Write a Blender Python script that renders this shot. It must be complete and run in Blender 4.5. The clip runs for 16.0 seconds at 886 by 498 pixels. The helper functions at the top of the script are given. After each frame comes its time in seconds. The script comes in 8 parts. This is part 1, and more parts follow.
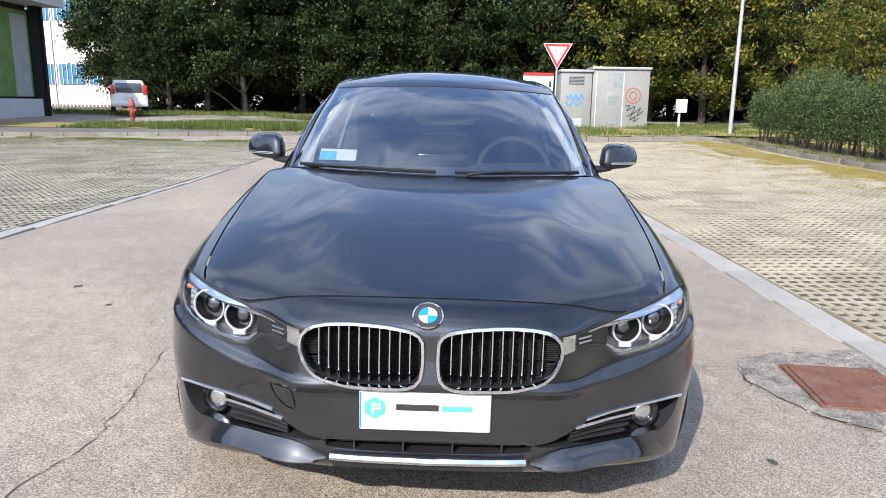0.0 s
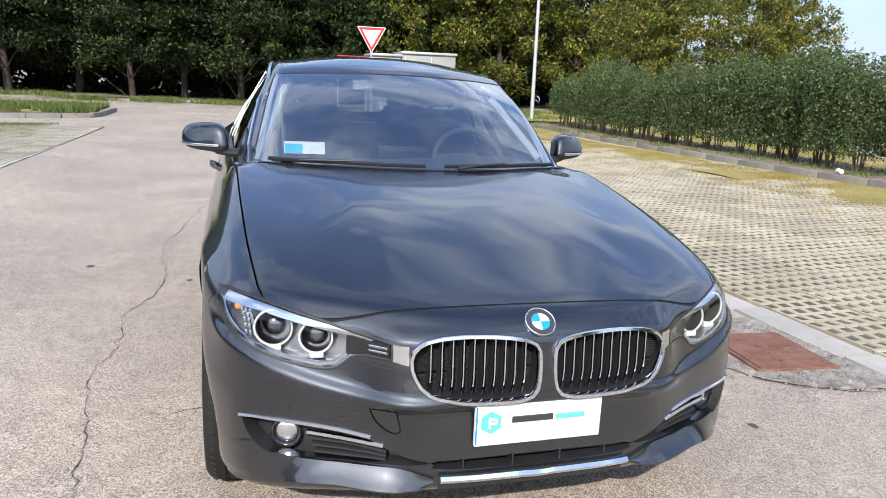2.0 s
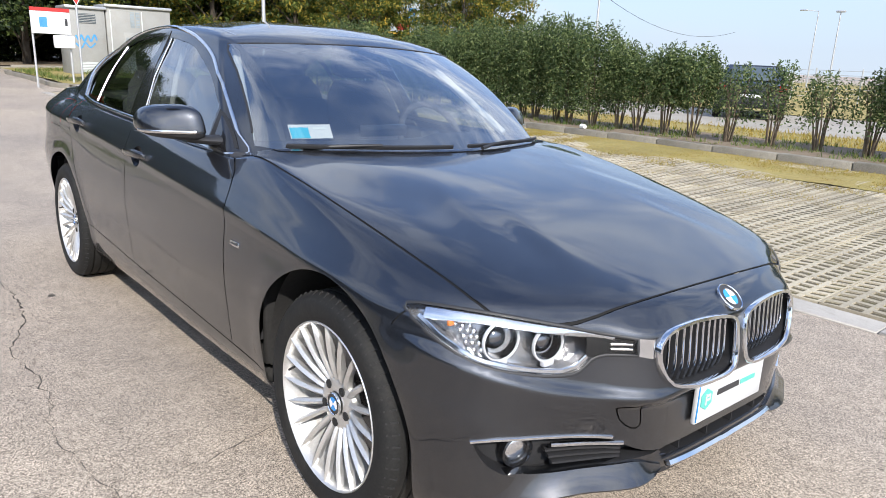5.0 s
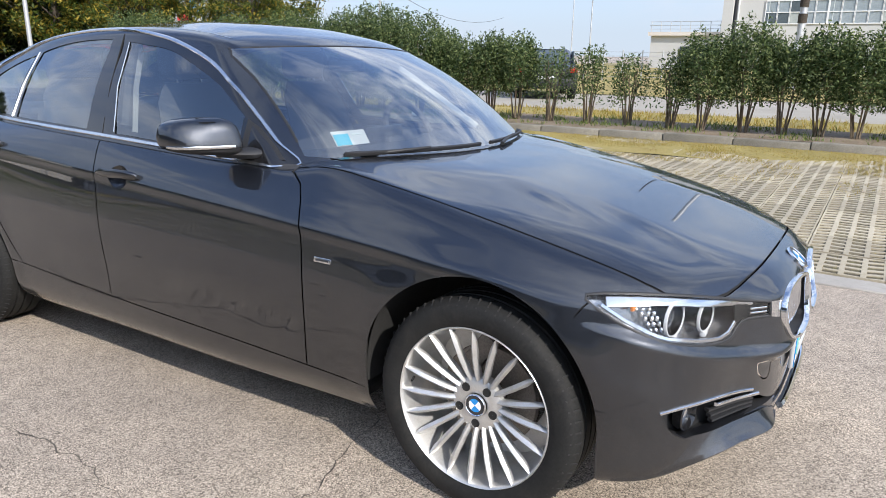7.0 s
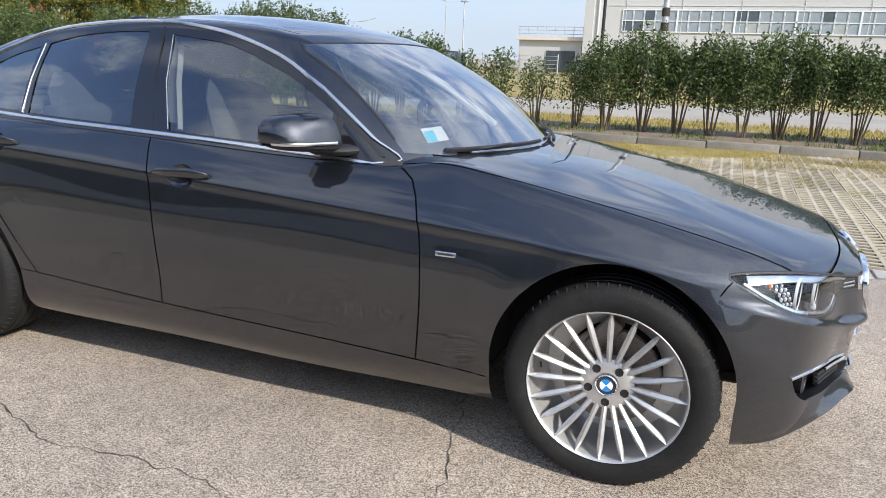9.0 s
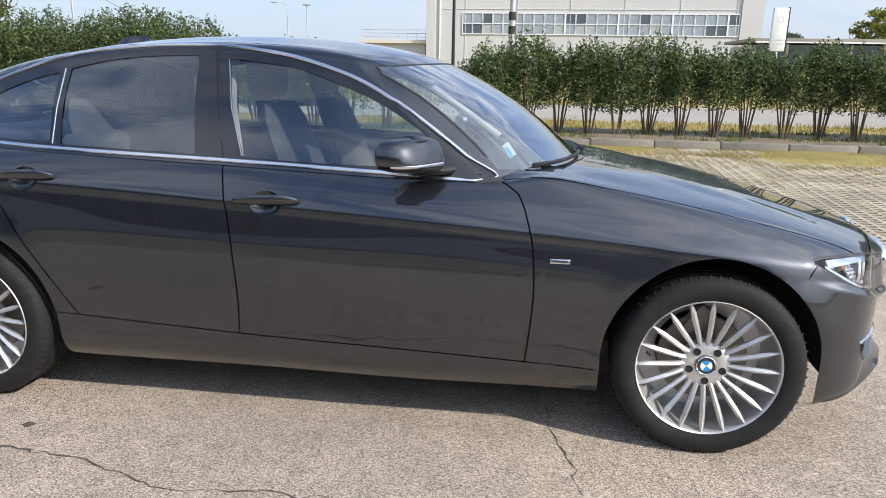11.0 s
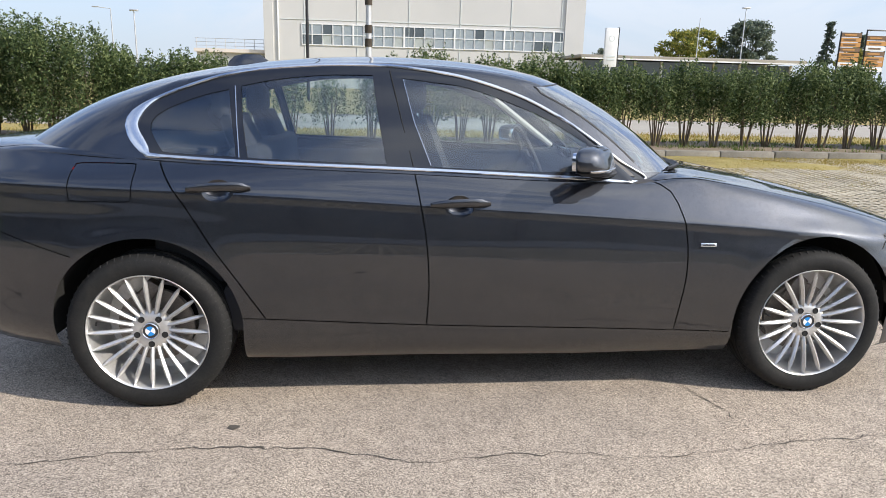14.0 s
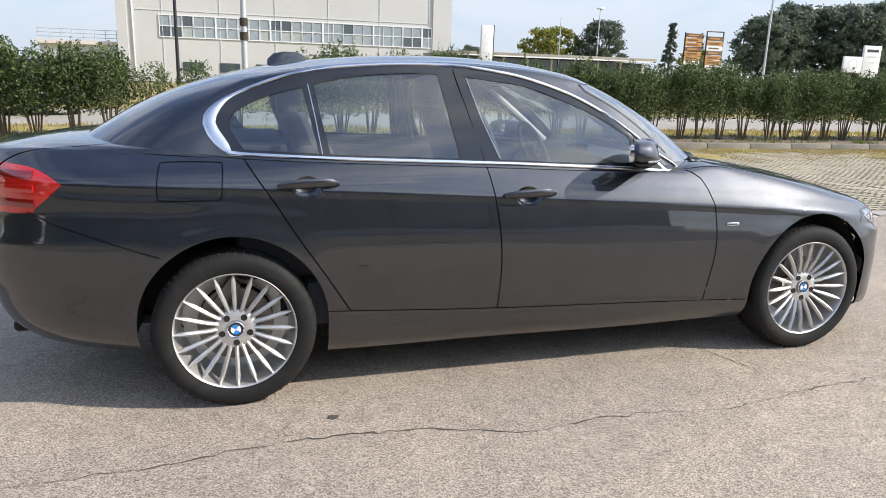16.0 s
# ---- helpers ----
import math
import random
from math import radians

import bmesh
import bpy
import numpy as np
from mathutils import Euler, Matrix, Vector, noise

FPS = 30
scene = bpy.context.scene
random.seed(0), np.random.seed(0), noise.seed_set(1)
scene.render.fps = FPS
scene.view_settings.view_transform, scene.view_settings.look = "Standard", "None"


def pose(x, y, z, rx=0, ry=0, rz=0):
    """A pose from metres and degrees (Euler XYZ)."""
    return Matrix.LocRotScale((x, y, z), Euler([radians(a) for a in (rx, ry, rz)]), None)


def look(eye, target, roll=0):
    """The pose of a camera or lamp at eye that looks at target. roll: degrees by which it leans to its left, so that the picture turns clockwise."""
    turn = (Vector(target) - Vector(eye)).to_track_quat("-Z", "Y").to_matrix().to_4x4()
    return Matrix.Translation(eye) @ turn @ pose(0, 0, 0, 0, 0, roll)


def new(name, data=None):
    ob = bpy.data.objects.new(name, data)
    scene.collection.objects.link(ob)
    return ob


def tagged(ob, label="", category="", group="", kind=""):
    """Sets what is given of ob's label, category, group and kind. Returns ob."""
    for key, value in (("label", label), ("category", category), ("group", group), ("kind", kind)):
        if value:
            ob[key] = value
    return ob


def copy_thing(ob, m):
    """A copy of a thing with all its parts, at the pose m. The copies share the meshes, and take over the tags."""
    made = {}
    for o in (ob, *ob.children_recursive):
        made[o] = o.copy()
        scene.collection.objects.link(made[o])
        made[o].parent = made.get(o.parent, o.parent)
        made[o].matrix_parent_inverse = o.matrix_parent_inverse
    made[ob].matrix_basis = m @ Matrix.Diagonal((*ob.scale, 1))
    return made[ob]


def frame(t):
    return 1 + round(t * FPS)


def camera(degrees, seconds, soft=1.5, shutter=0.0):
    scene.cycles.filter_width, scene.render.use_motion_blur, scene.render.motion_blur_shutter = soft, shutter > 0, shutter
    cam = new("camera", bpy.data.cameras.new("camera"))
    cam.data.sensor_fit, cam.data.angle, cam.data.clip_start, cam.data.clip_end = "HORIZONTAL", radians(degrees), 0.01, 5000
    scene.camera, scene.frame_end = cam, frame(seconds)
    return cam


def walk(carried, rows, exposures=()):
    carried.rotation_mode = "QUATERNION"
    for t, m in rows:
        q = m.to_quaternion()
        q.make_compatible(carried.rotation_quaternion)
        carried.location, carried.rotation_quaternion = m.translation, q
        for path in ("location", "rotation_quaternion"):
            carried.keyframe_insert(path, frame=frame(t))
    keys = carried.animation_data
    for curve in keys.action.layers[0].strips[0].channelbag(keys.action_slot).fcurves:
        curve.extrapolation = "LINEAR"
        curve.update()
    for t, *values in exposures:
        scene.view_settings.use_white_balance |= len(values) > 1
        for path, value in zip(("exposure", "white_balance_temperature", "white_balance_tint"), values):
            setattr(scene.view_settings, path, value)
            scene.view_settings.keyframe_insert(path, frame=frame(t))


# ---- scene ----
cam = camera(65.0, 16.0, soft=0.75)
# the road under the car leans a little: LEVEL turns the car's frame upright
LEVEL = Vector((-0.01571, -0.01047, 1.0)).rotation_difference(Vector((0, 0, 1))).to_matrix().to_4x4()
PATH = [
    (0, (0.03, -2.451, 1.229), (0.023, -0.491, 0.835), 1.8),
    (0.5, (-0.162, -2.454, 1.234), (-0.035, -0.501, 0.823), 1.0),
    (1, (-0.364, -2.434, 1.232), (-0.083, -0.501, 0.807), 2.2),
    (1.5, (-0.54, -2.331, 1.221), (-0.133, -0.419, 0.802), 2.1),
    (2, (-0.736, -2.235, 1.233), (-0.174, -0.362, 0.814), 2.7),
    (2.5, (-0.994, -2.189, 1.224), (-0.262, -0.376, 0.806), 1.1),
    (3, (-1.166, -2.089, 1.216), (-0.295, -0.341, 0.784), 1.8),
    (3.5, (-1.298, -1.918, 1.218), (-0.303, -0.244, 0.763), 0.6),
    (3.7, (-1.35, -1.87, 1.22), (-0.317, -0.22, 0.759), 1.2),
    (5.8, (-2.079, -1.294, 1.247), (-0.616, -0.023, 0.752), 2.3),
    (6, (-2.171, -1.223, 1.246), (-0.651, -0.021, 0.752), 2.3),
    (6.5, (-2.331, -1.068, 1.261), (-0.747, 0.04, 0.749), 1.9),
    (7, (-2.388, -0.886, 1.257), (-0.753, 0.149, 0.752), 0.8),
    (7.5, (-2.453, -0.75, 1.262), (-0.785, 0.228, 0.753), 2.5),
    (8, (-2.614, -0.586, 1.259), (-0.886, 0.295, 0.77), 2.0),
    (8.5, (-2.743, -0.438, 1.26), (-0.972, 0.354, 0.77), 2.2),
    (9, (-2.802, -0.243, 1.234), (-1.0, 0.469, 0.738), 1.7),
    (9.2, (-2.821, -0.15, 1.239), (-1.002, 0.507, 0.73), 2.1),
    (11.3, (-3.186, 0.66, 1.294), (-1.264, 0.917, 0.805), 1.1),
    (11.5, (-3.207, 0.737, 1.3), (-1.282, 0.964, 0.807), 1.6),
    (12, (-3.345, 0.965, 1.3), (-1.404, 1.109, 0.838), 0.6),
    (12.5, (-3.434, 1.179, 1.291), (-1.494, 1.276, 0.815), 0.9),
    (13, (-3.436, 1.38, 1.282), (-1.492, 1.414, 0.812), 0.4),
    (13.5, (-3.479, 1.595, 1.287), (-1.536, 1.552, 0.812), 1.6),
    (14, (-3.594, 1.849, 1.298), (-1.651, 1.69, 0.851), 0.9),
    (14.5, (-3.592, 2.047, 1.291), (-1.661, 1.799, 0.835), 1.9),
    (15, (-3.56, 2.256, 1.295), (-1.643, 1.911, 0.838), 0.7),
    (15.5, (-3.601, 2.51, 1.292), (-1.704, 2.063, 0.842), 1.2),
    (16, (-3.631, 2.729, 1.297), (-1.755, 2.202, 0.843), 1.0),
]
walk(cam, [(t, LEVEL @ look(eye, target, roll)) for t, eye, target, roll in PATH], exposures=((0, 0.39, 5900, 10), (3.5, 0.40, 5980, 10), (7, 0.25, 6020, 10), (10, 0.24, 6110, 10), (16, 0.26, 6240, 10)))

# ---- daylight ----
SUN_FROM = Vector((-0.60, -1.30, 1.0)).normalized()
world = bpy.data.worlds.new("sky")
scene.world = world
world.use_nodes = True
wn, wl = world.node_tree.nodes, world.node_tree.links
sky = wn.new("ShaderNodeTexSky")
sky.sky_type, sky.sun_disc = "NISHITA", False
sky.sun_elevation = math.asin(SUN_FROM.z)
sky.sun_rotation = math.atan2(SUN_FROM.x, SUN_FROM.y)
sky.dust_density, sky.air_density, sky.ozone_density = 0.3, 1.0, 2.6
# thin high cloud over the whole sky
wtc = wn.new("ShaderNodeTexCoord")
wmap = wn.new("ShaderNodeMapping")
wmap.inputs["Scale"].default_value = (1.0, 1.0, 2.2)
wno = wn.new("ShaderNodeTexNoise")
wno.inputs["Scale"].default_value, wno.inputs["Detail"].default_value, wno.inputs["Roughness"].default_value = 3.0, 9.0, 0.60
wno.inputs["Distortion"].default_value = 0.6
wr = wn.new("ShaderNodeValToRGB")
wr.color_ramp.elements[0].position, wr.color_ramp.elements[1].position = 0.43, 0.60
wr.color_ramp.elements[0].color, wr.color_ramp.elements[1].color = (0.05, 0.05, 0.05, 1), (0.80, 0.80, 0.80, 1)
wmix = wn.new("ShaderNodeMix")
wmix.data_type = "RGBA"
wmix.inputs["B"].default_value = (9.4, 9.6, 9.9, 1)
wl.new(wtc.outputs["Generated"], wmap.inputs["Vector"])
wl.new(wmap.outputs["Vector"], wno.inputs["Vector"])
wl.new(wno.outputs["Fac"], wr.inputs["Fac"])
wsep = wn.new("ShaderNodeSeparateXYZ")
whz = wn.new("ShaderNodeMapRange")          # haze thickens towards the horizon
whz.inputs["From Min"].default_value, whz.inputs["From Max"].default_value = 0.03, 0.52
whz.inputs["To Min"].default_value, whz.inputs["To Max"].default_value = 0.94, 0.14
whm = wn.new("ShaderNodeMix")
whm.data_type = "RGBA"
whm.inputs["B"].default_value = (4.0, 4.35, 4.8, 1)
wl.new(wtc.outputs["Generated"], wsep.inputs["Vector"])
wl.new(wsep.outputs["Z"], whz.inputs["Value"])
wl.new(whz.outputs["Result"], whm.inputs["Factor"])
wl.new(wmix.outputs["Result"], whm.inputs["A"])
wtop = wn.new("ShaderNodeMapRange")         # the cloud thins out overhead
wtop.inputs["From Min"].default_value, wtop.inputs["From Max"].default_value = 0.55, 0.90
wtop.inputs["To Min"].default_value, wtop.inputs["To Max"].default_value = 1.0, 0.15
wcl = wn.new("ShaderNodeMath")
wcl.operation = "MULTIPLY"
wl.new(wsep.outputs["Z"], wtop.inputs["Value"])
wl.new(wr.outputs["Color"], wcl.inputs[0])
wl.new(wtop.outputs["Result"], wcl.inputs[1])
wl.new(wcl.outputs["Value"], wmix.inputs["Factor"])
wdeep = wn.new("ShaderNodeMix")            # a clear, deep autumn blue between the clouds
wdeep.data_type, wdeep.blend_type = "RGBA", "MULTIPLY"
wdeep.inputs["Factor"].default_value, wdeep.inputs["B"].default_value = 1.0, (0.98, 1.24, 1.58, 1)
wl.new(sky.outputs["Color"], wdeep.inputs["A"])
wl.new(wdeep.outputs["Result"], wmix.inputs["A"])
wdot = wn.new("ShaderNodeVectorMath")      # thin cloud glows widely round the sun
wdot.operation = "DOT_PRODUCT"
wdot.inputs[1].default_value = SUN_FROM
wgl = wn.new("ShaderNodeMapRange")
wgl.interpolation_type = "SMOOTHSTEP"
wgl.inputs["From Min"].default_value, wgl.inputs["From Max"].default_value = 0.35, 1.0
wgl.inputs["To Min"].default_value, wgl.inputs["To Max"].default_value = 0.0, 0.95
wgc = wn.new("ShaderNodeMapRange")
wgc.inputs["To Min"].default_value, wgc.inputs["To Max"].default_value = 0.30, 1.0
wgm = wn.new("ShaderNodeMath")
wgm.operation = "MULTIPLY"
wglow = wn.new("ShaderNodeMix")
wglow.data_type = "RGBA"
wglow.inputs["B"].default_value = (11.5, 11.8, 12.0, 1)
wl.new(wtc.outputs["Generated"], wdot.inputs[0])
wl.new(wdot.outputs["Value"], wgl.inputs["Value"])
wl.new(wr.outputs["Color"], wgc.inputs["Value"])
wl.new(wgl.outputs["Result"], wgm.inputs[0])
wl.new(wgc.outputs["Result"], wgm.inputs[1])
wl.new(wgm.outputs["Value"], wglow.inputs["Factor"])
wl.new(whm.outputs["Result"], wglow.inputs["A"])
wl.new(wglow.outputs["Result"], wn["Background"].inputs["Color"])
wn["Background"].inputs["Strength"].default_value = 0.14
sun_data = bpy.data.lights.new("sun", "SUN")
sun_data.energy, sun_data.angle, sun_data.color = 5.0, radians(0.6), (1.0, 0.90, 0.775)
sun = new("sun", sun_data)
sun.matrix_world = look(SUN_FROM * 60, (0, 0, 0))

# ---- materials ----
def shader(name):
    m = bpy.data.materials.new(name)
    m.use_nodes = True
    n, l = m.node_tree.nodes, m.node_tree.links
    return m, n, l, n["Principled BSDF"]


def noise_node(n, l, vec, scale, detail=4.0, rough=0.55, dist=0.0):
    t = n.new("ShaderNodeTexNoise")
    t.inputs["Scale"].default_value, t.inputs["Detail"].default_value = scale, detail
    t.inputs["Roughness"].default_value, t.inputs["Distortion"].default_value = rough, dist
    l.new(vec, t.inputs["Vector"])
    return t


def ramp_node(n, l, fac, p0, c0, p1, c1):
    r = n.new("ShaderNodeValToRGB")
    e = r.color_ramp.elements
    e[0].position, e[0].color, e[1].position, e[1].color = p0, (*c0, 1), p1, (*c1, 1)
    l.new(fac, r.inputs["Fac"])
    return r


def mix_node(n, l, fac, a, b, mode="MIX"):
    x = n.new("ShaderNodeMix")
    x.data_type, x.blend_type = "RGBA", mode
    for sock, v in (("Factor", fac), ("A", a), ("B", b)):
        if isinstance(v, (int, float)):
            x.inputs[sock].default_value = v
        elif isinstance(v, tuple):
            x.inputs[sock].default_value = (*v, 1)
        else:
            l.new(v, x.inputs[sock])
    return x.outputs["Result"]


def bump_node(n, l, bs, height, strength, dist):
    b = n.new("ShaderNodeBump")
    b.inputs["Strength"].default_value, b.inputs["Distance"].default_value = strength, dist
    l.new(height, b.inputs["Height"])
    l.new(b.outputs["Normal"], bs.inputs["Normal"])
    return b


def surface(name, c0, c1, big=1.5, fine=60.0, rough=0.7, metal=0.0, bump=0.3, depth=0.002, vary=0.0, coat=0.0, spec=0.5, dirt=None, dirt_amount=0.0):
    """Two-scale noise between two colours, fine relief, optional stains and a shift from piece to piece."""
    m, n, l, bs = shader(name)
    tc = n.new("ShaderNodeTexCoord").outputs["Object"]
    a, b = noise_node(n, l, tc, big, 5, 0.6, 0.3), noise_node(n, l, tc, fine, 3, 0.6)
    f = mix_node(n, l, 0.45, a.outputs["Fac"], b.outputs["Fac"])
    r = ramp_node(n, l, f, 0.36, c0, 0.64, c1).outputs["Color"]
    if dirt:
        d = noise_node(n, l, tc, big * 2.7, 6, 0.7, 0.8)
        dr = ramp_node(n, l, d.outputs["Fac"], 0.5, (0, 0, 0), 0.75, (dirt_amount,) * 3)
        r = mix_node(n, l, dr.outputs["Color"], r, dirt)
    if vary:
        info = n.new("ShaderNodeObjectInfo")
        vr = ramp_node(n, l, info.outputs["Random"], 0.0, (1 - vary,) * 3, 1.0, (1 + vary * 0.4,) * 3)
        r = mix_node(n, l, 1.0, r, vr.outputs["Color"], "MULTIPLY")
    l.new(r, bs.inputs["Base Color"])
    bs.inputs["Roughness"].default_value, bs.inputs["Metallic"].default_value = rough, metal
    bs.inputs["Coat Weight"].default_value, bs.inputs["Specular IOR Level"].default_value = coat, spec
    if bump:
        bump_node(n, l, bs, b.outputs["Fac"], bump, depth)
    return m


def paint_material():
    m, n, l, bs = shader("grey_metallic_paint")
    tc = n.new("ShaderNodeTexCoord").outputs["Object"]
    flake = noise_node(n, l, tc, 1400, 1, 0.5)
    dust = noise_node(n, l, tc, 7.0, 6, 0.65, 0.4)
    col = ramp_node(n, l, flake.outputs["Fac"], 0.35, (0.014, 0.0150, 0.018), 0.7, (0.064, 0.069, 0.082)).outputs["Color"]
    dr = ramp_node(n, l, dust.outputs["Fac"], 0.45, (0.0,) * 3, 0.8, (0.05,) * 3)
    col = mix_node(n, l, dr.outputs["Color"], col, (0.20, 0.18, 0.15))
    sp = n.new("ShaderNodeSeparateXYZ")
    l.new(tc, sp.inputs["Vector"])
    film = noise_node(n, l, tc, 26.0, 5, 0.7, 0.6)
    lowz = n.new("ShaderNodeMapRange")         # thin road film thrown up over the sills
    lowz.inputs["From Min"].default_value, lowz.inputs["From Max"].default_value = 0.40, 0.20
    l.new(sp.outputs["Z"], lowz.inputs["Value"])
    fm = n.new("ShaderNodeMath")
    fm.operation = "MULTIPLY"
    fr = ramp_node(n, l, film.outputs["Fac"], 0.30, (0.02,) * 3, 0.75, (0.16,) * 3)
    l.new(lowz.outputs["Result"], fm.inputs[0])
    l.new(fr.outputs["Color"], fm.inputs[1])
    col = mix_node(n, l, fm.outputs["Value"], col, (0.16, 0.135, 0.105))
    l.new(col, bs.inputs["Base Color"])
    bs.inputs["Metallic"].default_value, bs.inputs["Roughness"].default_value = 0.96, 0.43
    bs.inputs["Specular IOR Level"].default_value = 0.4
    bs.inputs["Coat Weight"].default_value, bs.inputs["Coat Roughness"].default_value, bs.inputs["Coat IOR"].default_value = 1.0, 0.005, 1.72
    return m


def glass_material(name, tint, rough=0.0, gloss=0.29, edge=3.6):
    """A thin pane: a clear film that lets most light through, with mirror gloss over it."""
    m = bpy.data.materials.new(name)
    m.use_nodes = True
    n, l = m.node_tree.nodes, m.node_tree.links
    n.remove(n["Principled BSDF"])
    tr, gl, mx, lw = n.new("ShaderNodeBsdfTransparent"), n.new("ShaderNodeBsdfGlossy"), n.new("ShaderNodeMixShader"), n.new("ShaderNodeLayerWeight")
    pw, ma = n.new("ShaderNodeMath"), n.new("ShaderNodeMath")
    lw.inputs["Blend"].default_value = 0.5
    pw.operation, ma.operation = "POWER", "MULTIPLY_ADD"
    pw.inputs[1].default_value, ma.inputs[1].default_value, ma.inputs[2].default_value = edge, 1 - gloss, gloss
    l.new(lw.outputs["Facing"], pw.inputs[0])
    l.new(pw.outputs["Value"], ma.inputs[0])
    tr.inputs["Color"].default_value = (*tint, 1)
    gl.inputs["Roughness"].default_value = rough
    l.new(ma.outputs["Value"], mx.inputs["Fac"])
    l.new(tr.outputs["BSDF"], mx.inputs[1])
    l.new(gl.outputs["BSDF"], mx.inputs[2])
    l.new(mx.outputs["Shader"], n["Material Output"].inputs["Surface"])
    return m


PAINT = paint_material()
GLASS = glass_material("window_glass", (0.74, 0.81, 0.80), gloss=0.24, edge=1.7)
SIDEGLASS = glass_material("side_window_glass", (0.84, 0.93, 0.93), gloss=0.16, edge=2.4)
LENS = glass_material("lamp_lens", (0.95, 0.96, 0.97), gloss=0.03)
CHROME = surface("chrome", (0.72, 0.73, 0.75), (0.82, 0.83, 0.85), 9, 300, 0.08, 1.0, 0.0)
SATIN = surface("satin_chrome", (0.66, 0.67, 0.69), (0.76, 0.77, 0.78), 9, 300, 0.22, 1.0, 0.0)
DARKCHROME = surface("dark_chrome", (0.20, 0.20, 0.21), (0.28, 0.28, 0.29), 9, 300, 0.10, 1.0, 0.0)
REFLECTOR = surface("lamp_reflector", (0.70, 0.71, 0.73), (0.80, 0.81, 0.83), 14, 200, 0.16, 1.0, 0.0)
LAMPGREY = surface("lamp_grey", (0.34, 0.34, 0.35), (0.50, 0.50, 0.51), 14, 200, 0.24, 0.85, 0.0)
BLACK = surface("black_plastic", (0.012, 0.012, 0.013), (0.022, 0.022, 0.024), 8, 260, 0.55, 0.0, 0.25, 0.0006)
GLOSSBLACK = surface("gloss_black", (0.008, 0.008, 0.009), (0.012, 0.012, 0.013), 8, 200, 0.12, 0.0, 0.0, coat=0.6)
GAP = surface("dark_gap", (0.004, 0.004, 0.004), (0.007, 0.007, 0.007), 8, 100, 0.9, 0.0, 0.0)
LINER = surface("wheel_liner", (0.010, 0.010, 0.010), (0.020, 0.019, 0.018), 6, 80, 0.9, 0.0, 0.3, 0.001)
RUBBER = surface("tyre_rubber", (0.009, 0.009, 0.009), (0.017, 0.017, 0.016), 5, 120, 0.75, 0.0, 0.25, 0.0008, spec=0.3, dirt=(0.07, 0.062, 0.050), dirt_amount=0.18)
ALLOY = surface("silver_alloy", (0.58, 0.575, 0.56), (0.68, 0.67, 0.65), 7, 220, 0.42, 0.75, 0.0, coat=0.3, dirt=(0.30, 0.26, 0.21), dirt_amount=0.30)
BRAKE = surface("brake_steel", (0.16, 0.14, 0.12), (0.30, 0.27, 0.24), 8, 160, 0.5, 0.8, 0.2)
TRIM = surface("cabin_trim", (0.020, 0.020, 0.022), (0.034, 0.034, 0.037), 6, 240, 0.75, 0.0, 0.25, 0.0006)
CLOTH = surface("seat_cloth", (0.022, 0.022, 0.024), (0.045, 0.045, 0.048), 5, 320, 0.95, 0.0, 0.4, 0.0008)
LINING = surface("roof_lining", (0.30, 0.30, 0.30), (0.38, 0.38, 0.37), 5, 300, 0.95, 0.0, 0.3, 0.0006)
PALETRIM = surface("pillar_trim", (0.45, 0.45, 0.44), (0.54, 0.54, 0.52), 5, 300, 0.85, 0.0, 0.2, 0.0006)
BELT = surface("belt_webbing", (0.17, 0.17, 0.17), (0.22, 0.22, 0.215), 6, 300, 0.9, 0.0, 0.2, 0.0005)
WHITE = surface("white_print", (0.50, 0.51, 0.515), (0.56, 0.56, 0.56), 9, 200, 0.45, 0.0, 0.0)
TEAL = surface("teal_print", (0.10, 0.42, 0.36), (0.13, 0.48, 0.41), 9, 200, 0.45, 0.0, 0.0)
CYAN = surface("cyan_print", (0.02, 0.33, 0.48), (0.03, 0.40, 0.55), 9, 200, 0.45, 0.0, 0.0)
INK = surface("dark_print", (0.025, 0.025, 0.027), (0.04, 0.04, 0.042), 9, 200, 0.45, 0.0, 0.0)
GREYINK = surface("grey_print", (0.55, 0.60, 0.58), (0.62, 0.66, 0.64), 9, 200, 0.5, 0.0, 0.0)
BLUE = surface("blue_enamel", (0.012, 0.22, 0.60), (0.018, 0.27, 0.68), 9, 200, 0.15, 0.0, 0.0, coat=0.8)
ENAMEL = surface("white_enamel", (0.78, 0.79, 0.80), (0.84, 0.84, 0.84), 9, 200, 0.15, 0.0, 0.0, coat=0.8)
AMBER = surface("amber_plastic", (0.55, 0.17, 0.03), (0.66, 0.22, 0.05), 20, 200, 0.2, 0.0, 0.0, coat=0.6)
REDLENS = surface("red_lens", (0.46, 0.010, 0.008), (0.62, 0.018, 0.012), 14, 200, 0.12, 0.0, 0.0, coat=1.0)
REDDARK = surface("dark_red_lens", (0.20, 0.006, 0.006), (0.28, 0.010, 0.008), 14, 200, 0.15, 0.0, 0.0, coat=1.0)


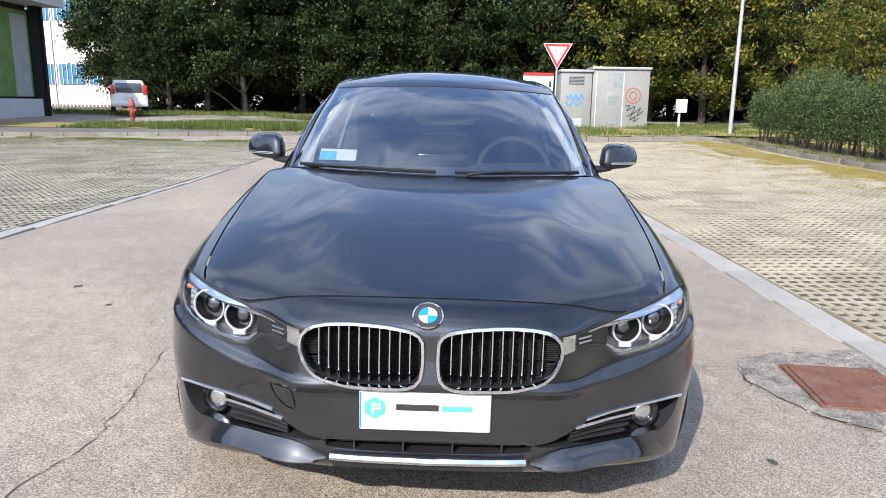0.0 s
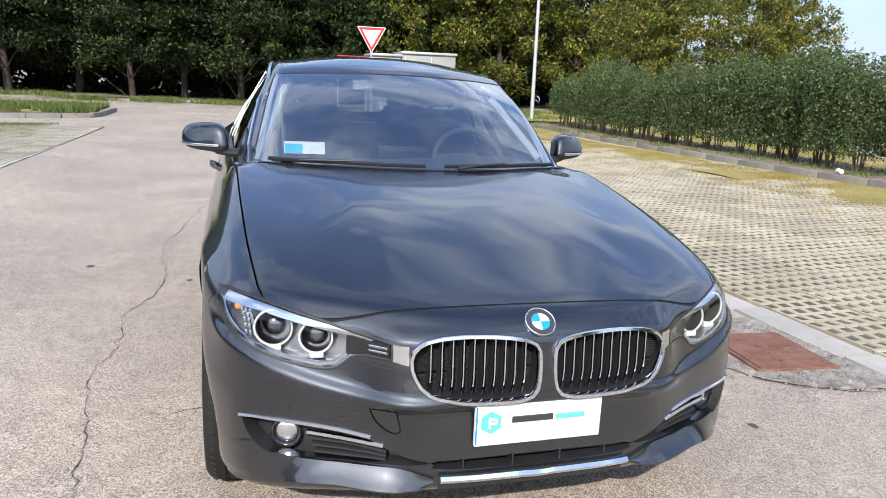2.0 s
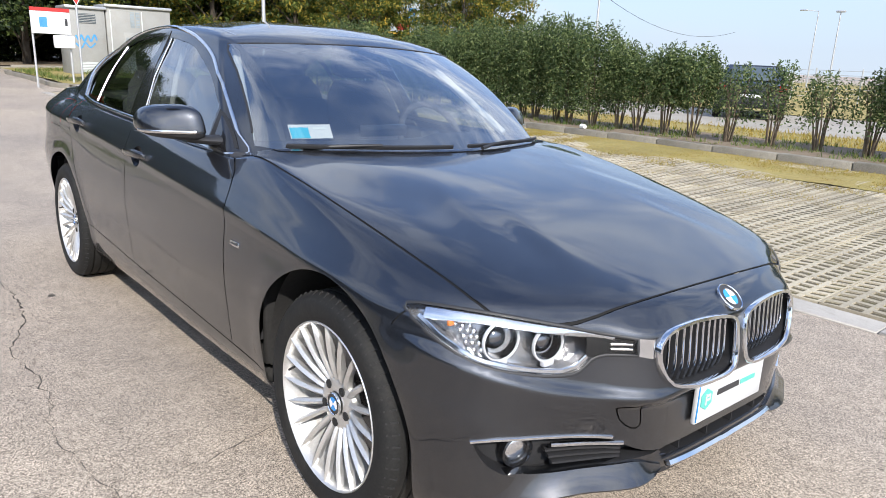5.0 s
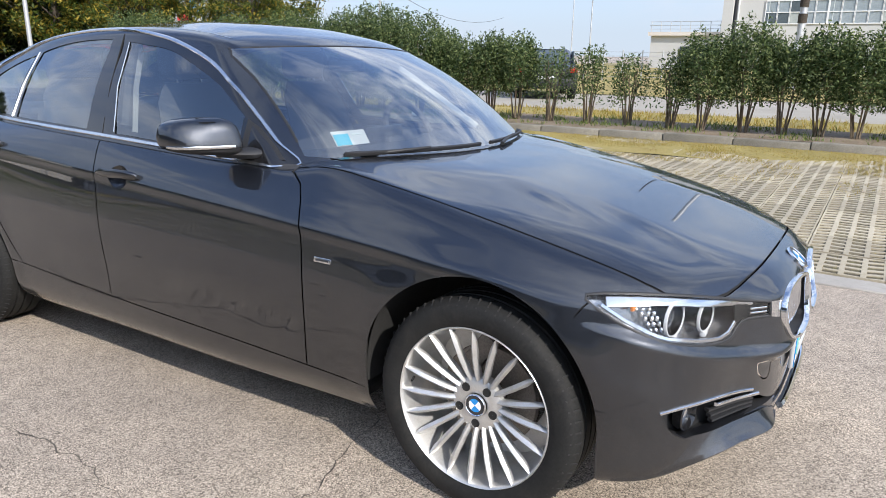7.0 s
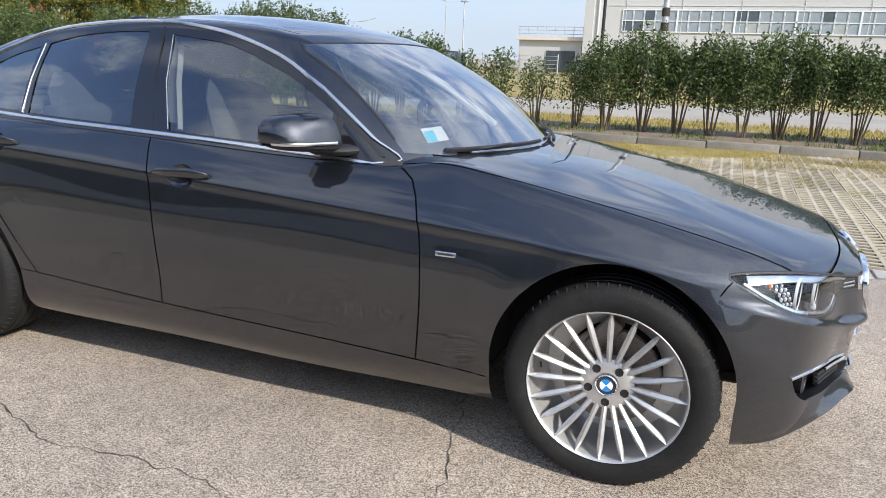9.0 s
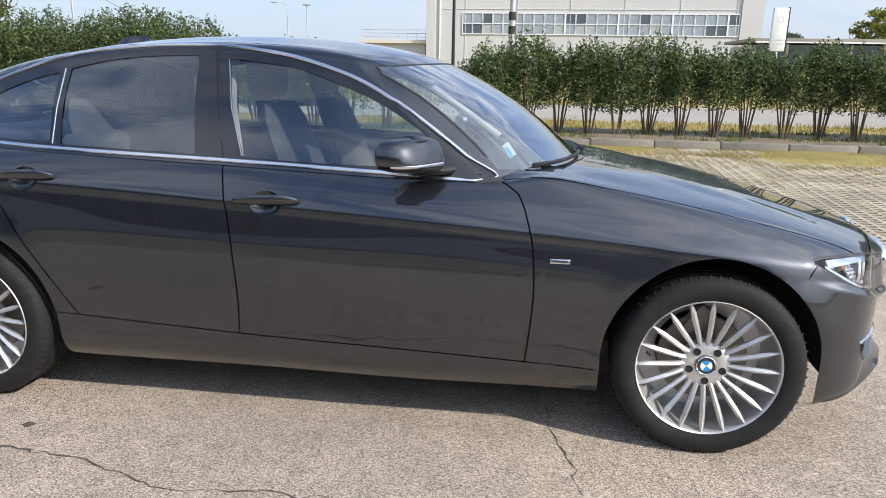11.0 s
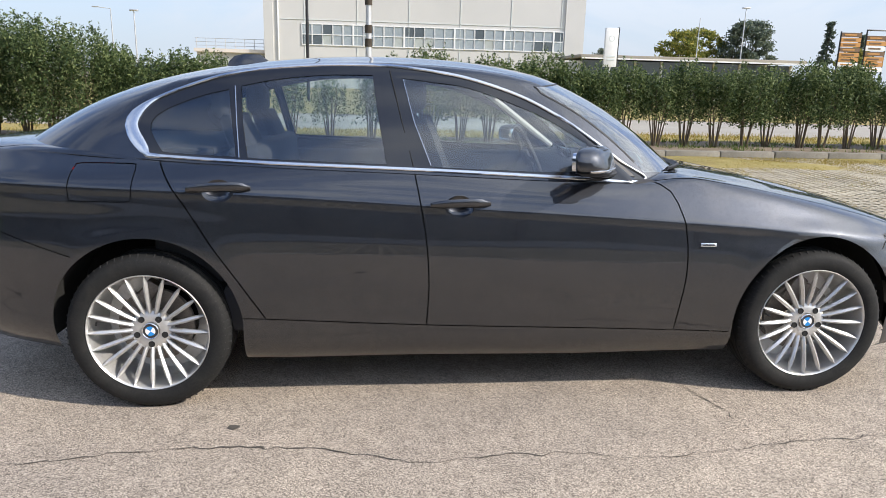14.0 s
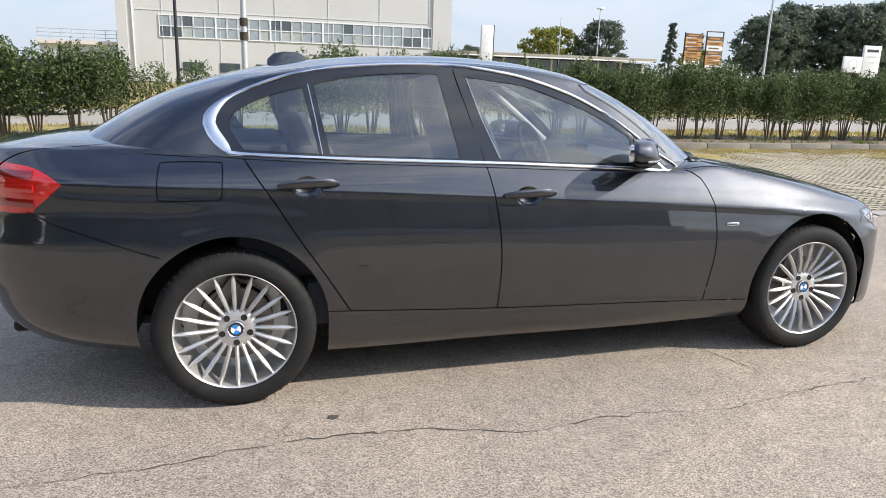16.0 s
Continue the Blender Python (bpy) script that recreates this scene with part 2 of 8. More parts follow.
def leaf_material(name, c0, c1, c2):
    """Leaves whose green shifts from leaf to leaf, with light coming through."""
    m, n, l, bs = shader(name)
    g = n.new("ShaderNodeNewGeometry")
    r = n.new("ShaderNodeValToRGB")
    e = r.color_ramp.elements
    e[0].color, e[1].color = (*c0, 1), (*c2, 1)
    e.new(0.55).color = (*c1, 1)
    l.new(g.outputs["Random Per Island"], r.inputs["Fac"])
    l.new(r.outputs["Color"], bs.inputs["Base Color"])
    bs.inputs["Roughness"].default_value, bs.inputs["Specular IOR Level"].default_value = 0.55, 0.3
    tr, mx = n.new("ShaderNodeBsdfTranslucent"), n.new("ShaderNodeMixShader")
    l.new(r.outputs["Color"], tr.inputs["Color"])
    mx.inputs["Fac"].default_value = 0.34
    l.new(bs.outputs["BSDF"], mx.inputs[1])
    l.new(tr.outputs["BSDF"], mx.inputs[2])
    l.new(mx.outputs["Shader"], n["Material Output"].inputs["Surface"])
    return m


def asphalt_material():
    """Worn pale asphalt: stone chips in a grey binder, with stains."""
    m, n, l, bs = shader("worn_asphalt")
    tc = n.new("ShaderNodeTexCoord").outputs["Object"]
    chips = n.new("ShaderNodeTexVoronoi")
    chips.inputs["Scale"].default_value = 270
    l.new(tc, chips.inputs["Vector"])
    fine, mid, big = noise_node(n, l, tc, 430, 3, 0.7), noise_node(n, l, tc, 9, 6, 0.7, 0.5), noise_node(n, l, tc, 0.55, 5, 0.6, 0.6)
    col = ramp_node(n, l, chips.outputs["Color"], 0.12, (0.085, 0.069, 0.053), 0.88, (0.64, 0.545, 0.44)).outputs["Color"]
    f2 = ramp_node(n, l, fine.outputs["Fac"], 0.36, (0.52,) * 3, 0.66, (1.40,) * 3).outputs["Color"]
    col = mix_node(n, l, 0.8, col, f2, "MULTIPLY")
    m2 = ramp_node(n, l, mid.outputs["Fac"], 0.3, (0.82,) * 3, 0.7, (1.12,) * 3).outputs["Color"]
    col = mix_node(n, l, 1.0, col, m2, "MULTIPLY")
    b2 = ramp_node(n, l, big.outputs["Fac"], 0.32, (0.80, 0.80, 0.82), 0.68, (1.14, 1.12, 1.08)).outputs["Color"]
    col = mix_node(n, l, 1.0, col, b2, "MULTIPLY")
    l.new(col, bs.inputs["Base Color"])
    bs.inputs["Roughness"].default_value = 0.88
    hgt = mix_node(n, l, 0.5, chips.outputs["Distance"], fine.outputs["Fac"])
    bump_node(n, l, bs, hgt, 0.35, 0.002)
    return m


ASPHALT = asphalt_material()
LEAF_HEDGE = leaf_material("hedge_leaf", (0.024, 0.048, 0.015), (0.080, 0.120, 0.038), (0.25, 0.29, 0.115))
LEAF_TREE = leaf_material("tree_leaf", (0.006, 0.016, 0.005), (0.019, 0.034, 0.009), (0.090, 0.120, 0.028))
LEAF_YELLOW = leaf_material("autumn_leaf", (0.030, 0.056, 0.010), (0.085, 0.115, 0.020), (0.36, 0.27, 0.040))
LEAF_GOLD = leaf_material("yellow_green_leaf", (0.085, 0.110, 0.022), (0.20, 0.22, 0.045), (0.42, 0.36, 0.075))
# distant trees: the haze of distance is mixed into this pale, greyed leaf colour
LEAF_HAZED = leaf_material("hazed_far_leaf", (0.085, 0.112, 0.085), (0.13, 0.16, 0.115), (0.19, 0.22, 0.14))
GRASS_DRY = leaf_material("dry_grass", (0.24, 0.17, 0.035), (0.40, 0.30, 0.07), (0.26, 0.25, 0.06))
GRASS_GREEN = leaf_material("green_grass", (0.06, 0.10, 0.02), (0.12, 0.17, 0.035), (0.24, 0.24, 0.07))
CONCRETE = surface("paver_concrete", (0.34, 0.295, 0.212), (0.50, 0.445, 0.335), 1.1, 90, 0.9, 0.0, 0.5, 0.003, vary=0.22, dirt=(0.24, 0.195, 0.085), dirt_amount=0.65)
MOSSY = surface("mossy_concrete", (0.24, 0.215, 0.165), (0.40, 0.365, 0.29), 0.6, 90, 0.92, 0.0, 0.5, 0.003, vary=0.25, dirt=(0.085, 0.072, 0.045), dirt_amount=0.85)
RINGWHITE = surface("ring_white", (0.55, 0.56, 0.57), (0.64, 0.64, 0.65), 9, 200, 0.25, 0.0, 0.0, coat=0.5)
KERB = surface("kerb_concrete", (0.17, 0.155, 0.125), (0.30, 0.275, 0.225), 2.2, 70, 0.92, 0.0, 0.5, 0.003, vary=0.15, dirt=(0.13, 0.12, 0.09), dirt_amount=0.6)
STRIPC = surface("pale_concrete", (0.31, 0.29, 0.255), (0.44, 0.41, 0.365), 2.2, 110, 0.92, 0.0, 0.4, 0.002, vary=0.10, dirt=(0.2, 0.19, 0.16), dirt_amount=0.5)
SOIL = surface("dry_soil", (0.13, 0.095, 0.060), (0.26, 0.20, 0.135), 2.5, 40, 0.95, 0.0, 0.8, 0.01, dirt=(0.12, 0.13, 0.04), dirt_amount=0.5)
SLOTSOIL = surface("slot_soil", (0.055, 0.046, 0.028), (0.12, 0.10, 0.062), 2.0, 60, 0.95, 0.0, 0.6, 0.006, dirt=(0.17, 0.165, 0.05), dirt_amount=0.7)
TURF = surface("dry_turf", (0.19, 0.155, 0.045), (0.37, 0.30, 0.10), 0.8, 25, 0.95, 0.0, 0.8, 0.02, dirt=(0.24, 0.165, 0.045), dirt_amount=0.8)
ROADFAR = surface("pale_road", (0.27, 0.245, 0.20), (0.36, 0.33, 0.275), 0.7, 60, 0.9, 0.0, 0.4, 0.003)
PATHDARK = surface("worn_path", (0.10, 0.092, 0.085), (0.19, 0.175, 0.16), 0.7, 60, 0.9, 0.0, 0.4, 0.003, dirt=(0.10, 0.10, 0.05), dirt_amount=0.5)
CRACK = surface("crack_dirt", (0.042, 0.037, 0.031), (0.105, 0.092, 0.076), 8, 120, 0.95, 0.0, 0.4, 0.002)
PATCH = surface("gravel_patch", (0.09, 0.080, 0.068), (0.40, 0.355, 0.30), 14, 90, 0.95, 0.0, 1.0, 0.010)
RUST = surface("rusty_iron", (0.15, 0.060, 0.035), (0.25, 0.115, 0.075), 5, 90, 0.75, 0.25, 0.5, 0.002, dirt=(0.30, 0.25, 0.21), dirt_amount=0.45)
BARK = surface("bark", (0.030, 0.024, 0.018), (0.075, 0.060, 0.045), 4, 30, 0.95, 0.0, 0.9, 0.015)
TWIG = surface("hedge_stem", (0.09, 0.065, 0.042), (0.19, 0.15, 0.10), 6, 60, 0.9, 0.0, 0.4, 0.002)
GALV = surface("galvanised_steel", (0.46, 0.47, 0.48), (0.60, 0.60, 0.60), 3, 80, 0.45, 0.6, 0.1, 0.001)
CABINET = surface("cabinet_paint", (0.24, 0.24, 0.23), (0.31, 0.31, 0.29), 1.3, 60, 0.6, 0.0, 0.15, 0.001, dirt=(0.25, 0.22, 0.18), dirt_amount=0.45)
SIGNRED = surface("sign_red", (0.42, 0.022, 0.020), (0.52, 0.035, 0.030), 4, 60, 0.5, 0.0, 0.0)
SIGNWHITE = surface("sign_white", (0.70, 0.70, 0.69), (0.80, 0.80, 0.79), 4, 60, 0.5, 0.0, 0.0)
SIGNORANGE = surface("sign_orange", (0.42, 0.20, 0.05), (0.52, 0.26, 0.07), 2, 40, 0.6, 0.0, 0.0)
SIGNBROWN = surface("sign_brown", (0.12, 0.070, 0.035), (0.17, 0.10, 0.05), 2, 40, 0.6, 0.0, 0.0)
YELLOWP = surface("yellow_paint", (0.62, 0.36, 0.02), (0.72, 0.44, 0.04), 2, 60, 0.5, 0.0, 0.1)
SPRAYBLUE = surface("blue_spray", (0.05, 0.22, 0.45), (0.08, 0.30, 0.55), 9, 60, 0.7, 0.0, 0.0)
SPRAYRED = surface("red_spray", (0.32, 0.10, 0.06), (0.42, 0.16, 0.10), 9, 60, 0.7, 0.0, 0.0)
HYDRANT = surface("hydrant_red", (0.24, 0.045, 0.035), (0.36, 0.08, 0.06), 5, 60, 0.6, 0.0, 0.2, 0.001, dirt=(0.3, 0.2, 0.16), dirt_amount=0.5)
RENDERW = surface("white_wall_panel", (0.50, 0.495, 0.475), (0.57, 0.56, 0.535), 0.15, 12, 0.85, 0.0, 0.15, 0.002)
RENDERP = surface("cream_wall", (0.62, 0.56, 0.50), (0.70, 0.64, 0.57), 0.15, 12, 0.85, 0.0, 0.15, 0.002)
PLINTH = surface("pale_plinth", (0.52, 0.53, 0.55), (0.62, 0.63, 0.65), 0.5, 20, 0.8, 0.0, 0.2, 0.002)
DARKFRAME = surface("dark_frame", (0.012, 0.012, 0.014), (0.022, 0.022, 0.024), 3, 60, 0.4, 0.0, 0.0)
PANE = surface("dark_pane", (0.05, 0.065, 0.075), (0.09, 0.11, 0.12), 0.6, 6, 0.06, 0.0, 0.0, spec=0.8)
PANEBLUE = surface("blue_pane", (0.04, 0.16, 0.28), (0.07, 0.22, 0.36), 0.6, 6, 0.08, 0.0, 0.0, spec=0.8)
PANEGREY = surface("grey_pane", (0.22, 0.26, 0.28), (0.34, 0.38, 0.40), 0.8, 6, 0.08, 0.0, 0.0, spec=0.8)
CURTAIN = surface("green_curtain", (0.10, 0.20, 0.05), (0.20, 0.30, 0.10), 2, 30, 0.9, 0.0, 0.3)
NET = surface("grey_curtain", (0.30, 0.33, 0.32), (0.42, 0.45, 0.43), 2, 30, 0.9, 0.0, 0.3)
VANWHITE = surface("white_car_paint", (0.70, 0.70, 0.70), (0.78, 0.78, 0.78), 2, 60, 0.25, 0.0, 0.0, coat=0.8)
CARDARK = surface("black_car_paint", (0.012, 0.013, 0.016), (0.02, 0.02, 0.024), 2, 60, 0.25, 0.0, 0.0, coat=0.9)
ROOFDARK = surface("dark_roof_edge", (0.03, 0.03, 0.032), (0.06, 0.06, 0.062), 0.5, 12, 0.8, 0.0, 0.2)
POSTER = surface("faded_poster", (0.22, 0.27, 0.29), (0.46, 0.46, 0.42), 1.6, 9, 0.7, 0.0, 0.0, dirt=(0.20, 0.32, 0.45), dirt_amount=0.7)
LITTER = surface("white_plastic", (0.72, 0.72, 0.70), (0.80, 0.80, 0.78), 9, 60, 0.5, 0.0, 0.0)

# ---- shaping helpers ----
from mathutils.bvhtree import BVHTree


def finish(bm, smooth=True, angle=40):
    bmesh.ops.recalc_face_normals(bm, faces=bm.faces)
    for f in bm.faces:
        f.smooth = smooth
    if smooth:
        lim = radians(angle)
        for e in bm.edges:
            if len(e.link_faces) == 2 and e.calc_face_angle(0) > lim:
                e.smooth = False


def part(name, bm, material, parent=None, label="", smooth=True, angle=40, recalc=True):
    """Links a bmesh as one mesh object under a thing or under a part."""
    if recalc:
        finish(bm, smooth, angle)
    else:
        for f in bm.faces:
            f.smooth = smooth
    me = bpy.data.meshes.new(name)
    bm.to_mesh(me)
    bm.free()
    for mt in material if isinstance(material, (list, tuple)) else (material,):
        me.materials.append(mt)
    ob = new(name, me)
    ob.parent = parent
    if label:
        tagged(ob, label)
    return ob


def thing(name, at=None, label="", category="", group="", kind=""):
    e = new(name)
    e.empty_display_size = 0.1
    e.matrix_world = at if at is not None else Matrix.Identity(4)
    return tagged(e, label, category, group, kind)


def box(bm, c, s, bevel=0.0, seg=2, m=None):
    r = bmesh.ops.create_cube(bm, size=1.0, matrix=Matrix.Translation(c) @ Matrix.Diagonal((*s, 1)))
    if bevel:
        es = list({e for v in r["verts"] for e in v.link_edges})
        r2 = bmesh.ops.bevel(bm, geom=es, offset=bevel, segments=seg, profile=0.5, affect="EDGES")
        vs = list({v for f in r2["faces"] for v in f.verts} | {v for v in r["verts"] if v.is_valid})
    else:
        vs = r["verts"]
    if m is not None:
        bmesh.ops.transform(bm, matrix=m, verts=vs)
    return vs


def boxed(c, s, bevel=0.0, seg=2, m=None):
    bm = bmesh.new()
    box(bm, c, s, bevel, seg, m)
    return bm


def rod(bm, a, b, r0, r1=None, n=10, caps=True):
    """A round bar from a to b."""
    a, b = Vector(a), Vector(b)
    r1 = r0 if r1 is None else r1
    q = (b - a).to_track_quat("Z", "Y").to_matrix()
    rings = []
    for p, r in ((a, r0), (b, r1)):
        rings.append([bm.verts.new(p + q @ Vector((r * math.cos(2 * math.pi * i / n), r * math.sin(2 * math.pi * i / n), 0))) for i in range(n)])
    for i in range(n):
        bm.faces.new((rings[0][i], rings[0][(i + 1) % n], rings[1][(i + 1) % n], rings[1][i]))
    if caps:
        bm.faces.new(rings[0][::-1])
        bm.faces.new(rings[1])
    return bm


def tube(bm, pts, radii, n=8, caps=True):
    """A bent round bar along points."""
    pts = [Vector(p) for p in pts]
    rings = []
    for i, p in enumerate(pts):
        d = (pts[min(i + 1, len(pts) - 1)] - pts[max(i - 1, 0)]).normalized()
        q = d.to_track_quat("Z", "Y").to_matrix()
        r = radii[i] if isinstance(radii, (list, tuple)) else radii
        rings.append([bm.verts.new(p + q @ Vector((r * math.cos(2 * math.pi * k / n), r * math.sin(2 * math.pi * k / n), 0))) for k in range(n)])
    for a, b in zip(rings, rings[1:]):
        for k in range(n):
            bm.faces.new((a[k], a[(k + 1) % n], b[(k + 1) % n], b[k]))
    if caps:
        bm.faces.new(rings[0][::-1])
        bm.faces.new(rings[-1])
    return bm


def lathe(bm, prof, n=64, m=None, closed=False):
    """Turns (radius, along) about the x axis."""
    rings = []
    for r, a in prof:
        rings.append([bm.verts.new((a, r * math.cos(2 * math.pi * k / n), r * math.sin(2 * math.pi * k / n))) for k in range(n)])
    pairs = list(zip(rings, rings[1:]))
    if closed:
        pairs.append((rings[-1], rings[0]))
    for a, b in pairs:
        for k in range(n):
            bm.faces.new((a[k], a[(k + 1) % n], b[(k + 1) % n], b[k]))
    if m is not None:
        bmesh.ops.transform(bm, matrix=m, verts=[v for ring in rings for v in ring])
    return bm


def disc(bm, c, r, axis_m, n=32, a0=0.0, a1=2 * math.pi):
    full = abs(a1 - a0 - 2 * math.pi) < 1e-6
    k = n if full else n + 1
    vs = [bm.verts.new(Vector(c) + axis_m @ Vector((r * math.cos(a0 + (a1 - a0) * i / n), r * math.sin(a0 + (a1 - a0) * i / n), 0))) for i in range(k)]
    if full:
        bm.faces.new(vs)
    else:
        o = bm.verts.new(Vector(c))
        for i in range(n):
            bm.faces.new((o, vs[i], vs[i + 1]))
    return vs


def strip(bm, pts, normals, w, h, closed=False, lift=0.0):
    """A low moulding of width w and height h along a line on a surface."""
    n = len(pts)
    prof = ((-0.5, -0.3), (-0.5, 0.55), (-0.3, 0.95), (0.3, 0.95), (0.5, 0.55), (0.5, -0.3))
    rings = []
    for i in range(n):
        a, b = (pts[(i - 1) % n], pts[(i + 1) % n]) if closed else (pts[max(i - 1, 0)], pts[min(i + 1, n - 1)])
        d = (b - a).normalized()
        up = normals[i].normalized()
        side = d.cross(up).normalized()
        ww = w[i] if isinstance(w, (list, tuple)) else w
        rings.append([bm.verts.new(pts[i] + side * (u * ww) + up * (v * h + lift)) for u, v in prof])
    pairs = list(zip(rings, rings[1:]))
    if closed:
        pairs.append((rings[-1], rings[0]))
    k = len(prof)
    for a, b in pairs:
        for j in range(k):
            bm.faces.new((a[j], a[(j + 1) % k], b[(j + 1) % k], b[j]))
    if not closed:
        bm.faces.new(rings[0][::-1])
        bm.faces.new(rings[-1])
    return bm


class spline:
    """A natural cubic curve through (x, y) knots."""
    def __init__(self, *knots):
        self.x, self.y = np.array([k[0] for k in knots], float), np.array([k[1] for k in knots], float)
        n, h = len(knots), np.diff(self.x)
        A, r = np.eye(n), np.zeros(n)
        for i in range(1, n - 1):
            A[i, i - 1], A[i, i], A[i, i + 1] = h[i - 1], 2 * (h[i - 1] + h[i]), h[i]
            r[i] = 6 * ((self.y[i + 1] - self.y[i]) / h[i] - (self.y[i] - self.y[i - 1]) / h[i - 1])
        self.m = np.linalg.solve(A, r)

    def __call__(self, v):
        v = np.clip(np.asarray(v, float), self.x[0], self.x[-1])
        i = np.clip(np.searchsorted(self.x, v) - 1, 0, len(self.x) - 2)
        h = self.x[i + 1] - self.x[i]
        a, b = (self.x[i + 1] - v) / h, (v - self.x[i]) / h
        return a * self.y[i] + b * self.y[i + 1] + ((a ** 3 - a) * self.m[i] + (b ** 3 - b) * self.m[i + 1]) * h * h / 6


def smooth01(v, a, b):
    t = np.clip((np.asarray(v, float) - a) / (b - a), 0, 1)
    return t * t * (3 - 2 * t)


def rounded(pts, step=0.02, sharp=()):
    """A closed smooth outline through 2D points."""
    n, out = len(pts), []
    for i in range(n):
        p0, p1, p2, p3 = (Vector(pts[(i + k) % n]) for k in (-1, 0, 1, 2))
        if i in sharp:
            p0 = p1 - (p2 - p1)
        if (i + 1) % n in sharp:
            p3 = p2 + (p2 - p1)
        k = max(2, int((p2 - p1).length / step))
        for j in range(k):
            t = j / k
            out.append(0.5 * (2 * p1 + (p2 - p0) * t + (2 * p0 - 5 * p1 + 4 * p2 - p3) * t * t + (3 * p1 - p0 - 3 * p2 + p3) * t ** 3))
    return out


def smooth_line(pts, step=0.03):
    out = []
    n = len(pts)
    for i in range(n - 1):
        p0, p1, p2, p3 = (Vector(pts[min(max(i + k, 0), n - 1)]) for k in (-1, 0, 1, 2))
        k = max(1, int((p2 - p1).length / step))
        for j in range(k):
            t = j / k
            out.append(0.5 * (2 * p1 + (p2 - p0) * t + (2 * p0 - 5 * p1 + 4 * p2 - p3) * t * t + (3 * p1 - p0 - 3 * p2 + p3) * t ** 3))
    out.append(Vector(pts[-1]))
    return out


def ribbon(line, width):
    """A thin closed outline along a 2D line."""
    left, right = [], []
    for i, p in enumerate(line):
        d = (line[min(i + 1, len(line) - 1)] - line[max(i - 1, 0)]).normalized()
        q = Vector((-d.y, d.x)) * width * 0.5
        left.append(p + q)
        right.append(p - q)
    return left + right[::-1]


def inside(p, poly):
    x, y = p
    c, j = False, len(poly) - 1
    for i in range(len(poly)):
        xi, yi, xj, yj = poly[i][0], poly[i][1], poly[j][0], poly[j][1]
        if (yi > y) != (yj > y) and x < (xj - xi) * (y - yi) / (yj - yi) + xi:
            c = not c
        j = i
    return c


def carve(bm, poly, axes, test):
    """Cuts the outline, seen along the third axis, into a shell, and returns the faces inside."""
    a, b = axes
    lo = Vector((min(p[0] for p in poly), min(p[1] for p in poly)))
    hi = Vector((max(p[0] for p in poly), max(p[1] for p in poly)))

    def span(f):
        us, vs = [v.co[a] for v in f.verts], [v.co[b] for v in f.verts]
        return min(us), max(us), min(vs), max(vs)

    cand = set()
    for f in bm.faces:
        s = span(f)
        if s[1] >= lo.x and s[0] <= hi.x and s[3] >= lo.y and s[2] <= hi.y and test(f):
            cand.add(f)
    n = len(poly)
    for i in range(n):
        p, q = Vector(poly[i]), Vector(poly[(i + 1) % n])
        if (q - p).length < 1e-6:
            continue
        x0, x1, y0, y1 = min(p.x, q.x), max(p.x, q.x), min(p.y, q.y), max(p.y, q.y)
        near = []
        for f in cand:
            s = span(f)
            if s[1] >= x0 and s[0] <= x1 and s[3] >= y0 and s[2] <= y1:
                near.append(f)
        if not near:
            continue
        co, no = Vector((0, 0, 0)), Vector((0, 0, 0))
        co[a], co[b] = p.x, p.y
        no[a], no[b] = -(q - p).y, (q - p).x
        geom = list({e for f in near for e in f.edges} | {v for f in near for v in f.verts}) + near
        before = {e for f in near for e in f.edges}
        r = bmesh.ops.bisect_plane(bm, geom=geom, dist=1e-6, plane_co=co, plane_no=no.normalized())
        cand = {f for f in cand if f.is_valid}
        for g in r["geom"]:
            if isinstance(g, bmesh.types.BMFace) and g.is_valid:
                cand.add(g)
        for g in r["geom_cut"]:
            if g.is_valid:
                for f in g.link_faces:
                    if test(f):
                        cand.add(f)
    out = []
    for f in cand:
        if f.is_valid:
            c = f.calc_center_median()
            if inside((c[a], c[b]), poly):
                out.append(f)
    return out


def take(bm, faces, remove=True):
    """Copies faces into a bmesh of their own."""
    nb, vm = bmesh.new(), {}
    for f in faces:
        vs = []
        for v in f.verts:
            if v not in vm:
                vm[v] = nb.verts.new(v.co)
            vs.append(vm[v])
        try:
            nb.faces.new(vs)
        except ValueError:
            pass
    if remove:
        bmesh.ops.delete(bm, geom=list(set(faces)), context="FACES")
    return nb


def sink(bm, offset):
    """Turns a patch into a recess: walls and a floor moved by offset."""
    fs = list(bm.faces)
    r = bmesh.ops.extrude_face_region(bm, geom=fs)
    vs = [g for g in r["geom"] if isinstance(g, bmesh.types.BMVert)]
    bmesh.ops.translate(bm, vec=offset, verts=vs)
    bmesh.ops.delete(bm, geom=[f for f in fs if f.is_valid], context="FACES_ONLY")
    return bm


def plate_of(poly, m, thick):
    """A flat plate from a 2D outline, in the xy plane of m."""
    bm = bmesh.new()
    f = bm.faces.new([bm.verts.new((p[0], p[1], 0)) for p in poly])
    r = bmesh.ops.extrude_face_region(bm, geom=[f])
    bmesh.ops.translate(bm, vec=(0, 0, thick), verts=[g for g in r["geom"] if isinstance(g, bmesh.types.BMVert)])
    bmesh.ops.transform(bm, matrix=m, verts=bm.verts)
    return bm

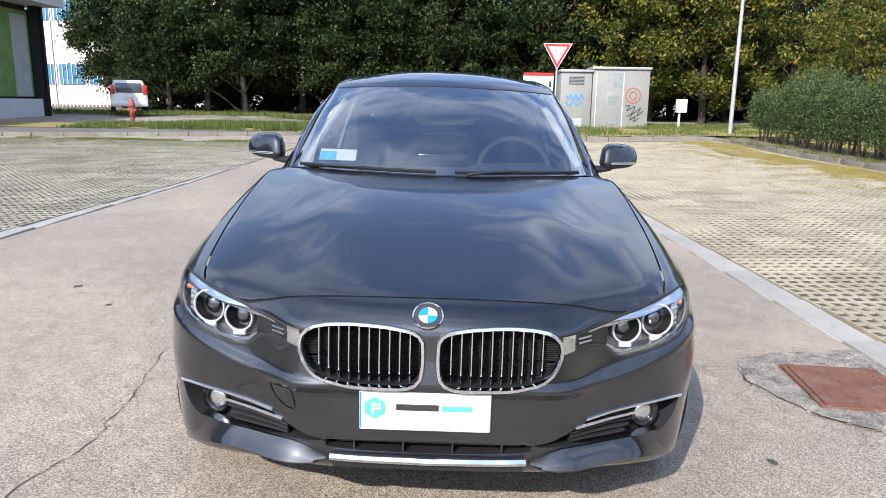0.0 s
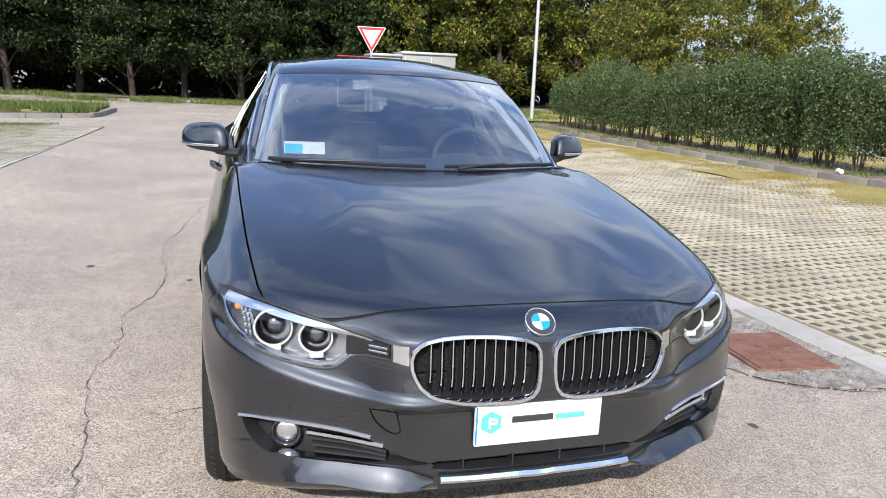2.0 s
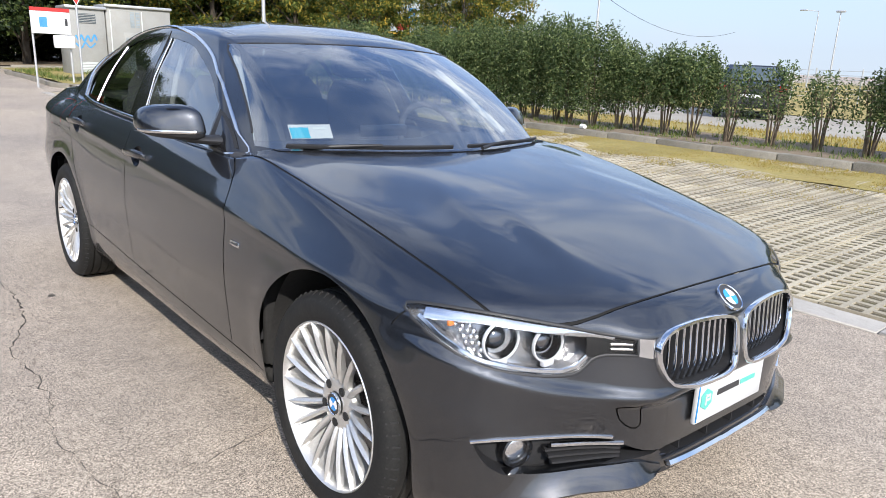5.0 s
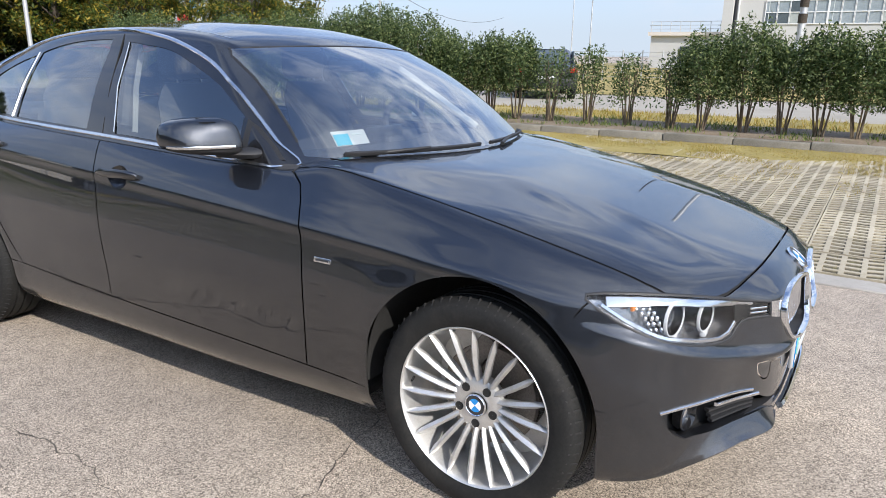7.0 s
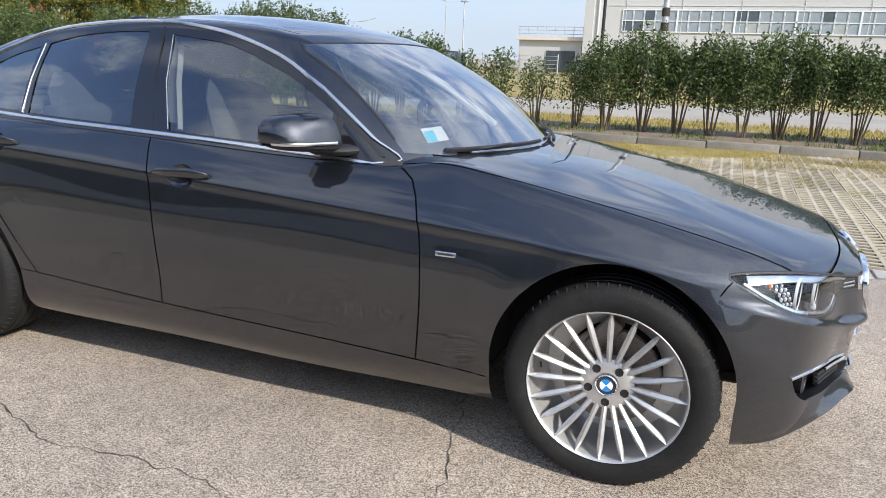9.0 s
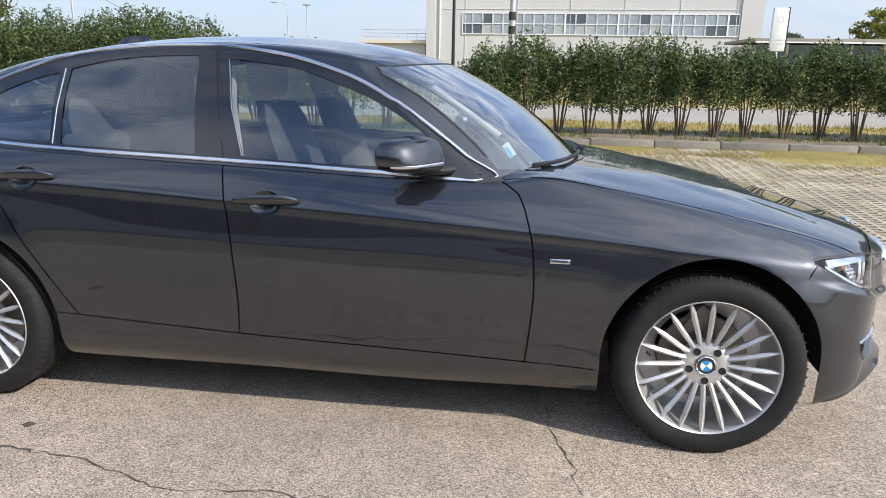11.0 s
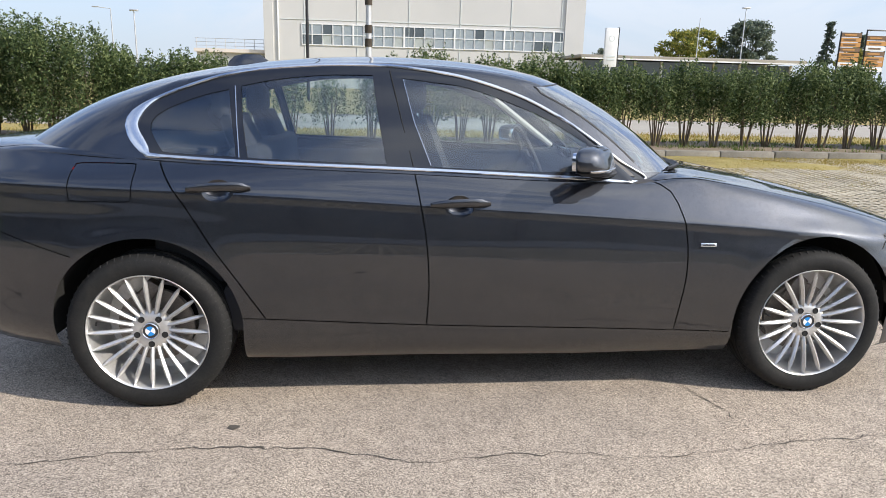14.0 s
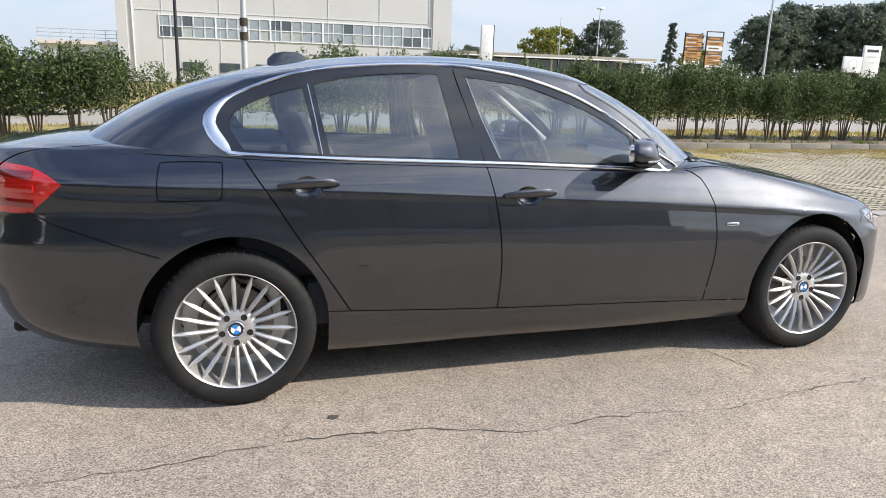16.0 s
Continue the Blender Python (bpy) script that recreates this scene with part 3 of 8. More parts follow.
# ---- the parked saloon: its front axle lies over the origin, its nose towards -y ----
LW = {  # half widths of the lower body's lines at y = 0.3, 1.0, 1.7, 2.4, 3.0
    0: (0.775, 0.778, 0.780, 0.780, 0.775), 1: (0.816, 0.818, 0.820, 0.822, 0.824), 2: (0.834, 0.836, 0.838, 0.841, 0.846),
    3: (0.853, 0.852, 0.850, 0.854, 0.861), 4: (0.865, 0.862, 0.858, 0.863, 0.874), 5: (0.865, 0.862, 0.860, 0.865, 0.876),
    6: (0.855, 0.853, 0.850, 0.856, 0.862), 7: (0.846, 0.842, 0.836, 0.842, 0.850), 8: (0.815, 0.814, 0.814, 0.814, 0.795),
    9: (0.768, 0.778, 0.788, 0.780, 0.734)}
LZ = {  # their heights at y = -0.77, -0.35, 0.3, 1.0, 1.7, 2.8, 3.4, 3.85
    0: (0.262, 0.178, 0.185, 0.182, 0.187, 0.200, 0.265, 0.310), 1: (0.285, 0.204, 0.240, 0.237, 0.243, 0.260, 0.330, 0.370),
    2: (0.345, 0.296, 0.305, 0.322, 0.343, 0.380, 0.450, 0.480), 3: (0.430, 0.430, 0.430, 0.430, 0.440, 0.470, 0.530, 0.550),
    4: (0.510, 0.510, 0.530, 0.540, 0.550, 0.580, 0.620, 0.640), 5: (0.575, 0.580, 0.630, 0.645, 0.660, 0.690, 0.715, 0.720),
    6: (0.630, 0.640, 0.700, 0.735, 0.755, 0.790, 0.815, 0.810), 7: (0.668, 0.690, 0.752, 0.800, 0.840, 0.905, 0.935, 0.930),
    8: (0.697, 0.725, 0.815, 0.872, 0.908, 0.968, 0.992, 0.990), 9: (0.722, 0.760, 0.885, 0.925, 0.955, 1.003, 1.035, 1.035)}
NOSE = (-0.660, -0.708, -0.722, -0.724, -0.717, -0.704, -0.696, -0.686, -0.655, -0.592)
TAIL = (3.720, 3.780, 3.820, 3.845, 3.840, 3.815, 3.795, 3.785, 3.795, 3.800)
Y_W, Y_Z = (0.3, 1.0, 1.7, 2.4, 3.0), (-0.77, -0.35, 0.3, 1.0, 1.7, 2.8, 3.4, 3.85)
NF, NS, NR = 52, 112, 36
HOOD_C = spline((-0.80, 0.650), (-0.60, 0.722), (-0.40, 0.790), (-0.10, 0.868), (0.20, 0.925), (0.50, 0.968), (0.85, 1.005))
HOOD_D = spline((-0.7, 0.008), (-0.5, 0.018), (-0.3, 0.034), (0.0, 0.040), (0.5, 0.022), (0.85, 0.015))
ROOF_C = spline((1.00, 1.335), (1.25, 1.398), (1.50, 1.432), (1.80, 1.447), (2.15, 1.440), (2.50, 1.406), (2.80, 1.356))


def hood_z(x, y):
    x = np.abs(x)
    edge = 0.30 + 0.30 * np.clip((y + 0.62) / 1.15, 0, 1)       # the two raised lines that widen towards the screen
    rise = 0.007 * (1 - smooth01(x, edge - 0.05, edge + 0.035)) * smooth01(y, -0.62, -0.35)
    return HOOD_C(y) - HOOD_D(y) * (x / 0.75) ** 3.2 + rise - 0.006


def roof_z(x, y):
    return ROOF_C(y) - 0.050 * (np.abs(x) / 0.52) ** 2.4


def resample(x, y, n, ends):
    d = np.concatenate(([0], np.cumsum(np.hypot(np.diff(x), np.diff(y)))))
    s = np.linspace(0, d[-1], n + 1)
    s = s[:-1] if ends == "first" else s[1:]
    return np.interp(s, d, x), np.interp(s, d, y)


def across(rings, counts):
    """Points on smooth curves that run across the rings; counts: rows between one ring and the next."""
    P = np.array(rings)
    k = len(P)
    step = np.linalg.norm(np.diff(P, axis=0), axis=2).mean(axis=1) ** 0.7
    s = np.concatenate(([0], np.cumsum(step)))
    q = np.concatenate([np.linspace(s[i], s[i + 1], counts[i], endpoint=False) for i in range(k - 1)] + [[s[-1]]])
    h = np.diff(s)
    A, r = np.eye(k), np.zeros((k, *P.shape[1:]))
    for i in range(1, k - 1):
        A[i, i - 1], A[i, i], A[i, i + 1] = h[i - 1], 2 * (h[i - 1] + h[i]), h[i]
        r[i] = 6 * ((P[i + 1] - P[i]) / h[i] - (P[i] - P[i - 1]) / h[i - 1])
    M = np.linalg.solve(A, r.reshape(k, -1)).reshape(P.shape)
    out = []
    for v in q:
        i = min(max(np.searchsorted(s, v) - 1, 0), k - 2)
        a, b = (s[i + 1] - v) / h[i], (v - s[i]) / h[i]
        out.append(a * P[i] + b * P[i + 1] + ((a ** 3 - a) * M[i] + (b ** 3 - b) * M[i + 1]) * h[i] ** 2 / 6)
    return np.array(out)


def lower_ring(k):
    wf, zf = spline(*zip(Y_W, LW[k])), spline(*zip(Y_Z, LZ[k]))
    w, s = LW[k][0], 0.36
    y0 = 0.30 - s * w * w
    x = w * (1 - (1 - np.linspace(0, 1, 900)) ** 3)
    c = np.maximum(0, 1 - (x / w) ** (19 - 8 * min(1.0, k / 7))) ** (1 / 3.5)
    bend = x * (0.25 + 0.75 * smooth01(x, 0.05, 0.52))          # flat across the grilles, then swept back
    fx, fy = resample(x, y0 - (y0 - NOSE[k]) * c + s * bend * bend, NF, "first")
    sy = np.linspace(0.30, 3.0, NS)
    w, s = LW[k][4], 0.12
    y1 = 3.0 + s * w * w
    x = w * (1 - np.linspace(0, 1, 900) ** 3)
    rx, ry = resample(x, y1 + (TAIL[k] - y1) * np.maximum(0, 1 - (x / w) ** 5) ** (1 / 2.5) - s * x * x, NR, "last")
    rx[-1] = 0
    X, Y = np.concatenate((fx, wf(sy), rx)), np.concatenate((fy, sy, ry))
    return np.stack((X, Y, zf(Y)), axis=1)


def inner_ring():
    """Where the glasshouse meets the body: scuttle, window line, foot of the rear screen."""
    s = np.linspace(0, 1, NF, endpoint=False)
    x = 0.55 * s
    y = 0.46 + 0.11 * (x / 0.55) ** 2
    a = np.stack((x, y, hood_z(x, y) - 0.004), axis=1)
    belt_w, belt_z = spline(*zip(Y_W, LW[9])), spline(*zip(Y_Z, LZ[9]))
    sy = np.linspace(0.30, 3.0, NS)
    rows = []
    for v in sy:
        if v < 0.8:
            t = (v - 0.3) / 0.5
            px, py = 0.55 + 0.183 * t, 0.57 + 0.23 * t ** 1.3
            h = float(hood_z(px, py)) - 0.004
            rows.append((px, py, h + (float(belt_z(0.8)) + 0.006 - h) * float(smooth01(t, 0.35, 1.0))))
        else:
            rows.append((float(belt_w(v)) - 0.026 + 0.016 * float(smooth01(v, 0.8, 1.2)) * float(1 - smooth01(v, 2.5, 2.9)) + 0.012 * float(smooth01(v, 2.75, 3.0)), v, float(belt_z(v)) + 0.006 + 0.014 * float(smooth01(v, 2.75, 3.0))))
    r = np.linspace(0, 1, NR + 1)[1:]
    x0, z0 = rows[-1][0], rows[-1][2]
    c = np.stack((x0 * (1 - r ** 1.7), 3.0 + 0.40 * (1 - (1 - r) ** 2.6), z0 + 0.052 * (1 - (1 - r) ** 2)), axis=1)
    return np.concatenate((a, np.array(rows), c))


def top_ring():
    """The edge of the roof."""
    s = np.linspace(0, 1, NF, endpoint=False)
    x = 0.540 * s
    a = np.stack((x, 1.10 + 0.150 * (x / 0.540) ** 2.4, x * 0), axis=1)
    rows = []
    for v in np.linspace(0.30, 3.0, NS):
        if v < 0.8:
            t = (v - 0.3) / 0.5
            rows.append((0.540 + 0.013 * t, 1.250 + 0.060 * t, 0))
        elif v < 2.8:
            rows.append((0.553 - 0.033 * ((v - 0.8) / 2.0) ** 1.8, 1.31 + (v - 0.8) * 0.675, 0))
        else:
            rows.append((0.52 - 0.02 * (v - 2.8) / 0.2, 2.66 + 0.04 * (v - 2.8) / 0.2, 0))
    r = np.linspace(0, 1, NR + 1)[1:]
    c = np.stack((0.50 * (1 - r ** 1.25), 2.70 - 0.05 * r, r * 0), axis=1)
    T = np.concatenate((a, np.array(rows), c))
    T[:, 2] = roof_z(T[:, 0], T[:, 1])
    return T


def shell(grid):
    """Both halves of a body shell from a grid of points on one half."""
    bm = bmesh.new()
    nv, nu = grid.shape[:2]
    for sgn in (-1, 1):
        vs = [[bm.verts.new((sgn * p[0], p[1], p[2])) for p in row] for row in grid]
        for i in range(nv - 1):
            for j in range(nu - 1):
                q = (vs[i][j], vs[i][j + 1], vs[i + 1][j + 1], vs[i + 1][j])
                try:
                    bm.faces.new(q if sgn < 0 else q[::-1])
                except ValueError:
                    pass
    bmesh.ops.remove_doubles(bm, verts=bm.verts, dist=0.0004)
    bmesh.ops.dissolve_degenerate(bm, edges=bm.edges, dist=0.0002)
    bmesh.ops.recalc_face_normals(bm, faces=bm.faces)
    return bm


I_RING, T_RING, R9 = inner_ring(), top_ring(), lower_ring(9)
low = [lower_ring(k) for k in range(10)]
U_Y = R9[:, 1]
wh = (1 - smooth01(np.concatenate((np.full(NF, 0.0), np.linspace(0.30, 3.0, NS), np.full(NR, 4.0))), 0.45, 0.80))[:, None]
for f in (0.2, 0.45, 0.72):
    L = R9 * (1 - f) + I_RING * f
    L[:, 2] += 0.008 * 4 * f * (1 - f) * smooth01(L[:, 1], 3.0, 3.3)
    Hh = L.copy()
    Hh[:, 2] = hood_z(L[:, 0], L[:, 1])
    low.append(L * (1 - wh) + Hh * wh)
low.append(I_RING)
LOW = across(low, (3, 4, 5, 8, 9, 7, 10, 10, 5, 5, 7, 8, 8))
# the sharp shoulder line along the flanks and the soft hollow low in the doors
CREASE = spline((-0.3, 0.705), (0.3, 0.752), (1.0, 0.800), (1.7, 0.840), (2.8, 0.905), (3.5, 0.936))
on_side = smooth01(LOW[:, :, 1], -0.25, 0.15) * (1 - smooth01(LOW[:, :, 1], 3.35, 3.6)) * (LOW[:, :, 0] > 0.70)
rise_ = LOW[:, :, 2] - CREASE(LOW[:, :, 1])
LOW[:, :, 0] += 0.0065 * on_side * np.clip(1 - np.where(rise_ > 0, rise_ / 0.055, -rise_ / 0.030), 0, 1)
LOW[:, :, 0] -= 0.0030 * on_side * np.exp(-((LOW[:, :, 2] - 0.45) / 0.055) ** 2) * smooth01(LOW[:, :, 1], 0.45, 0.75) * (1 - smooth01(LOW[:, :, 1], 2.1, 2.4))
# flared wheel arches
for cy, cz in ((0.0, 0.345), (2.81, 0.345)):
    d = np.hypot(LOW[:, :, 1] - cy, LOW[:, :, 2] - cz)
    LOW[:, :, 0] += 0.0055 * np.exp(-((d - 0.380) / 0.050) ** 2) * (LOW[:, :, 0] > 0.6) * (LOW[:, :, 2] > 0.2)
# the ledge that runs from under the headlamps to the grille
ax_ = np.abs(LOW[:, :, 0])
zc_ = 0.505 + 0.11 * (np.clip(ax_ - 0.33, 0, 1) / 0.45) ** 2
up_ = np.clip((LOW[:, :, 2] - (zc_ - 0.11)) / 0.11, 0, 1) ** 1.5 * (1 - np.clip((LOW[:, :, 2] - zc_) / 0.020, 0, 1))
up_ = 0.017 * up_ * smooth01(ax_, 0.20, 0.36) * smooth01(-LOW[:, :, 1], 0.28, 0.45)
LOW[:, :, 0] += up_ * smooth01(ax_, 0.50, 0.84)
LOW[:, :, 1] -= up_ * (1 - 0.6 * smooth01(ax_, 0.60, 0.84))
# the grille stands proud between the lamps
hi_ = smooth01(LOW[:, :, 2], 0.655, 0.695)
pr_ = ((1 - smooth01(ax_, 0.350, 0.470)) * (1 - hi_) + (1 - smooth01(ax_, 0.05, 0.66)) * hi_) * smooth01(LOW[:, :, 2], 0.470, 0.516) * (1 - smooth01(LOW[:, :, 2], 0.690, 0.800)) * (LOW[:, :, 1] < -0.3)
LOW[:, :, 1] -= 0.033 * pr_
body = shell(LOW)

gh = [I_RING]
w_side = (smooth01(np.concatenate((np.zeros(NF), np.linspace(0.30, 3.0, NS), np.full(NR, 4.0))), 0.6, 0.9) - smooth01(np.concatenate((np.zeros(NF), np.linspace(0.30, 3.0, NS), np.full(NR, 4.0))), 2.35, 3.0))[:, None]
w_front = (1 - smooth01(np.concatenate((np.zeros(NF), np.linspace(0.30, 3.0, NS), np.full(NR, 4.0))), 0.5, 0.85))[:, None]
for f in (0.3, 0.62, 0.88):
    L = I_RING * (1 - f) + T_RING * f
    b = 4 * f * (1 - f)
    L = L + b * (w_side * np.array((0.016, 0, 0.0)) + w_front * np.array((0.0, -0.030, 0.030)) + (1 - w_side - w_front) * np.array((0.0, 0.030, 0.034)))
    gh.append(L)
gh.append(T_RING)
for f in (0.16, 0.45, 0.75, 1.0):
    mid = np.clip(1.85 + (T_RING[:, 1] - 1.85) * 0.35, 1.5, 2.3)
    L = np.stack((T_RING[:, 0] * (1 - f), T_RING[:, 1] * (1 - f) + mid * f, T_RING[:, 0] * 0), axis=1)
    L[:, 2] = roof_z(L[:, 0], L[:, 1])
    gh.append(L)
GH = across(gh, (8, 9, 7, 5, 5, 6, 6, 4))
house = shell(GH)
tree_body, tree_house = BVHTree.FromBMesh(body), BVHTree.FromBMesh(house)


def on_front(x, z, out=0.0):
    """The body's skin seen from ahead."""
    p, nrm, _, _ = tree_body.ray_cast(Vector((x, -2.0, z)), Vector((0, 1, 0)))
    if p is None:
        return Vector((x, -0.45, z)), Vector((0, -1, 0))
    nrm = nrm if nrm.y < 0 else -nrm
    return p + nrm * out, nrm


def on_flank(y, z, out=0.0, tree=None, s=-1):
    p, nrm, _, _ = (tree or tree_body).ray_cast(Vector((s * 2.0, y, z)), Vector((-s, 0, 0)))
    if p is None and tree is not None:
        p, nrm, _, _ = tree_body.ray_cast(Vector((s * 2.0, y, z)), Vector((-s, 0, 0)))
    if p is None:
        return Vector((s * 0.8, y, z)), Vector((s, 0, 0))
    nrm = nrm if nrm.x * s > 0 else -nrm
    return p + nrm * out, nrm


def on_top(x, y, out=0.0, tree=None):
    p, nrm, _, _ = (tree or tree_body).ray_cast(Vector((x, y, 3.0)), Vector((0, 0, -1)))
    if p is None:
        return Vector((x, y, 0.9)), Vector((0, 0, 1))
    nrm = nrm if nrm.z > 0 else -nrm
    return p + nrm * out, nrm


CAR = thing("parked_saloon_car", LEVEL, "dark grey metallic four-door saloon car parked on cracked asphalt", "car")
FRONT = lambda f: f.calc_center_median().y < 0.2 and f.normal.y < 0.35
side_of = {-1: lambda f: f.calc_center_median().x < -0.45, 1: lambda f: f.calc_center_median().x > 0.45}
GAPS = []


def mirror(poly, s):
    return [Vector((s * p[0], p[1])) for p in poly]


# outlines, by the car's own plan: from ahead (x, z) and from the flank (y, z)
LAMP = rounded([(0.768, 0.716), (0.798, 0.700), (0.786, 0.655), (0.735, 0.608), (0.644, 0.580), (0.550, 0.568), (0.507, 0.575), (0.478, 0.600), (0.448, 0.610), (0.386, 0.611), (0.386, 0.652),
                (0.46, 0.664), (0.56, 0.690), (0.68, 0.712)], 0.02, sharp=(9, 10))
KIDNEY = rounded([(0.020, 0.612), (0.032, 0.650), (0.092, 0.666), (0.195, 0.672), (0.278, 0.667), (0.326, 0.652), (0.344, 0.620), (0.335, 0.575), (0.301, 0.535), (0.227, 0.517), (0.134, 0.513), (0.061, 0.515), (0.026, 0.537)], 0.02)
BRIDGE = [Vector(p) for p in ((0.348, 0.650), (0.3865, 0.653), (0.3865, 0.610), (0.348, 0.602))]
FOG = rounded([(0.738, 0.414), (0.70, 0.421), (0.58, 0.419), (0.50, 0.410), (0.43, 0.398), (0.385, 0.374), (0.335, 0.353), (0.285, 0.344), (0.31, 0.337), (0.391, 0.335), (0.45, 0.332), (0.52, 0.328), (0.611, 0.320), (0.685, 0.336), (0.722, 0.372)], 0.025, sharp=(0, 7))
INTAKE = rounded([(-0.262, 0.348), (0.0, 0.352), (0.262, 0.348), (0.275, 0.335), (0.255, 0.324), (0.0, 0.318), (-0.255, 0.324), (-0.275, 0.335)], 0.03)
TOW = rounded([(-0.435, 0.486), (-0.375, 0.486), (-0.362, 0.430), (-0.385, 0.424), (-0.42, 0.452)], 0.015, sharp=(0, 1))
lenses, kidney_bm, fog_bm = {}, {}, {}
for s in (-1, 1):
    lenses[s] = take(body, carve(body, mirror(LAMP, s), (0, 2), FRONT))
    kidney_bm[s] = take(body, carve(body, mirror(KIDNEY, s), (0, 2), FRONT))
    fog_bm[s] = take(body, carve(body, mirror(FOG, s), (0, 2), FRONT))
    bridge = take(body, carve(body, mirror(BRIDGE, s), (0, 2), FRONT))
    part("grille_bridge", bridge, CHROME, CAR, "chrome bridge between grille and headlamp")
intake_bm = take(body, carve(body, INTAKE, (0, 2), FRONT))

# wheel arches
for s in (-1, 1):
    for cy in (0.0, 2.808):
        rad = 0.372 if cy < 1 else 0.372
        arch = [Vector((cy + rad * math.cos(a), 0.345 + rad * math.sin(a))) for a in np.linspace(0, 2 * math.pi, 72, endpoint=False)]
        if cy < 1:
            arch = [Vector((p.x + 0.010 if p.x < 0 else p.x - 0.008, p.y)) for p in arch]
        poly = [p for p in arch if p.y > 0.30]
        poly.sort(key=lambda p: math.atan2(p.y - 0.30, p.x - cy))
        poly += [Vector((poly[-1].x, 0.05)), Vector((poly[0].x, 0.05))]
        hole = carve(body, poly, (1, 2), side_of[s])
        bmesh.ops.delete(body, geom=hole, context="FACES")
        liner = bmesh.new()
        rows = []
        for xx in (0.805, 0.60, 0.50):
            rows.append([liner.verts.new((s * (min(xx, 0.745) if cy < 1 and math.cos(a) < -0.3 else xx), cy + 0.392 * math.cos(a), 0.345 + 0.392 * math.sin(a))) for a in np.linspace(-0.12, math.pi + 0.12, 40)])
        for r0, r1 in zip(rows, rows[1:]):
            for i in range(39):
                liner.faces.new((r0[i], r0[i + 1], r1[i + 1], r1[i]))
        liner.faces.new(rows[-1])
        part("wheel_liner", liner, LINER, CAR)

# panel gaps, cut through the skin
DOOR_F = smooth_line([(0.735, 0.935), (0.665, 0.895), (0.625, 0.800), (0.605, 0.700), (0.600, 0.530), (0.622, 0.305)], 0.04)
DOOR_B = smooth_line([(1.742, 0.982), (1.718, 0.860), (1.692, 0.700), (1.680, 0.510), (1.688, 0.340)], 0.04)
DOOR_R = smooth_line([(2.765, 1.030), (2.650, 0.860), (2.545, 0.690), (2.440, 0.530), (2.345, 0.375)], 0.04)
SILL = smooth_line([(0.375, 0.292), (0.622, 0.303), (1.0, 0.317), (1.688, 0.339), (2.345, 0.373), (2.46, 0.380)], 0.06)
SEAM_R = smooth_line([(3.07, 0.645), (3.15, 0.672), (3.32, 0.735), (3.46, 0.785), (3.53, 0.822)], 0.04)
SEAM_F = smooth_line([(-0.285, 0.655), (-0.300, 0.680), (-0.330, 0.712)], 0.03)
FLAP = rounded([(3.062, 0.972), (3.057, 0.988), (3.040, 0.997), (2.850, 0.995), (2.835, 0.988), (2.829, 0.972), (2.835, 0.882), (2.841, 0.866), (2.858, 0.857), (3.045, 0.861), (3.062, 0.868), (3.067, 0.886)], 0.012)
for s in (-1, 1):
    for line, wd in ((DOOR_F, 0.0055), (DOOR_B, 0.0055), (DOOR_R, 0.0055), (SILL, 0.0045), (SEAM_R, 0.0035), (SEAM_F, 0.0045)):
        GAPS.append(take(body, carve(body, ribbon(line, wd), (1, 2), side_of[s])))
HANDLES = ((1.555, 0.842), (2.505, 0.902))
for s in (-1, 1):
    for y0, z0 in HANDLES:
        bowl = [Vector((y0 + 0.004 + 0.060 * math.cos(a), z0 - 0.004 + 0.043 * math.sin(a))) for a in np.linspace(0, 2 * math.pi, 28, endpoint=False)]
        bmesh.ops.delete(body, geom=carve(body, bowl, (1, 2), side_of[s]), context="FACES")
loop = FLAP + [FLAP[0]]
GAPS.append(take(body, carve(body, ribbon(loop, 0.004), (1, 2), side_of[-1])))
GAPS.append(take(body, carve(body, ribbon(TOW + [TOW[0]], 0.0035), (0, 2), FRONT)))
TOP = lambda f: f.calc_center_median().y < 1.2 and f.normal.z > 0.2
HOODLINE = smooth_line([(-0.735, 0.74), (-0.742, 0.62), (-0.738, 0.40), (-0.728, 0.10), (-0.712, -0.20), (-0.690, -0.42), (-0.672, -0.480), (-0.620, -0.535), (-0.55, -0.570), (-0.45, -0.604), (-0.29, -0.630), (0.0, -0.636),
                        (0.29, -0.630), (0.45, -0.604), (0.55, -0.570), (0.620, -0.535), (0.672, -0.480), (0.690, -0.42), (0.712, -0.20), (0.728, 0.10), (0.738, 0.40), (0.742, 0.62), (0.735, 0.74)], 0.04)
GAPS.append(take(body, carve(body, ribbon(HOODLINE, 0.006), (0, 1), TOP)))
BOOT = lambda f: f.calc_center_median().y > 3.0 and f.normal.z > 0.3
BOOTLINE = smooth_line([(-0.60, 3.10), (-0.665, 3.30), (-0.655, 3.60), (-0.60, 3.79)], 0.05)
for s in (-1, 1):
    GAPS.append(take(body, carve(body, ribbon(mirror(BOOTLINE, -s), 0.005), (0, 1), BOOT)))
TAILLAMP = rounded([(3.395, 0.922), (3.47, 0.968), (3.60, 0.992), (3.90, 0.995), (3.90, 0.812), (3.55, 0.812), (3.50, 0.832)], 0.03, sharp=(0, 3, 4))
tails = {s: take(body, carve(body, TAILLAMP, (1, 2), lambda f, s=s: f.calc_center_median().x * s > 0.38)) for s in (-1, 1)}

for g in GAPS:
    for v in g.verts:
        c = Vector((0, min(max(v.co.y, 0.2), 3.2), 0.55))
        v.co += (c - v.co).normalized() * 0.006
    part("panel_gap", g, GAP, CAR)

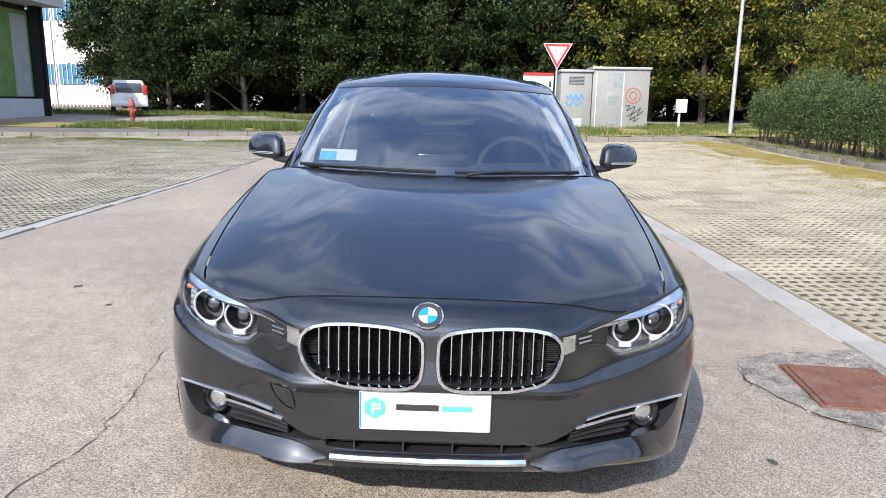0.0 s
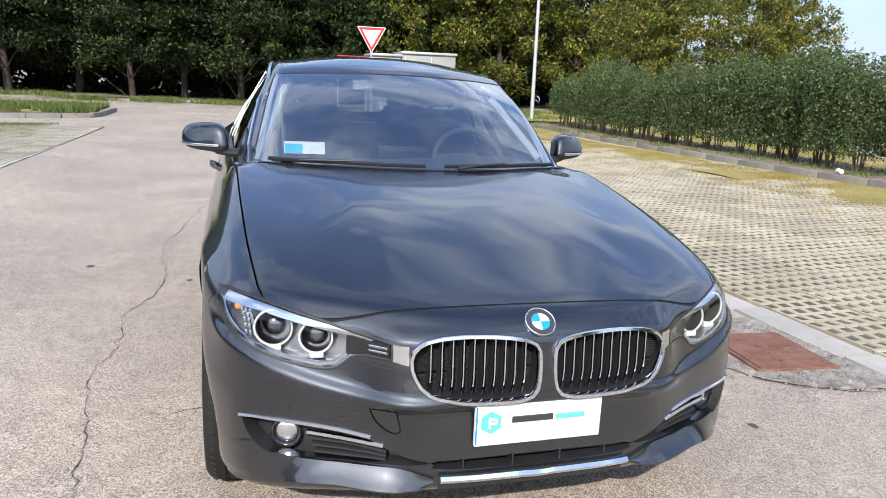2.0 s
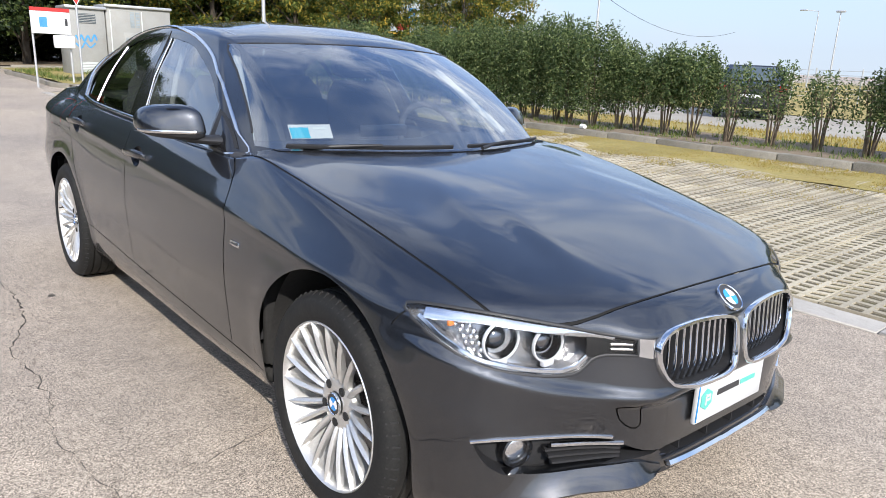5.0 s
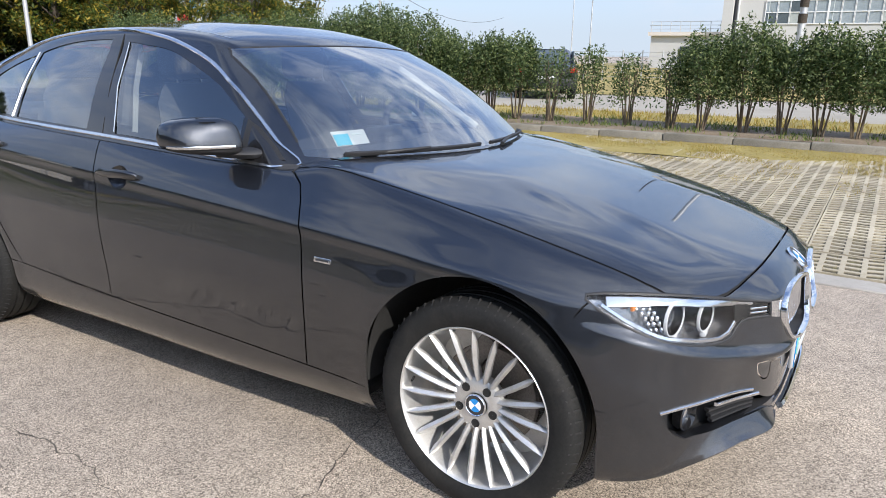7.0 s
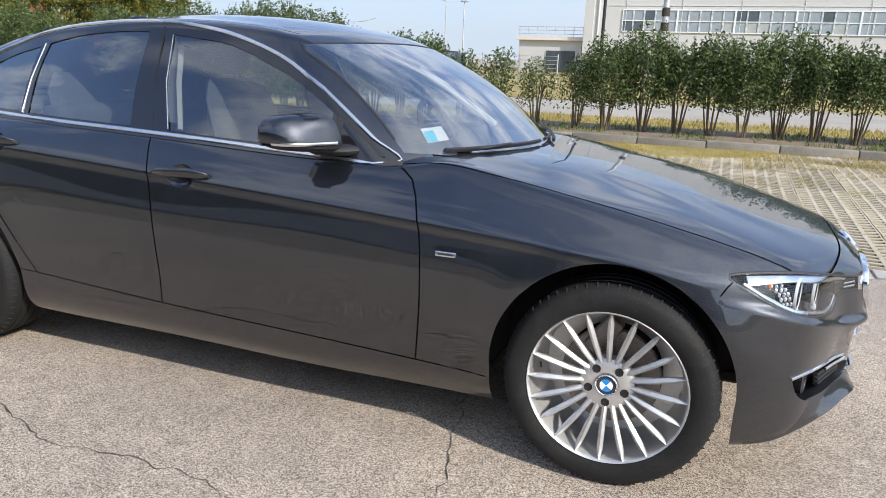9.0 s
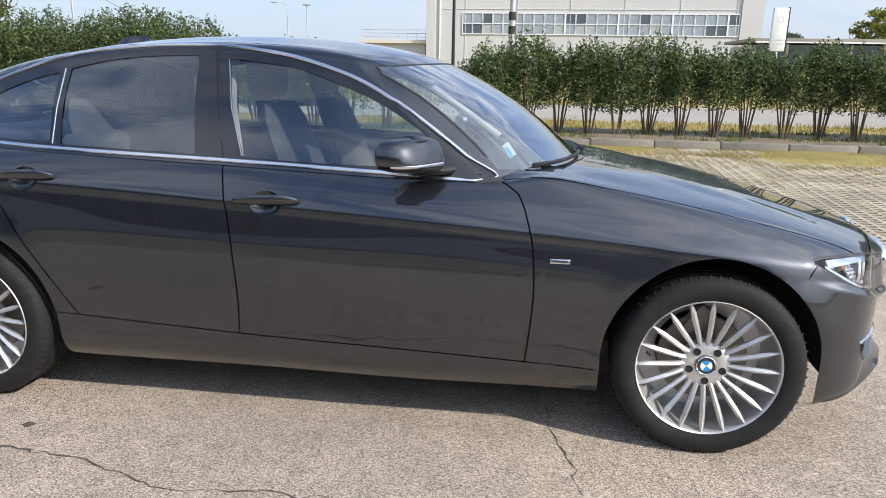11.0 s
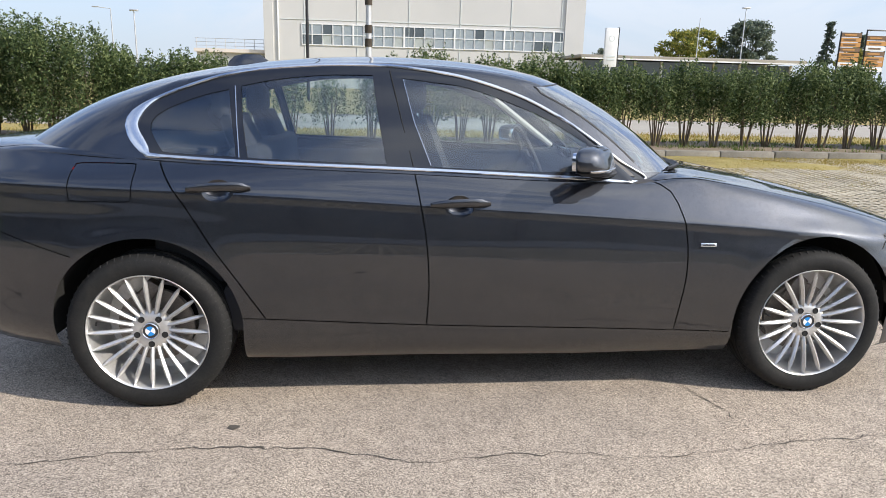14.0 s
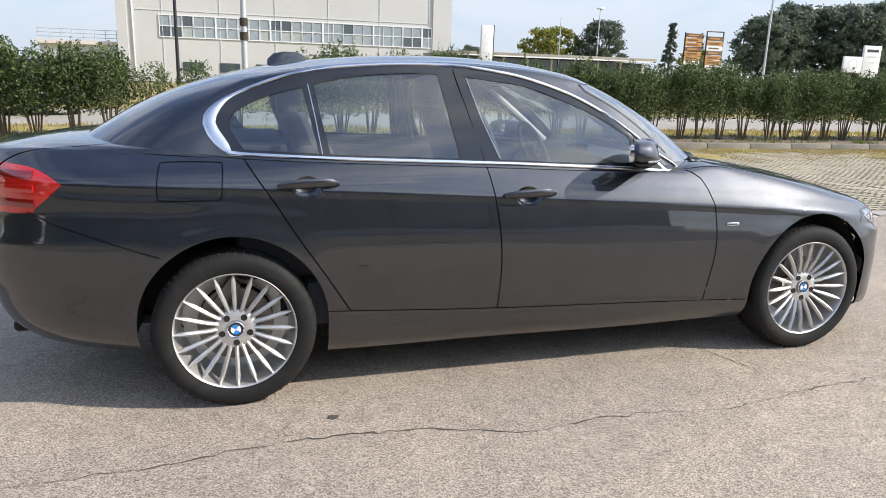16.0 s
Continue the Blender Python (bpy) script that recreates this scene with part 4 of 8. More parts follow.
# the islands that are left are the panels
SEEDS = {"hood": ((0, 0.0, 0.88),), "front_bumper": ((0, -0.76, 0.45), (-0.70, -0.50, 0.50), (0.70, -0.50, 0.50)), "front_wing": ((-0.85, 0.5, 0.6), (0.85, 0.5, 0.6)),
         "front_door": ((-0.87, 1.2, 0.6), (0.87, 1.2, 0.6)), "rear_door": ((-0.87, 2.0, 0.6), (0.87, 2.0, 0.6)), "sill": ((-0.85, 1.2, 0.25), (0.85, 1.2, 0.25)),
         "rear_wing": ((-0.87, 2.9, 0.83), (0.87, 2.9, 0.83)), "rear_bumper": ((0, 3.84, 0.55), (-0.8, 3.4, 0.55)), "fuel_flap": ((-0.86, 2.92, 0.93),), "towing_eye_cover": ((-0.40, -0.70, 0.46),)}
left, islands = set(body.faces), []
while left:
    seed = next(iter(left))
    left.discard(seed)
    stack, isl = [seed], []
    while stack:
        f = stack.pop()
        isl.append(f)
        for e in f.edges:
            for g in e.link_faces:
                if g in left:
                    left.discard(g)
                    stack.append(g)
    islands.append(isl)
islands.sort(key=len, reverse=True)
PANELS = {}
for isl in islands:
    if len(isl) < 3:
        continue
    nb = take(body, isl, remove=False)
    cen = [f.calc_center_median() for f in isl]
    best, nm = 1e9, "body_panel"
    for n_, pts in SEEDS.items():
        for p in pts:
            d = min((c - Vector(p)).length for c in cen)
            if d < best:
                best, nm = d, n_
    PANELS.setdefault(nm, []).append(part(nm, nb, PAINT, CAR, recalc=False))
body.free()

# ---- glasshouse: side windows, screens, roof ----
DLO = rounded([(0.760, 0.932), (0.86, 1.010), (1.00, 1.112), (1.12, 1.190), (1.28, 1.272), (1.48, 1.338), (1.65, 1.370), (1.84, 1.390), (2.03, 1.392), (2.21, 1.384), (2.40, 1.366), (2.57, 1.330),
               (2.73, 1.272), (2.82, 1.225), (2.872, 1.165), (2.865, 1.110), (2.80, 1.024), (2.34, 1.002), (1.74, 0.980), (1.18, 0.953)], 0.025, sharp=(16,))
F_GLASS = rounded([(1.00, 0.970), (1.01, 1.085), (1.16, 1.175), (1.29, 1.232), (1.50, 1.305), (1.66, 1.328), (1.785, 1.342), (1.735, 1.160), (1.665, 0.990), (1.30, 0.974)], 0.05, sharp=(0, 1, 6, 8))
R_GLASS = rounded([(1.852, 0.998), (1.885, 1.180), (1.910, 1.352), (2.05, 1.352), (2.21, 1.342), (2.34, 1.324), (2.452, 1.300), (2.430, 1.150), (2.405, 1.020), (2.10, 1.008)], 0.05, sharp=(0, 2, 6, 8))
Q_GLASS = rounded([(2.452, 1.024), (2.475, 1.150), (2.500, 1.286), (2.60, 1.262), (2.70, 1.225), (2.780, 1.180), (2.800, 1.125), (2.745, 1.038), (2.60, 1.030)], 0.04, sharp=(0, 2, 7))
SCREEN = rounded([(-0.678, 0.965), (-0.652, 1.05), (-0.620, 1.16), (-0.585, 1.262), (-0.566, 1.306), (-0.535, 1.318), (-0.30, 1.330), (0.0, 1.336), (0.30, 1.330), (0.535, 1.318), (0.566, 1.306), (0.585, 1.262), (0.620, 1.16), (0.652, 1.05), (0.678, 0.965), (0.3, 0.93), (0, 0.93), (-0.3, 0.93)], 0.05, sharp=(0, 14))
REARSCREEN = rounded([(-0.43, 1.118), (-0.40, 1.25), (-0.365, 1.335), (0.0, 1.362), (0.365, 1.335), (0.40, 1.25), (0.43, 1.118), (0.0, 1.108)], 0.05, sharp=(0, 6))
wind = take(house, carve(house, SCREEN, (0, 2), lambda f: f.calc_center_median().y < 1.40 and f.normal.y < -0.10))
part("windscreen", wind, GLASS, CAR, "clear laminated windscreen reflecting clouds", recalc=False).visible_shadow = False
rear = take(house, carve(house, REARSCREEN, (0, 2), lambda f: f.calc_center_median().y > 2.4 and f.normal.y > 0.1))
part("rear_screen", rear, GLASS, CAR, "tinted rear window", recalc=False).visible_shadow = False
side_glass = {-1: lambda f: f.calc_center_median().x < -0.3 and abs(f.normal.x) > 0.2, 1: lambda f: f.calc_center_median().x > 0.3 and abs(f.normal.x) > 0.2}
for s in (-1, 1):
    frame_faces = carve(house, DLO, (1, 2), side_glass[s])
    for nm, poly in (("front_window", F_GLASS), ("rear_window", R_GLASS), ("quarter_window", Q_GLASS)):
        pane = take(house, carve(house, poly, (1, 2), side_glass[s]))
        for v in pane.verts:
            v.co.x -= s * 0.004
        part(nm, pane, SIDEGLASS, CAR, recalc=False).visible_shadow = False
    rest = [f for f in house.faces if side_glass[s](f) and inside((f.calc_center_median().y, f.calc_center_median().z), DLO)]
    part("window_surround", take(house, rest), GLOSSBLACK, CAR, "gloss black window pillars", recalc=False)
    # bright strip round the windows
    pts, nrm, wds = [], [], []
    for p in DLO:
        q, nn = on_flank(p.x, p.y, 0.0, tree_house, s)
        pts.append(q)
        nrm.append(nn)
        wds.append(0.0150 * (0.60 if p.x < 0.85 else 1.0) + 0.034 * float(smooth01(p.x, 2.72, 2.86)) * float(smooth01(p.y, 1.00, 1.06)) * float(1 - smooth01(p.y, 1.16, 1.26)))
    bm = bmesh.new()
    strip(bm, pts, nrm, wds, 0.008, closed=True)
    part("window_trim", bm, SATIN, CAR, "bright chrome strip round the side windows")
    # rubber lines beside the panes and the bright upright of the quarter light
    bm = bmesh.new()
    line = [Vector((2.438, 1.020)), Vector((2.455, 1.15)), Vector((2.476, 1.298))]
    pn = [on_flank(p.x, p.y, 0.002, tree_house, s) for p in line]
    strip(bm, [a for a, _ in pn], [b for _, b in pn], 0.0045, 0.003)
    part("quarter_bar", bm, SATIN, CAR, "thin chrome window bar")
    bm = bmesh.new()
    line = [Vector((1.742, 0.985)), Vector((1.79, 1.17)), Vector((1.838, 1.372))]
    pn = [on_flank(p.x, p.y, -0.001, tree_house, s) for p in line]
    strip(bm, [a for a, _ in pn], [b for _, b in pn], 0.005, 0.003)
    part("pillar_gap", bm, GAP, CAR)
    bm = bmesh.new()
    line = [Vector((1.672, 0.995)), Vector((1.738, 1.165)), Vector((1.782, 1.338))]
    pn = [on_flank(p.x, p.y, 0.001, tree_house, s) for p in line]
    strip(bm, [a for a, _ in pn], [b for _, b in pn], 0.0035, 0.003)
    part("window_channel", bm, SATIN, CAR, "thin bright window channel")
# what is left of the glasshouse: roof and pillars in body paint
part("roof", house, PAINT, CAR, "grey painted roof and pillars", recalc=False)
# roof seams
for s in (-1, 1):
    bm = bmesh.new()
    line = [(s * (0.512 + 0.006 * math.sin(k / 14 * math.pi) - 0.03 * (k / 14) ** 2), 1.255 + 1.34 * k / 14) for k in range(15)]
    pn = [on_top(x, y, -0.002, tree_house) for x, y in line]
    strip(bm, [a for a, _ in pn], [b for _, b in pn], 0.012, 0.003)
    part("roof_seam", bm, GLOSSBLACK, CAR)
bm = bmesh.new()
edge = [p for p in SCREEN if p.y > 0.97]
edge.sort(key=lambda p: math.atan2(p.x, p.y - 0.9))
pn = []
for p in edge:
    hit = tree_house.ray_cast(Vector((p.x, -1.0, p.y)), Vector((0, 1, 0)))
    if hit[0] is not None:
        pn.append((hit[0], hit[1] if hit[1].y < 0 else -hit[1]))
strip(bm, [a for a, _ in pn], [b for _, b in pn], 0.009, 0.0025)
part("screen_seal", bm, BLACK, CAR, "black rubber windscreen seal")

# shark-fin aerial
bm = bmesh.new()
fin = [(0.0, 0.0), (0.05, 0.045), (0.12, 0.058), (0.17, 0.055), (0.20, 0.03), (0.205, 0.0)]
rows = []
for (yy, hh), wd in zip(fin, (0.006, 0.016, 0.026, 0.030, 0.030, 0.028)):
    base = on_top(0, 2.42 + yy, 0.0, tree_house)[0]
    rows.append([bm.verts.new(base + Vector((wd * k, 0, -0.006 if abs(k) > 0.9 else hh * (1 - abs(k) ** 1.6)))) for k in (-1, -0.6, -0.2, 0.2, 0.6, 1)])
for a, b in zip(rows, rows[1:]):
    for k in range(5):
        bm.faces.new((a[k], a[k + 1], b[k + 1], b[k]))
part("roof_aerial", bm, PAINT, CAR, "shark-fin roof aerial")


# ---- front lamps, grille and bumper openings ----
def inset_front(bm, depth, side_in=0.0):
    return sink(bm, Vector((side_in, depth, 0.0)))


for s in (-1, 1):
    lens = lenses[s]
    me = bpy.data.meshes.new("tmp")
    lens.to_mesh(me)
    tub = bmesh.new()
    tub.from_mesh(me)
    bpy.data.meshes.remove(me)
    headlamp = part("headlight", lens, LENS, CAR, "clear headlamp with twin round projectors", recalc=False)
    headlamp.visible_shadow = False
    sink(tub, Vector((-s * 0.028, 0.062, 0.0)))
    part("housing", tub, LAMPGREY, headlamp, "silver grey lamp housing")
    # bright edging under the lens
    bm = bmesh.new()
    low_edge = [Vector(p) for p in ((0.788, 0.692), (0.774, 0.656), (0.728, 0.616), (0.640, 0.590), (0.550, 0.578), (0.514, 0.585), (0.486, 0.608))]
    pn = [on_front(s * p.x, p.y, -0.010) for p in smooth_line(low_edge, 0.02)]
    strip(bm, [a for a, _ in pn], [b for _, b in pn], 0.012, 0.006)
    part("lamp_edging", bm, REFLECTOR, headlamp, "satin silver edging inside the lamp")
    # silver brow
    bm = bmesh.new()
    brow = smooth_line([(0.774, 0.705), (0.70, 0.706), (0.60, 0.689), (0.50, 0.667), (0.43, 0.652)], 0.02)
    pn = [on_front(s * p.x, p.y, -0.012) for p in brow]
    strip(bm, [a for a, _ in pn], [b for _, b in pn], [0.040 - 0.024 * i / (len(pn) - 1) for i in range(len(pn))], 0.006)
    part("lamp_brow", bm, REFLECTOR, headlamp, "silver brow above the projectors")
    for cx, cz, rr in ((0.664, 0.644, 0.050), (0.562, 0.632, 0.044)):
        c, nn = on_front(s * cx, cz, 0.0)
        m = Matrix.Translation(c + Vector((-s * 0.008, 0.034, 0))) @ pose(0, 0, 0, 0, 0, 90 + s * 12)
        flip = m @ Matrix.Scale(-1, 4, (1, 0, 0))
        bm = bmesh.new()
        lathe(bm, ((rr, -0.004), (rr, 0.002), (rr - 0.001, 0.004), (rr - 0.004, 0.004), (rr - 0.0055, 0.000)), 48, flip)
        proj = part("projector_ring", bm, RINGWHITE, headlamp, "bright ring round a projector")
        bm = bmesh.new()
        lathe(bm, ((rr - 0.007, 0.002), (rr - 0.010, -0.035), (0.026, -0.040)), 32, flip)
        part("projector_bowl", bm, GLOSSBLACK, headlamp)
        bm = bmesh.new()
        lathe(bm, [(0.029 * math.sin(a), -0.030 + 0.020 * math.cos(a)) for a in np.linspace(0.02, 1.6, 8)], 28, flip)
        part("projector_lens", bm, DARKCHROME, headlamp, "glass projector lens")
        bm = boxed((0, 0, 0), (0.036, 0.016, 0.016), 0.004, 2, Matrix.Translation(c + Vector((-s * 0.010, 0.034, -rr - 0.002))))
        part("ring_bracket", bm, RINGWHITE, headlamp)
    bm = bmesh.new()
    for k in range(5):
        for j in range(3):
            c, nn = on_front(s * (0.724 + 0.011 * j - 0.002 * k), 0.688 - 0.015 * k, -0.022)
            box(bm, c, (0.010, 0.010, 0.015), 0.003, 1)
    part("side_reflector", bm, REFLECTOR, headlamp, "ribbed bright reflector")
    c, nn = on_front(s * 0.750, 0.690, -0.016)
    part("amber_marker", boxed(c, (0.022, 0.010, 0.014), 0.004, 2), AMBER, headlamp, "amber side marker")
    bm = bmesh.new()
    pn = [on_front(s * x, 0.631, -0.009) for x in np.linspace(0.394, 0.488, 7)]
    strip(bm, [a for a, _ in pn], [b for _, b in pn], [0.036 + 0.002 * i for i in range(7)], 0.004)
    part("lamp_end_panel", bm, GAP, headlamp, "dark panel at the lamp's inner end")
    bm = bmesh.new()
    for k in range(2):
        a, _ = on_front(s * 0.398, 0.637 - 0.012 * k, -0.004)
        b, _ = on_front(s * 0.438, 0.637 - 0.012 * k, -0.004)
        strip(bm, [a, (a + b) / 2, b], [Vector((0, -1, 0))] * 3, 0.006, 0.003)
    part("lamp_fins", bm, REFLECTOR, headlamp)
    # dark rubber line round the lens
    bm = bmesh.new()
    pn = [on_front(s * p.x, p.y, -0.002) for p in LAMP]
    strip(bm, [a for a, _ in pn], [b for _, b in pn], 0.008, 0.003, closed=True)
    part("lamp_seal", bm, BLACK, CAR)

    # grille
    kb = kidney_bm[s]
    inset_front(kb, 0.075)
    grille = part("kidney_grille", kb, BLACK, CAR, "chrome-framed kidney grille with upright bars")
    bm = bmesh.new()
    pn = [on_front(s * p.x, p.y, 0.0) for p in KIDNEY]
    for _ in range(6):                          # an even sweep round the frame
        ys_ = [(pn[i - 1][0].y + 2 * pn[i][0].y + pn[(i + 1) % len(pn)][0].y) / 4 for i in range(len(pn))]
        pn = [(Vector((a.x, y_, a.z)), b) for (a, b), y_ in zip(pn, ys_)]
    nr = [Vector((n_.x * 0.4, -1, n_.z * 0.4)).normalized() for _, n_ in pn]
    strip(bm, [a for a, _ in pn], nr, 0.0125, 0.012, closed=True)
    part("grille_frame", bm, CHROME, grille, "polished chrome frame")
    for k in range(10):
        fx = 0.054 + 0.0268 * k
        zs = [p.y for p in KIDNEY if abs(p.x - fx) < 0.02]
        z0, z1 = min(zs) + 0.004, max(zs) - 0.004
        if fx > 0.27:
            z0, z1 = z0 + 0.008, z1 - 0.004
        bm = bmesh.new()
        rows = []
        for t in np.linspace(0, 1, 7):
            z = z0 + (z1 - z0) * t
            p, _ = on_front(s * 0.18, 0.59)
            q, _ = on_front(s * min(fx, 0.318), 0.565 if z < 0.565 else min(z, 0.648))
            yy = q.y + 0.010 + 0.016 * (1 - t) ** 3
            rows.append([bm.verts.new((s * fx + dx, yy + dy, z)) for dx, dy in ((-0.0030, 0.002), (-0.0015, -0.003), (0.0015, -0.003), (0.0030, 0.002), (0.0026, 0.040), (-0.0026, 0.040))])
        for a, b in zip(rows, rows[1:]):
            for j in range(6):
                f = bm.faces.new((a[j], a[(j + 1) % 6], b[(j + 1) % 6], b[j]))
                f.material_index = 0 if j < 3 else 1
        part("grille_bar", bm, (CHROME, BLACK), grille, "chrome-faced upright bar")
    bm = bmesh.new()
    for k in range(26):
        z = 0.514 + 0.006 * k
        xs = [p.x for p in KIDNEY if abs(p.y - z) < 0.012]
        if xs:
            box(bm, (s * (min(xs) + max(xs)) / 2, -0.683 + 0.10 * ((min(xs) + max(xs)) / 2) ** 2, z), (max(xs) - min(xs), 0.006, 0.0022))
    part("grille_mesh", bm, LINER, grille, "fine black radiator mesh", smooth=False)

    # fog-lamp opening with louvres and chrome blades
    fb = fog_bm[s]
    inset_front(fb, 0.045, -s * 0.030)
    fog = part("bumper_vent", fb, BLACK, CAR, "black lower bumper opening with fog lamp")
    c, _ = on_front(s * 0.634, 0.378, 0.0)
    m = Matrix.Translation(c + Vector((-s * 0.006, 0.034, -0.002))) @ pose(0, 0, 0, 0, 0, 90 + s * 14) @ Matrix.Scale(-1, 4, (1, 0, 0))
    bm = lathe(bmesh.new(), ((0.042, -0.02), (0.042, 0.004), (0.038, 0.007), (0.035, 0.002), (0.032, -0.01)), 36, m)
    part("fog_lamp_bezel", bm, GLOSSBLACK, fog)
    bm = lathe(bmesh.new(), [(0.033 * math.sin(a), -0.012 + 0.010 * math.cos(a)) for a in np.linspace(0.02, 1.57, 7)], 32, m)
    part("fog_lamp_lens", bm, REFLECTOR, fog, "round clear fog lamp")
    for k in range(3):
        bm = bmesh.new()
        ln = [(0.585 - 0.01 * k, 0.380 - 0.018 * k), (0.50, 0.376 - 0.017 * k), (0.44, 0.370 - 0.014 * k), (0.395, 0.362 - 0.011 * k)]
        pn = [on_front(s * x, z, -0.024) for x, z in ln]
        strip(bm, [a for a, _ in pn], [b for _, b in pn], 0.009, 0.012)
        part("louvre", bm, BLACK, fog)
    for ln, wd in ((((0.742, 0.417), (0.70, 0.426), (0.60, 0.426), (0.50, 0.417), (0.430, 0.406)), 0.009), (((0.580, 0.404), (0.49, 0.396), (0.400, 0.386)), 0.010)):
        bm = bmesh.new()
        pn = [on_front(s * p.x, p.y, -0.002) for p in smooth_line([Vector(q) for q in ln], 0.03)]
        strip(bm, [a for a, _ in pn], [b for _, b in pn], wd, 0.008)
        part("chrome_blade", bm, CHROME, fog, "slim chrome bumper blade")
    # washer cover
    bm = bmesh.new()
    ln = [(0.700, 0.566), (0.735, 0.578), (0.748, 0.560), (0.715, 0.546)]
    pn = [on_front(s * x, z, -0.0008) for x, z in ln]
    strip(bm, [a for a, _ in pn], [b for _, b in pn], 0.0025, 0.0012, closed=True)
    part("washer_seam", bm, GAP, CAR)
    # painted lip that sweeps out under the vent and fades into the corner
    bm = bmesh.new()
    rows = []
    low_line = [p for p in lower_ring(1)[:NF + 6] if p[0] > 0.245 and p[1] < -0.375]
    n_ = len(low_line)
    for i_, p in enumerate(low_line):
        t = i_ / (n_ - 1)
        q0, q1 = low_line[max(i_ - 1, 0)], low_line[min(i_ + 1, n_ - 1)]
        d_ = Vector((q1[0] - q0[0], q1[1] - q0[1], 0)).normalized()
        out = Vector((s * d_.y, -d_.x, 0))
        if out.y > 0.2:
            out = -out
        ease = float(smooth01(t, -0.05, 0.18)) * (1 - float(smooth01(t, 0.42, 0.85)))
        zt = 0.297 + 0.034 * float(smooth01(p[0], 0.245, 0.37)) + 0.016 * float(smooth01(p[0], 0.60, 0.72))
        zt += (p[2] + 0.050 - zt) * float(smooth01(t, 0.60, 0.98))
        zb = 0.297 - 0.022 * float(smooth01(p[0], 0.245, 0.305)) + 0.010 * float(smooth01(p[0], 0.35, 0.60))
        zb += (p[2] - 0.004 - zb) * float(smooth01(t, 0.35, 0.90))
        out_ = 0.004 + 0.036 * ease
        base = Vector((s * p[0], p[1], 0))
        tuck = -0.02 - 0.06 * (1 - float(smooth01(t, 0.6, 0.9)))
        rows.append([bm.verts.new(base + out * (o_ + 0.012 * (1 - float(smooth01(t, 0.45, 0.80))) + 0.002) + Vector((0, 0, z_))) for o_, z_ in ((-0.022, zt + 0.004), (0.006, zt), (out_ * 0.42, zt * 0.62 + zb * 0.38), (out_ * 0.80, zt * 0.30 + zb * 0.70), (out_, zb + 0.007), (out_ - 0.002, zb + 0.002), (-0.02, zb - 0.001), (tuck, zb + 0.006))])
    for a, b in zip(rows, rows[1:]):
        for j in range(7):
            bm.faces.new((a[j], a[j + 1], b[j + 1], b[j]))
    bm.faces.new(rows[0])
    part("bumper_lip", bm, PAINT, CAR, "painted bumper lip", angle=38)
inset_front(intake_bm, 0.06)
intake = part("lower_intake", intake_bm, BLACK, CAR, "black lower air intake")
bm = bmesh.new()
for k in range(4):
    x = -0.2 + 0.133 * k
    box(bm, (x, on_front(x, 0.40)[0].y + 0.03, 0.336), (0.004, 0.05, 0.032))
box(bm, (0, -0.690, 0.336), (0.50, 0.012, 0.004))
part("intake_rib", bm, BLACK, intake)
bm = bmesh.new()
pn = [on_front(x, 0.300 + 0.002 * (x / 0.24) ** 2, 0.012) for x in np.linspace(-0.262, 0.262, 22)]
strip(bm, [a for a, _ in pn], [Vector((0, -0.8, 0.6))] * 22, 0.018, 0.014)
part("chrome_lip", bm, CHROME, CAR, "bright chrome strip under the bumper")
bm = bmesh.new()
pn = [on_front(x, 0.276, -0.004) for x in np.linspace(-0.26, 0.26, 22)]
strip(bm, [a for a, _ in pn], [Vector((0, -1, 0))] * 22, 0.030, 0.006)
part("splitter", bm, BLACK, CAR, "black plastic splitter")

# dealer plate
p, _ = on_front(0, 0.455)
plate = part("dealer_plate", boxed((-0.010, p.y - 0.012, 0.448), (0.348, 0.014, 0.114), 0.005, 2), WHITE, CAR, "white dealer plate with a teal hexagon")
yf = p.y - 0.0195
part("plate_band", boxed((-0.1800, yf, 0.448), (0.004, 0.003, 0.100), 0.001, 1), BLUE, plate)
bm = plate_of([(0.030 * math.cos(a), 0.030 * math.sin(a)) for a in np.arange(6) * math.pi / 3 + math.pi / 6], Matrix.Translation((-0.142, yf + 0.001, 0.455)) @ pose(0, 0, 0, 90), 0.003)
part("hexagon_mark", bm, TEAL, plate)
bm = bmesh.new()
box(bm, (-0.147, yf - 0.003, 0.455), (0.006, 0.002, 0.030))
box(bm, (-0.137, yf - 0.003, 0.465), (0.020, 0.002, 0.006))
box(bm, (-0.137, yf - 0.003, 0.453), (0.020, 0.002, 0.006))
box(bm, (-0.129, yf - 0.003, 0.459), (0.006, 0.002, 0.014))
part("hexagon_sign", bm, WHITE, plate, smooth=False)
part("divider_line", boxed((-0.098, yf, 0.455), (0.0018, 0.003, 0.034)), GREYINK, plate, smooth=False)
part("print_bar", boxed((-0.030, yf, 0.458), (0.112, 0.003, 0.017), 0.001, 1), INK, plate, "dark bar of print")
part("print_bar", boxed((0.074, yf, 0.457), (0.080, 0.003, 0.014), 0.001, 1), TEAL, plate, "green bar of print")
part("small_print_bar", boxed((0.040, yf, 0.430), (0.190, 0.003, 0.004)), GREYINK, plate, "pale bar of small print", smooth=False)


